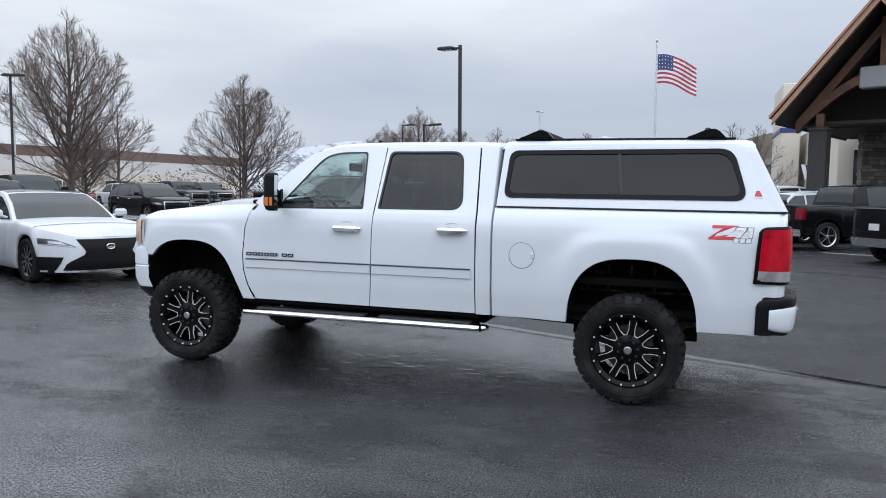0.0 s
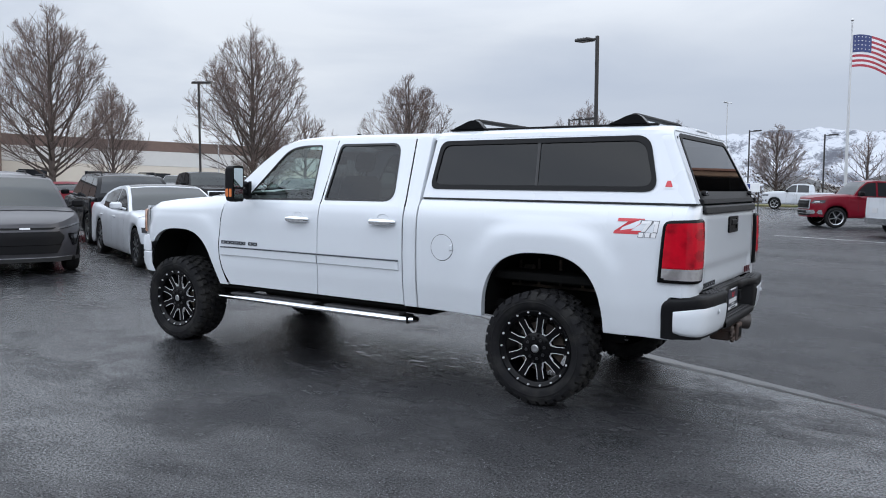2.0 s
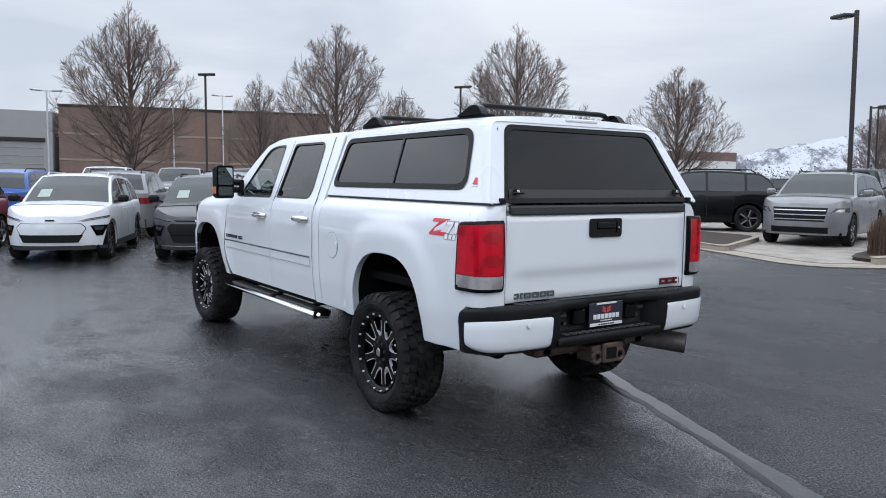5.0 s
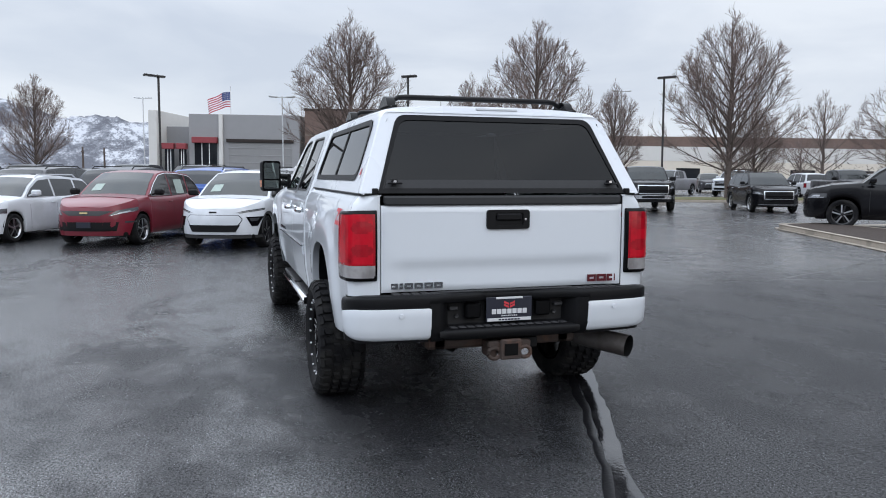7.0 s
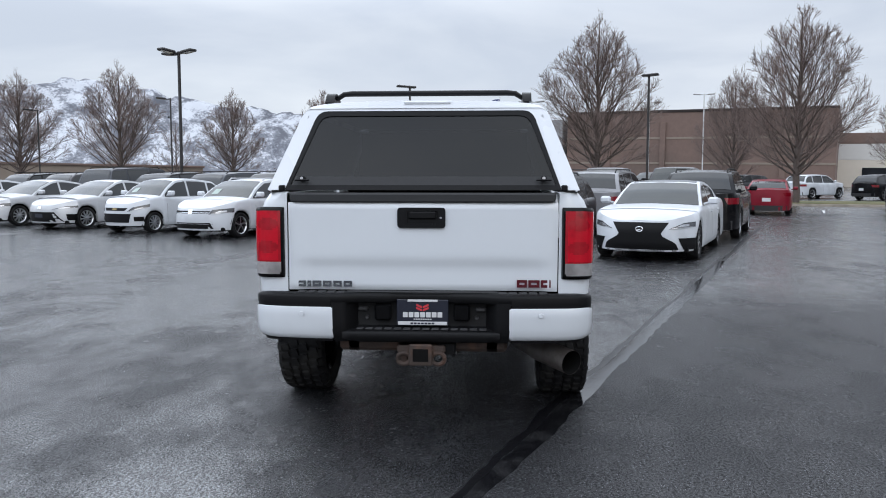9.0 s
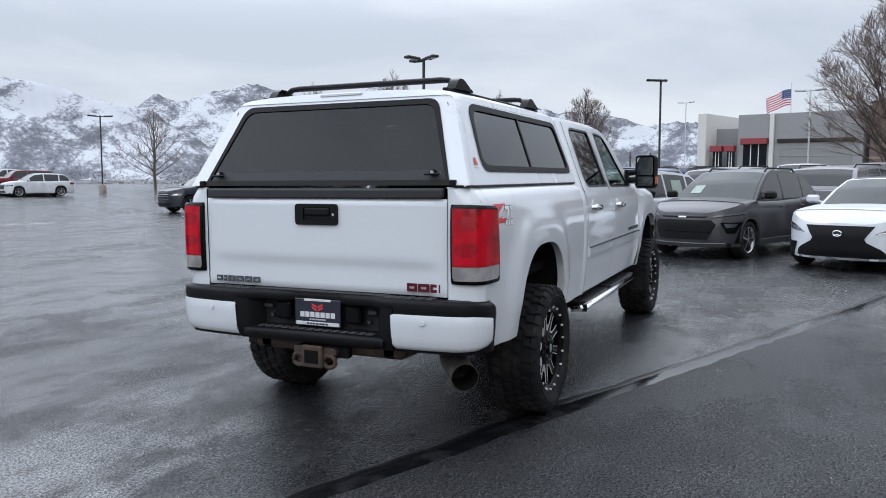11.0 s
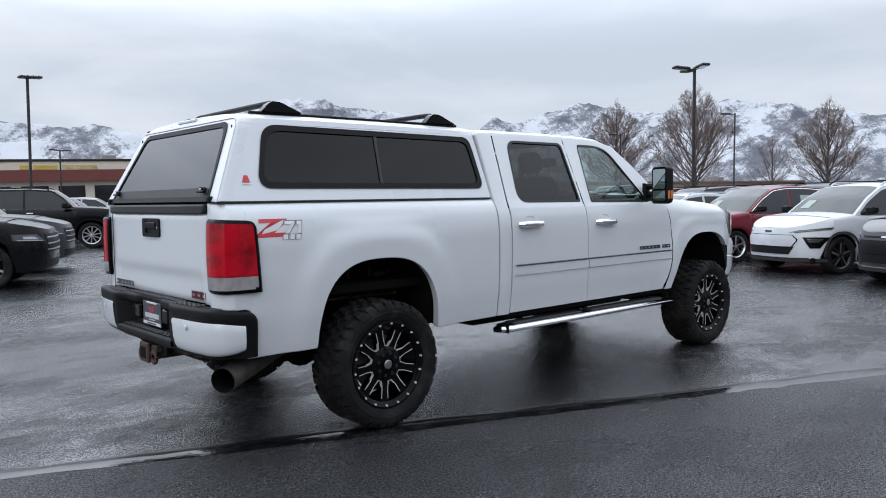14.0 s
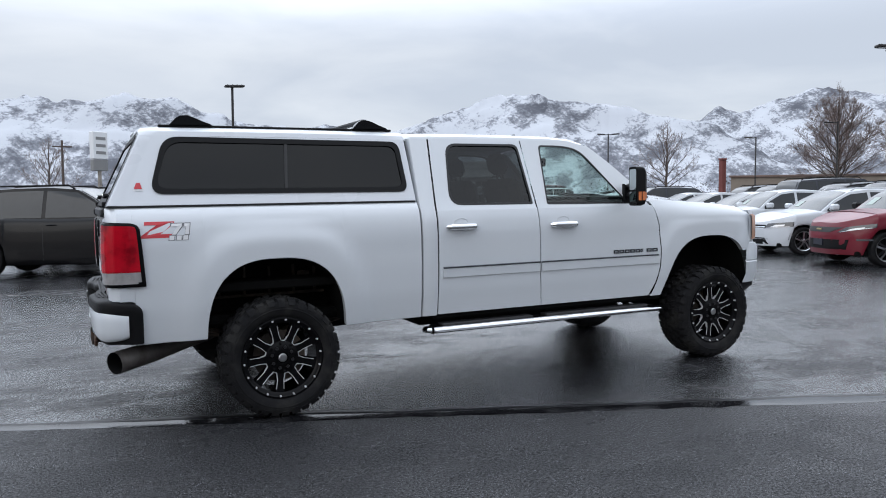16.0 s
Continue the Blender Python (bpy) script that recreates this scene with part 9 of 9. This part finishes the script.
def grey_dealership():
    m, w = facade((121.5, 14.0), (113.4, -11.2), 30)
    t = thing("dealership_building", "grey panelled dealership with red entrance awnings", "building", at=m)
    g = Geo()
    g.box(9.5, w, 0, 30, -1, 10.6, 0.05)
    wall = part("wall", g, GREY_PANEL, t)
    g = Geo()
    g.box(4.5, 10.0, 3.0, 26, -1, 8.8, 0.05)
    part("entrance_wall", g, GREY_PANEL, t)
    g = Geo()
    g.box(3.7, 5.0, -1.0, 20, -1, 11.0, 0.05)
    part("pylon_wall", g, PALE_PANEL, t, "pale stucco slab wall")
    g = Geo()
    g.box(14.2, 14.8, -0.4, 0.0, -1, 10.6, 0.03)
    part("pilaster", g, PALE_PANEL, t)
    g = Geo()
    g.box(15.6, w - 1.2, -0.05, 0.05, 0.0, 6.4, 0.02)
    shutter = part("service_door", g, SHUTTER, t, "wide grey sectional service door")
    for k in range(5):
        g = Geo()
        g.box(15.6, w - 1.2, -0.10, -0.05, 1.1 + 1.1 * k, 1.2 + 1.1 * k, 0.02)
        part("door_rib", g, GREY_PANEL, shutter)
    g = Geo()
    g.box(15.3, w - 0.9, -0.30, 0.0, 6.4, 6.9, 0.03)
    part("canopy_edge", g, SOFFIT, t)
    for x0, x1, z in ((10.2, 14.0, 6.2), (5.6, 7.4, 5.2), (7.8, 9.3, 5.2)):
        g = Geo()
        g.box(x0, x1, -0.9, 0.2, z, z + 0.9, 0.05)
        part("awning", g, AWNING_RED, t, "red awning")
        g = Geo()
        g.box(x0 + 0.2, x1 - 0.2, -0.1, 0.15, 0.0, z, 0.02)
        win = part("window", g, DARK_WINDOW, t)
        for k in range(1, 3):
            g = Geo()
            x = lerp(x0 + 0.2, x1 - 0.2, k / 3)
            g.box(x - 0.06, x + 0.06, -0.16, 0.0, 0.0, z, 0.01)
            part("mullion", g, SIGN_WHITE, win)


def white_shop():
    m, w = facade((50.0, 84.0), (16.0, 97.0), 20)
    m = Matrix.Translation((0, 0, 0.9)) @ m @ Matrix.Translation((0, 0, -0.9))
    t = thing("shop_building", "long pale stucco shop with a red sign", "building", at=m)
    g = Geo()
    g.box(0, w, -18, 0, -1, 5.0, 0.04)
    wall = part("wall", g, PALE_PANEL, t)
    g = Geo()
    g.box(-0.1, w + 0.1, -18.1, 0.12, 4.95, 5.2, 0.03)
    part("parapet", g, PALE_PANEL, t)
    for x in (1.2, 3.6):
        g = Geo()
        g.box(x, x + 1.7, -0.05, 0.06, 0.3, 2.5, 0.02)
        win = part("window", g, DARK_WINDOW, t)
        g = Geo()
        g.box(x + 0.80, x + 0.90, 0.04, 0.10, 0.3, 2.5, 0.01)
        g.box(x, x + 1.7, 0.04, 0.10, 1.7, 1.8, 0.01)
        part("window_bars", g, SIGN_WHITE, win)
    # raised grey strip whose colour gives the shade of a groove
    g = Geo()
    g.box(5.5, w - 1.5, 0.0, 0.05, 2.75, 2.95, 0.01)
    part("groove_shade_strip", g, SHUTTER, wall, "long grey strip drawn as a shaded groove in the stucco")
    g = Geo()
    g.box(-0.1, 6.5, 0.0, 1.5, 3.0, 3.25, 0.03)
    part("entrance_canopy", g, PALE_PANEL, t)
    for x in (0.0, 3.0, 6.0):
        g = Geo()
        g.box(x, x + 0.3, 1.1, 1.4, -0.5, 3.0, 0.03)
        part("porch_post", g, PALE_PANEL, t)
    g = Geo()
    letters(g, [0.42] * 6, 0.12, 0.50, 4.3, 4.0, lambda u, v, o: (u, 0.10 + o, v), depth=0.05)
    tagged(part("shop_lettering", g, AWNING_RED, t), label="red shop lettering drawn as bars", kind="stuff")
    g = Geo()
    letters(g, [0.20] * 11, 0.08, 0.20, 0.9, 4.1, lambda u, v, o: (u, 0.10 + o, v), depth=0.05)
    tagged(part("small_lettering", g, SHUTTER, t), label="small grey lettering drawn as bars", kind="stuff")
    # low brick range beside it
    m, w = facade((30.0, 89.0), (14.0, 93.0), 15)
    t = thing("tyre_shop", "tan tyre shop with a red-brown roof edge and yellow sign", "building", at=m)
    g = Geo()
    g.box(0, w, -14, 0, -1, 3.9, 0.04)
    part("wall", g, CREAM, t)
    g = Geo()
    g.prism([(-0.6, 3.3), (w + 0.6, 3.3), (w + 0.2, 4.6), (-0.2, 4.6)], -13, 1.0)
    part("roof", g, ROOF_RED, t)
    g = Geo()
    g.box(-0.1, w + 0.1, -12.0, 0.6, 4.6, 5.6, 0.04)
    band = part("sign_band", g, CREAM, t)
    g = Geo()
    letters(g, [0.30] * 3, 0.07, 0.46, 4.9, 4.70, lambda u, v, o: (w - u, 0.62 + o, v), depth=0.06)
    letters(g, [0.34] * 6, 0.07, 0.46, 6.3, 4.70, lambda u, v, o: (w - u, 0.62 + o, v), depth=0.06)
    tagged(part("shop_name", g, SIGN_YELLOW, band), label="yellow name drawn as bars", kind="stuff")
    text = bpy.data.curves.new("sign_words", "FONT")
    text.body, text.size, text.extrude = "TIRE CENTER", 0.63, 0.03
    ob = new("sign_words", text)
    ob.data.materials.append(SIGN_YELLOW)
    ob.parent = band
    ob.matrix_basis = Matrix.Translation((w - 9.2, 0.66, 4.70)) @ Matrix.Rotation(math.pi, 4, "Z") @ Matrix.Rotation(radians(90), 4, "X")
    g = Geo()
    g.box(-0.3, w + 0.3, -12.2, 0.8, 5.6, 5.85, 0.04)
    part("roof_cap", g, SOFFIT, t)
    g = Geo()
    g.box(1.2, 2.8, -5.0, -3.6, 5.7, 6.55, 0.04)
    part("roof_unit", g, GREY_PANEL, t, "grey roof ventilation box")
    for k in range(4):
        g = Geo()
        g.box(1.2 + 3.8 * k, 4.0 + 3.8 * k, -0.05, 0.06, -0.5, 2.8, 0.02)
        part("bay_door", g, DARK_WINDOW, t)


def porch():
    """The timber-framed entrance porch south of the truck."""
    y0, y1 = -24.0, -34.0
    t = thing("entrance_porch", "timber-framed entrance porch with a copper-edged gable roof", "porch")
    ridge_x, ridge_z, eave_x, eave_z = -6.10, 8.15, -2.88, 4.22
    up = Vector((ridge_x - eave_x, 0, ridge_z - eave_z)).normalized()
    for s in (1, -1):
        def fl(x, z, s=s):
            return (x if s > 0 else 2 * ridge_x - x, z)
        g = Geo()
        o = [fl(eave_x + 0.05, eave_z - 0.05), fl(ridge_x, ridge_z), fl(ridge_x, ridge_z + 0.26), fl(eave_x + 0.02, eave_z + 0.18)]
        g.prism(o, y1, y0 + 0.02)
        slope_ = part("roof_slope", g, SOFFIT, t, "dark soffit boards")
        g = Geo()
        o = [fl(eave_x + 0.14, eave_z - 0.06), fl(ridge_x, ridge_z + 0.02), fl(ridge_x, ridge_z + 0.30), fl(eave_x + 0.10, eave_z + 0.20)]
        g.prism(o, y0 + 0.02, y0 + 0.16)
        part("barge_board", g, TIMBER_PALE, slope_, "tan barge board")
        g = Geo()
        o = [fl(eave_x + 0.20, eave_z + 0.16), fl(ridge_x, ridge_z + 0.28), fl(ridge_x, ridge_z + 0.40), fl(eave_x + 0.22, eave_z + 0.26)]
        g.prism(o, y1, y0 + 0.24)
        part("copper_roofing", g, COPPER, slope_, "copper-coloured metal roofing")
        # rafter and arched brace
        g = Geo()
        o = [fl(eave_x - 0.35, eave_z + 0.10), fl(ridge_x, ridge_z - 0.30), fl(ridge_x, ridge_z - 0.72), fl(eave_x - 0.40, eave_z - 0.30)]
        g.prism(o, y0 - 1.3, y0 - 1.0)
        part("rafter", g, TIMBER, t)
        g = Geo()
        lower, upper = [], []
        for k in range(9):
            w = k / 8
            x = lerp(eave_x - 0.45, ridge_x, w)
            z = eave_z - 0.25 + 1.75 * math.sin(w * math.pi / 2)
            lower.append(fl(x, z))
            upper.append(fl(x, z + 0.34))
        g.prism(lower + upper[::-1], y0 - 1.25, y0 - 0.95)
        part("arched_brace", g, TIMBER, t)
        # pier
        px = -4.09 if s > 0 else 2 * ridge_x + 4.09
        g = Geo()
        g.box(px - 0.31, px + 0.31, y0 - 1.42, y0 - 0.80, -0.1, 4.05, 0.03)
        pier = part("pier", g, DARK_STONE, t, "dark clad pier")
        g = Geo()
        g.box(px - 0.35, px + 0.35, y0 - 1.46, y0 - 0.76, 3.98, 4.08, 0.02)
        part("pier_cap", g, DARK_STONE, pier)
        g = Geo()
        g.box(px - 0.14, px + 0.14, y0 - 1.25, y0 - 0.98, 4.1, 4.6, 0.02)
        part("post_top", g, TIMBER, pier)
        if s > 0:
            g = Geo()
            g.prism([(px + 0.31, 2.2), (px + 0.42, 2.75), (px + 0.57, 2.75), (px + 0.42, 2.2)], y0 - 1.3, y0 - 1.0)
            part("wall_light", g, SIGN_WHITE, pier, "pale wall light")
    g = Geo()
    g.box(ridge_x - 0.16, ridge_x + 0.16, y0 - 1.25, y0 - 0.95, 5.9, ridge_z - 0.3, 0.02)
    part("king_post", g, TIMBER, t)
    g = Geo()
    g.box(ridge_x - 0.55, ridge_x + 0.75, y0 - 1.35, y0 - 0.85, 5.4, 6.15, 0.04)
    part("steel_knuckle", g, GREY_PANEL, t, "grey steel bracket")
    g = Geo()
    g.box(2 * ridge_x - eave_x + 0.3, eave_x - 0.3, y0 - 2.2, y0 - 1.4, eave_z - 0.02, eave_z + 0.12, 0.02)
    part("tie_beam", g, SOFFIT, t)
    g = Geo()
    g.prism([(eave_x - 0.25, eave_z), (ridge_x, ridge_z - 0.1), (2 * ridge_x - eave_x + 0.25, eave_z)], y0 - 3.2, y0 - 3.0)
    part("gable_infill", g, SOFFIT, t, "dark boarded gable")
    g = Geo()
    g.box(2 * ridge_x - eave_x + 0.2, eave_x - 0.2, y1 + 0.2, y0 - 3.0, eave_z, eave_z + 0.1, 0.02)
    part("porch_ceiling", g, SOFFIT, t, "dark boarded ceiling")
    corner = Vector((eave_x, y0, 0))
    t.matrix_basis = Matrix.Translation(corner) @ Matrix.Rotation(GRID, 4, "Z") @ Matrix.Translation(-corner)
    # stone column of the showroom behind, course by course
    col = thing("stone_column", "stacked grey stone column of the showroom", "column")
    rnd = random.Random(4)
    stones = Geo()
    z = -0.1
    x0, x1, ya, yb = -7.8, -6.55, -29.6, -28.6
    while z < 5.6:
        h = rnd.uniform(0.10, 0.22)
        for face in range(2):
            u = 0.0
            span = (x1 - x0) if face == 0 else (yb - ya)
            while u < span - 0.02:
                w = min(rnd.uniform(0.20, 0.48), span - u)
                out = rnd.uniform(0.0, 0.04)
                if face == 0:
                    stones.box(x0 + u + 0.006, x0 + u + w - 0.006, yb - 0.1, yb + out, z + 0.006, z + h - 0.006, 0.015)
                else:
                    stones.box(x1 - 0.1, x1 + out, ya + u + 0.006, ya + u + w - 0.006, z + 0.006, z + h - 0.006, 0.015)
                u += w
        z += h
    tagged(part("stone_courses", stones, STONE, col), kind="stuff")
    g = Geo()
    g.box(x0, x1 - 0.02, ya, yb - 0.02, -0.1, 5.6, 0.01)
    part("core", g, DARK_STONE, col)
    # showroom wall, cream tower and the barrel-roofed hall
    sh = thing("showroom_building", "cream and tan showroom with a curved gable", "building")
    g = Geo()
    g.box(-6.0, -4.85, -52.0, -46.0, -0.1, 8.6, 0.05)
    tower = part("cream_tower", g, CREAM, sh)
    g = Geo()
    g.box(-6.05, -4.80, -52.05, -45.95, 5.55, 5.85, 0.02)
    part("blue_band", g, BLUE_SIGN, tower, "blue painted band")
    g = Geo()
    arc = [(-4.9, -0.1), (-1.1, -0.1)] + [(-1.1, 4.2)] + [(lerp(-1.1, -6.5, k / 10), 5.0 + 2.0 * math.sin(lerp(0.25, 1.3, k / 10)) ** 1.2) for k in range(11)] + [(-6.5, -0.1)]
    g.prism(arc, -75.0, -62.0)
    hall = part("hall_wall", g, BAND_TAN, sh, "tan hall with a curved top")
    g = Geo()
    g.box(-4.0, -1.6, -62.05, -61.9, 0.0, 4.0, 0.02)
    d = part("roller_door", g, SIGN_WHITE, hall, "white sectional door")
    for zz in (0.6, 1.5):
        for k in range(3):
            g = Geo()
            g.box(-3.8 + 0.72 * k, -3.2 + 0.72 * k, -61.92, -61.86, zz, zz + 0.7, 0.01)
            part("door_pane", g, DARK_WINDOW, d)
    g = Geo()
    g.box(-6.2, -1.0, -62.3, -61.8, 4.1, 4.6, 0.03)
    part("hall_canopy", g, GREY_PANEL, hall)
    # rest of the showroom closes the view behind
    g = Geo()
    g.box(-24.0, -6.4, -52.0, -34.0, -0.1, 5.6, 0.05)
    part("main_wall", g, CREAM, sh)
    for k in range(5):
        g = Geo()
        g.box(-22.5 + 3.2 * k, -19.9 + 3.2 * k, -34.02, -33.9, 0.2, 3.8, 0.02)
        part("shop_window", g, DARK_WINDOW, sh)


TIMBER_PALE = material("tan_board", (0.36, 0.22, 0.14), 0.6, grain=0.25, grain_scale=7)


def plants():
    rnd = random.Random(8)
    # cut-back ornamental grass on the island
    t = thing("grass_bush", "dry brown cut-back ornamental grass bush on the island", "bush")
    g = Geo()
    for k in range(6500):
        u = rnd.random()
        x, y = lerp(3.42, 4.0, rnd.random()) + 0.06 * math.sin(u * 5), lerp(-15.5, -13.15, u)
        edge = 1 - abs(2 * u - 1) ** 4
        h = rnd.uniform(0.55, 0.92) * (0.75 + 0.25 * edge)
        a, l = rnd.uniform(0, 6.28), rnd.uniform(0.02, 0.15)
        w = rnd.uniform(0.003, 0.007)
        p0, p1 = Vector((x, y, 0.09)), Vector((x + l * math.cos(a), y + l * math.sin(a), 0.09 + h))
        s = Vector((math.cos(a + 1.57), math.sin(a + 1.57), 0)) * w
        g.add([tuple(p0 - s), tuple(p0 + s), tuple(p1 + s * 0.4), tuple(p1 - s * 0.4)], [(0, 1, 2, 3)])
    tagged(part("foliage", g, REED, t, smooth=0), kind="stuff")

    def hedge(name, label, points, count, h0, h1, depth, mat, seed):
        rnd = random.Random(seed)
        g = Geo()
        for k in range(count):
            q = rnd.random() * (len(points) - 1)
            i = min(int(q), len(points) - 2)
            p = Vector((*points[i], 0)).lerp(Vector((*points[i + 1], 0)), q - i)
            p += Vector((rnd.uniform(-1, 1), rnd.uniform(-1, 1), 0)) * depth
            lump = 0.6 + 0.4 * noise.noise(Vector((p.x * 0.25, p.y * 0.25, seed)))
            z = rnd.random() ** 1.9 * lerp(h0, h1, rnd.random()) * lump * 1.3
            r = rnd.uniform(0.08, 0.24)
            c = Vector((p.x, p.y, ground_z(p.x, p.y) + z))
            n = Vector((rnd.uniform(-1, 1), rnd.uniform(-1, 1), rnd.uniform(-0.5, 1))).normalized()
            a = n.orthogonal().normalized() * r
            b = n.cross(a)
            g.add([tuple(c + a), tuple(c + b * 0.3), tuple(c - a * 0.9), tuple(c - b * 0.35)], [(0, 1, 2, 3)])
        tagged(part(name, g, mat, smooth=0), label, "shrubs", kind="stuff")

    hedge("far_shrubs", "brown leafless scrub along the road", [(-40, -88), (0, -90), (40, -86), (70, -74)], 26000, 2.6, 4.4, 3.5, SHRUB, 2)
    hedge("verge_hedge", "low clipped brown hedge by the trailer", [(13.6, -65.0), (16.5, -64.2)], 900, 0.5, 0.8, 0.35, SHRUB, 3)
    hedge("north_shrubs", "brown scrub at the foot of the mountains", [(-30, 112), (20, 118), (70, 100), (110, 60)], 9000, 2.0, 3.4, 3.5, SHRUB, 5)
    hedge("east_shrubs", "dark leafless scrub beyond the lot", [(110, 55), (120, 30), (118, 18)], 4500, 2.0, 3.0, 3.0, SHRUB, 6)


def street_things():
    # horse trailer
    t = thing("horse_trailer", "white horse trailer with dark side vents", "trailer", at=spot(18.7, -72.0, 12) @ Matrix.Scale(0.52, 4))
    g = Geo()
    o = rounded([(-3.2, 0.55), (3.0, 0.55), (3.3, 1.2), (3.2, 2.45), (-3.2, 2.5)], 0.18)
    g.prism(o, -1.05, 1.05)
    part("body", g, SIGN_WHITE, t)
    for k in range(4):
        g = Geo()
        g.box(-2.4 + 1.25 * k, -1.5 + 1.25 * k, 1.05, 1.07, 1.75, 1.95, 0.005)
        part("vent", g, DARK_WINDOW, t)
    for x in (-0.5, 0.5):
        for y in (-1.0, 1.0):
            car_wheel(0.36, 0.22, "silver_five", t, Matrix.Translation((x, y, 0.36)) @ Matrix.Rotation(0 if y > 0 else math.pi, 4, "Z"))
    # lot sign on two posts
    t = thing("direction_sign", "blue and white lot sign on two dark posts", "sign", at=Matrix.Translation((9.55, -53.5, 0)) @ Matrix.Rotation(radians(10), 4, "Z") @ Matrix.Diagonal((0.74, 0.8, 1.0, 1.0)))
    g = Geo()
    g.box(-1.05, 1.05, -0.06, 0.06, 1.30, 1.95, 0.02)
    board = part("board", g, SIGN_WHITE, t)
    g = Geo()
    g.box(-0.15, 1.0, 0.06, 0.075, 1.35, 1.90, 0.004)
    part("blue_field", g, BLUE_SIGN, board)
    for x in (-0.95, 0.95):
        g = Geo()
        g.box(x - 0.06, x + 0.06, -0.05, 0.05, -0.05, 1.35, 0.01)
        part("post", g, POLE_BLACK, t)
    # tall dealer sign to the north
    t = thing("pylon_sign", "tall white pylon sign with grey bars on a pole", "sign", at=Matrix.Translation((0.65, 65.3, ground_z(0.65, 65.3) + 0.15)) @ LEAN @ Matrix.Rotation(radians(40), 4, "Z"))
    g = Geo()
    g.box(-0.75, 0.75, -0.25, 0.25, 4.3, 6.6, 0.04)
    board = part("board", g, SIGN_WHITE, t)
    g = Geo()
    g.box(-0.75, 0.75, -0.22, 0.22, 3.3, 4.25, 0.04)
    part("lower_board", g, SHUTTER, t)
    for z in (5.9, 5.3, 4.7):
        for s in (1, -1):
            g = Geo()
            g.box(-0.5, 0.5, min(s * 0.25, s * 0.27), max(s * 0.25, s * 0.27), z, z + 0.25, 0.005)
            part("name_bar", g, SHUTTER, board, "grey name drawn as a bar")
    g = Geo()
    g.box(-0.12, 0.12, -0.12, 0.12, -0.2, 3.4, 0.02)
    part("pole", g, CONCRETE, t)
    # red chimney-like post on the mountain side
    t = thing("brick_post", "tall red-brown brick post beyond the lot", "post", at=Matrix.Translation((50.0, 44.0, ground_z(50, 44))) @ LEAN)
    g = Geo()
    g.box(-0.23, 0.23, -0.23, 0.23, -0.5, 4.0, 0.04)
    g.box(-0.27, 0.27, -0.27, 0.27, 4.0, 4.18, 0.03)
    part("shaft", g, ROOF_RED, t)
    # utility poles
    for x, y, h in ((96.0, 16.5, 4.6), (100.0, 14.6, 4.6), (-2.3, 78.0, 6.7)):
        t = thing("utility_pole", "weathered wooden utility pole", "pole", at=Matrix.Translation((x, y, ground_z(x, y))) @ LEAN)
        g = Geo()
        g.tube([(0, 0, -0.3), (0, 0, h)], [0.15, 0.10], 8)
        part("pole", g, BARK, t)
        g = Geo()
        g.box(-0.9, 0.9, -0.06, 0.06, h - 0.7, h - 0.55, 0.02)
        part("cross_arm", g, BARK, t)
    # small houses on the rise to the south
    for x, y, w in ((-4.0, -96.0, 7.0), (3.5, -100.0, 8.0), (13.0, -104.0, 8.0), (-13.0, -98.0, 8.0)):
        t = thing("house", "small pale house with a snowy gable roof", "house", at=Matrix.Translation((x, y, 0)))
        g = Geo()
        g.box(-w / 2, w / 2, -4, 4, -0.2, 1.9, 0.03)
        part("wall", g, PALE_PANEL, t)
        g = Geo()
        g.prism([(-w / 2 - 0.4, 1.85), (w / 2 + 0.4, 1.85), (0, 3.3)], -4.3, 4.3)
        part("roof", g, GREY_PANEL, t)
        for x2 in (-1.6, 1.2):
            g = Geo()
            g.box(x2, x2 + 1.0, 4.0, 4.05, 0.6, 1.5, 0.01)
            part("window", g, DARK_WINDOW, t)


def low_hall():
    """A long low tan building at the foot of the hills."""
    m, w = facade((83.2, 74.9), (104.0, 41.4), 20)
    t = thing("low_building", "long low tan building behind a row of bare trees", "building", at=m)
    g = Geo()
    g.box(0, w, 0, 18, -1.6, 2.5, 0.03)
    part("wall", g, BAND_TAN, t)
    g = Geo()
    g.box(-0.2, w + 0.2, -0.25, 18.2, 2.5, 2.8, 0.04)
    part("roof_edge", g, BRICK_BROWN, t, "brown roof edge")
    for x in (11.0, 27.0):
        g = Geo()
        g.box(x, x + 2.4, 5, 7.5, 2.8, 3.5, 0.05)
        part("roof_plant", g, GREY_PANEL, t, "grey rooftop plant housing")


big_box_store()
low_hall()
grey_dealership()
white_shop()
porch()
plants()
street_things()
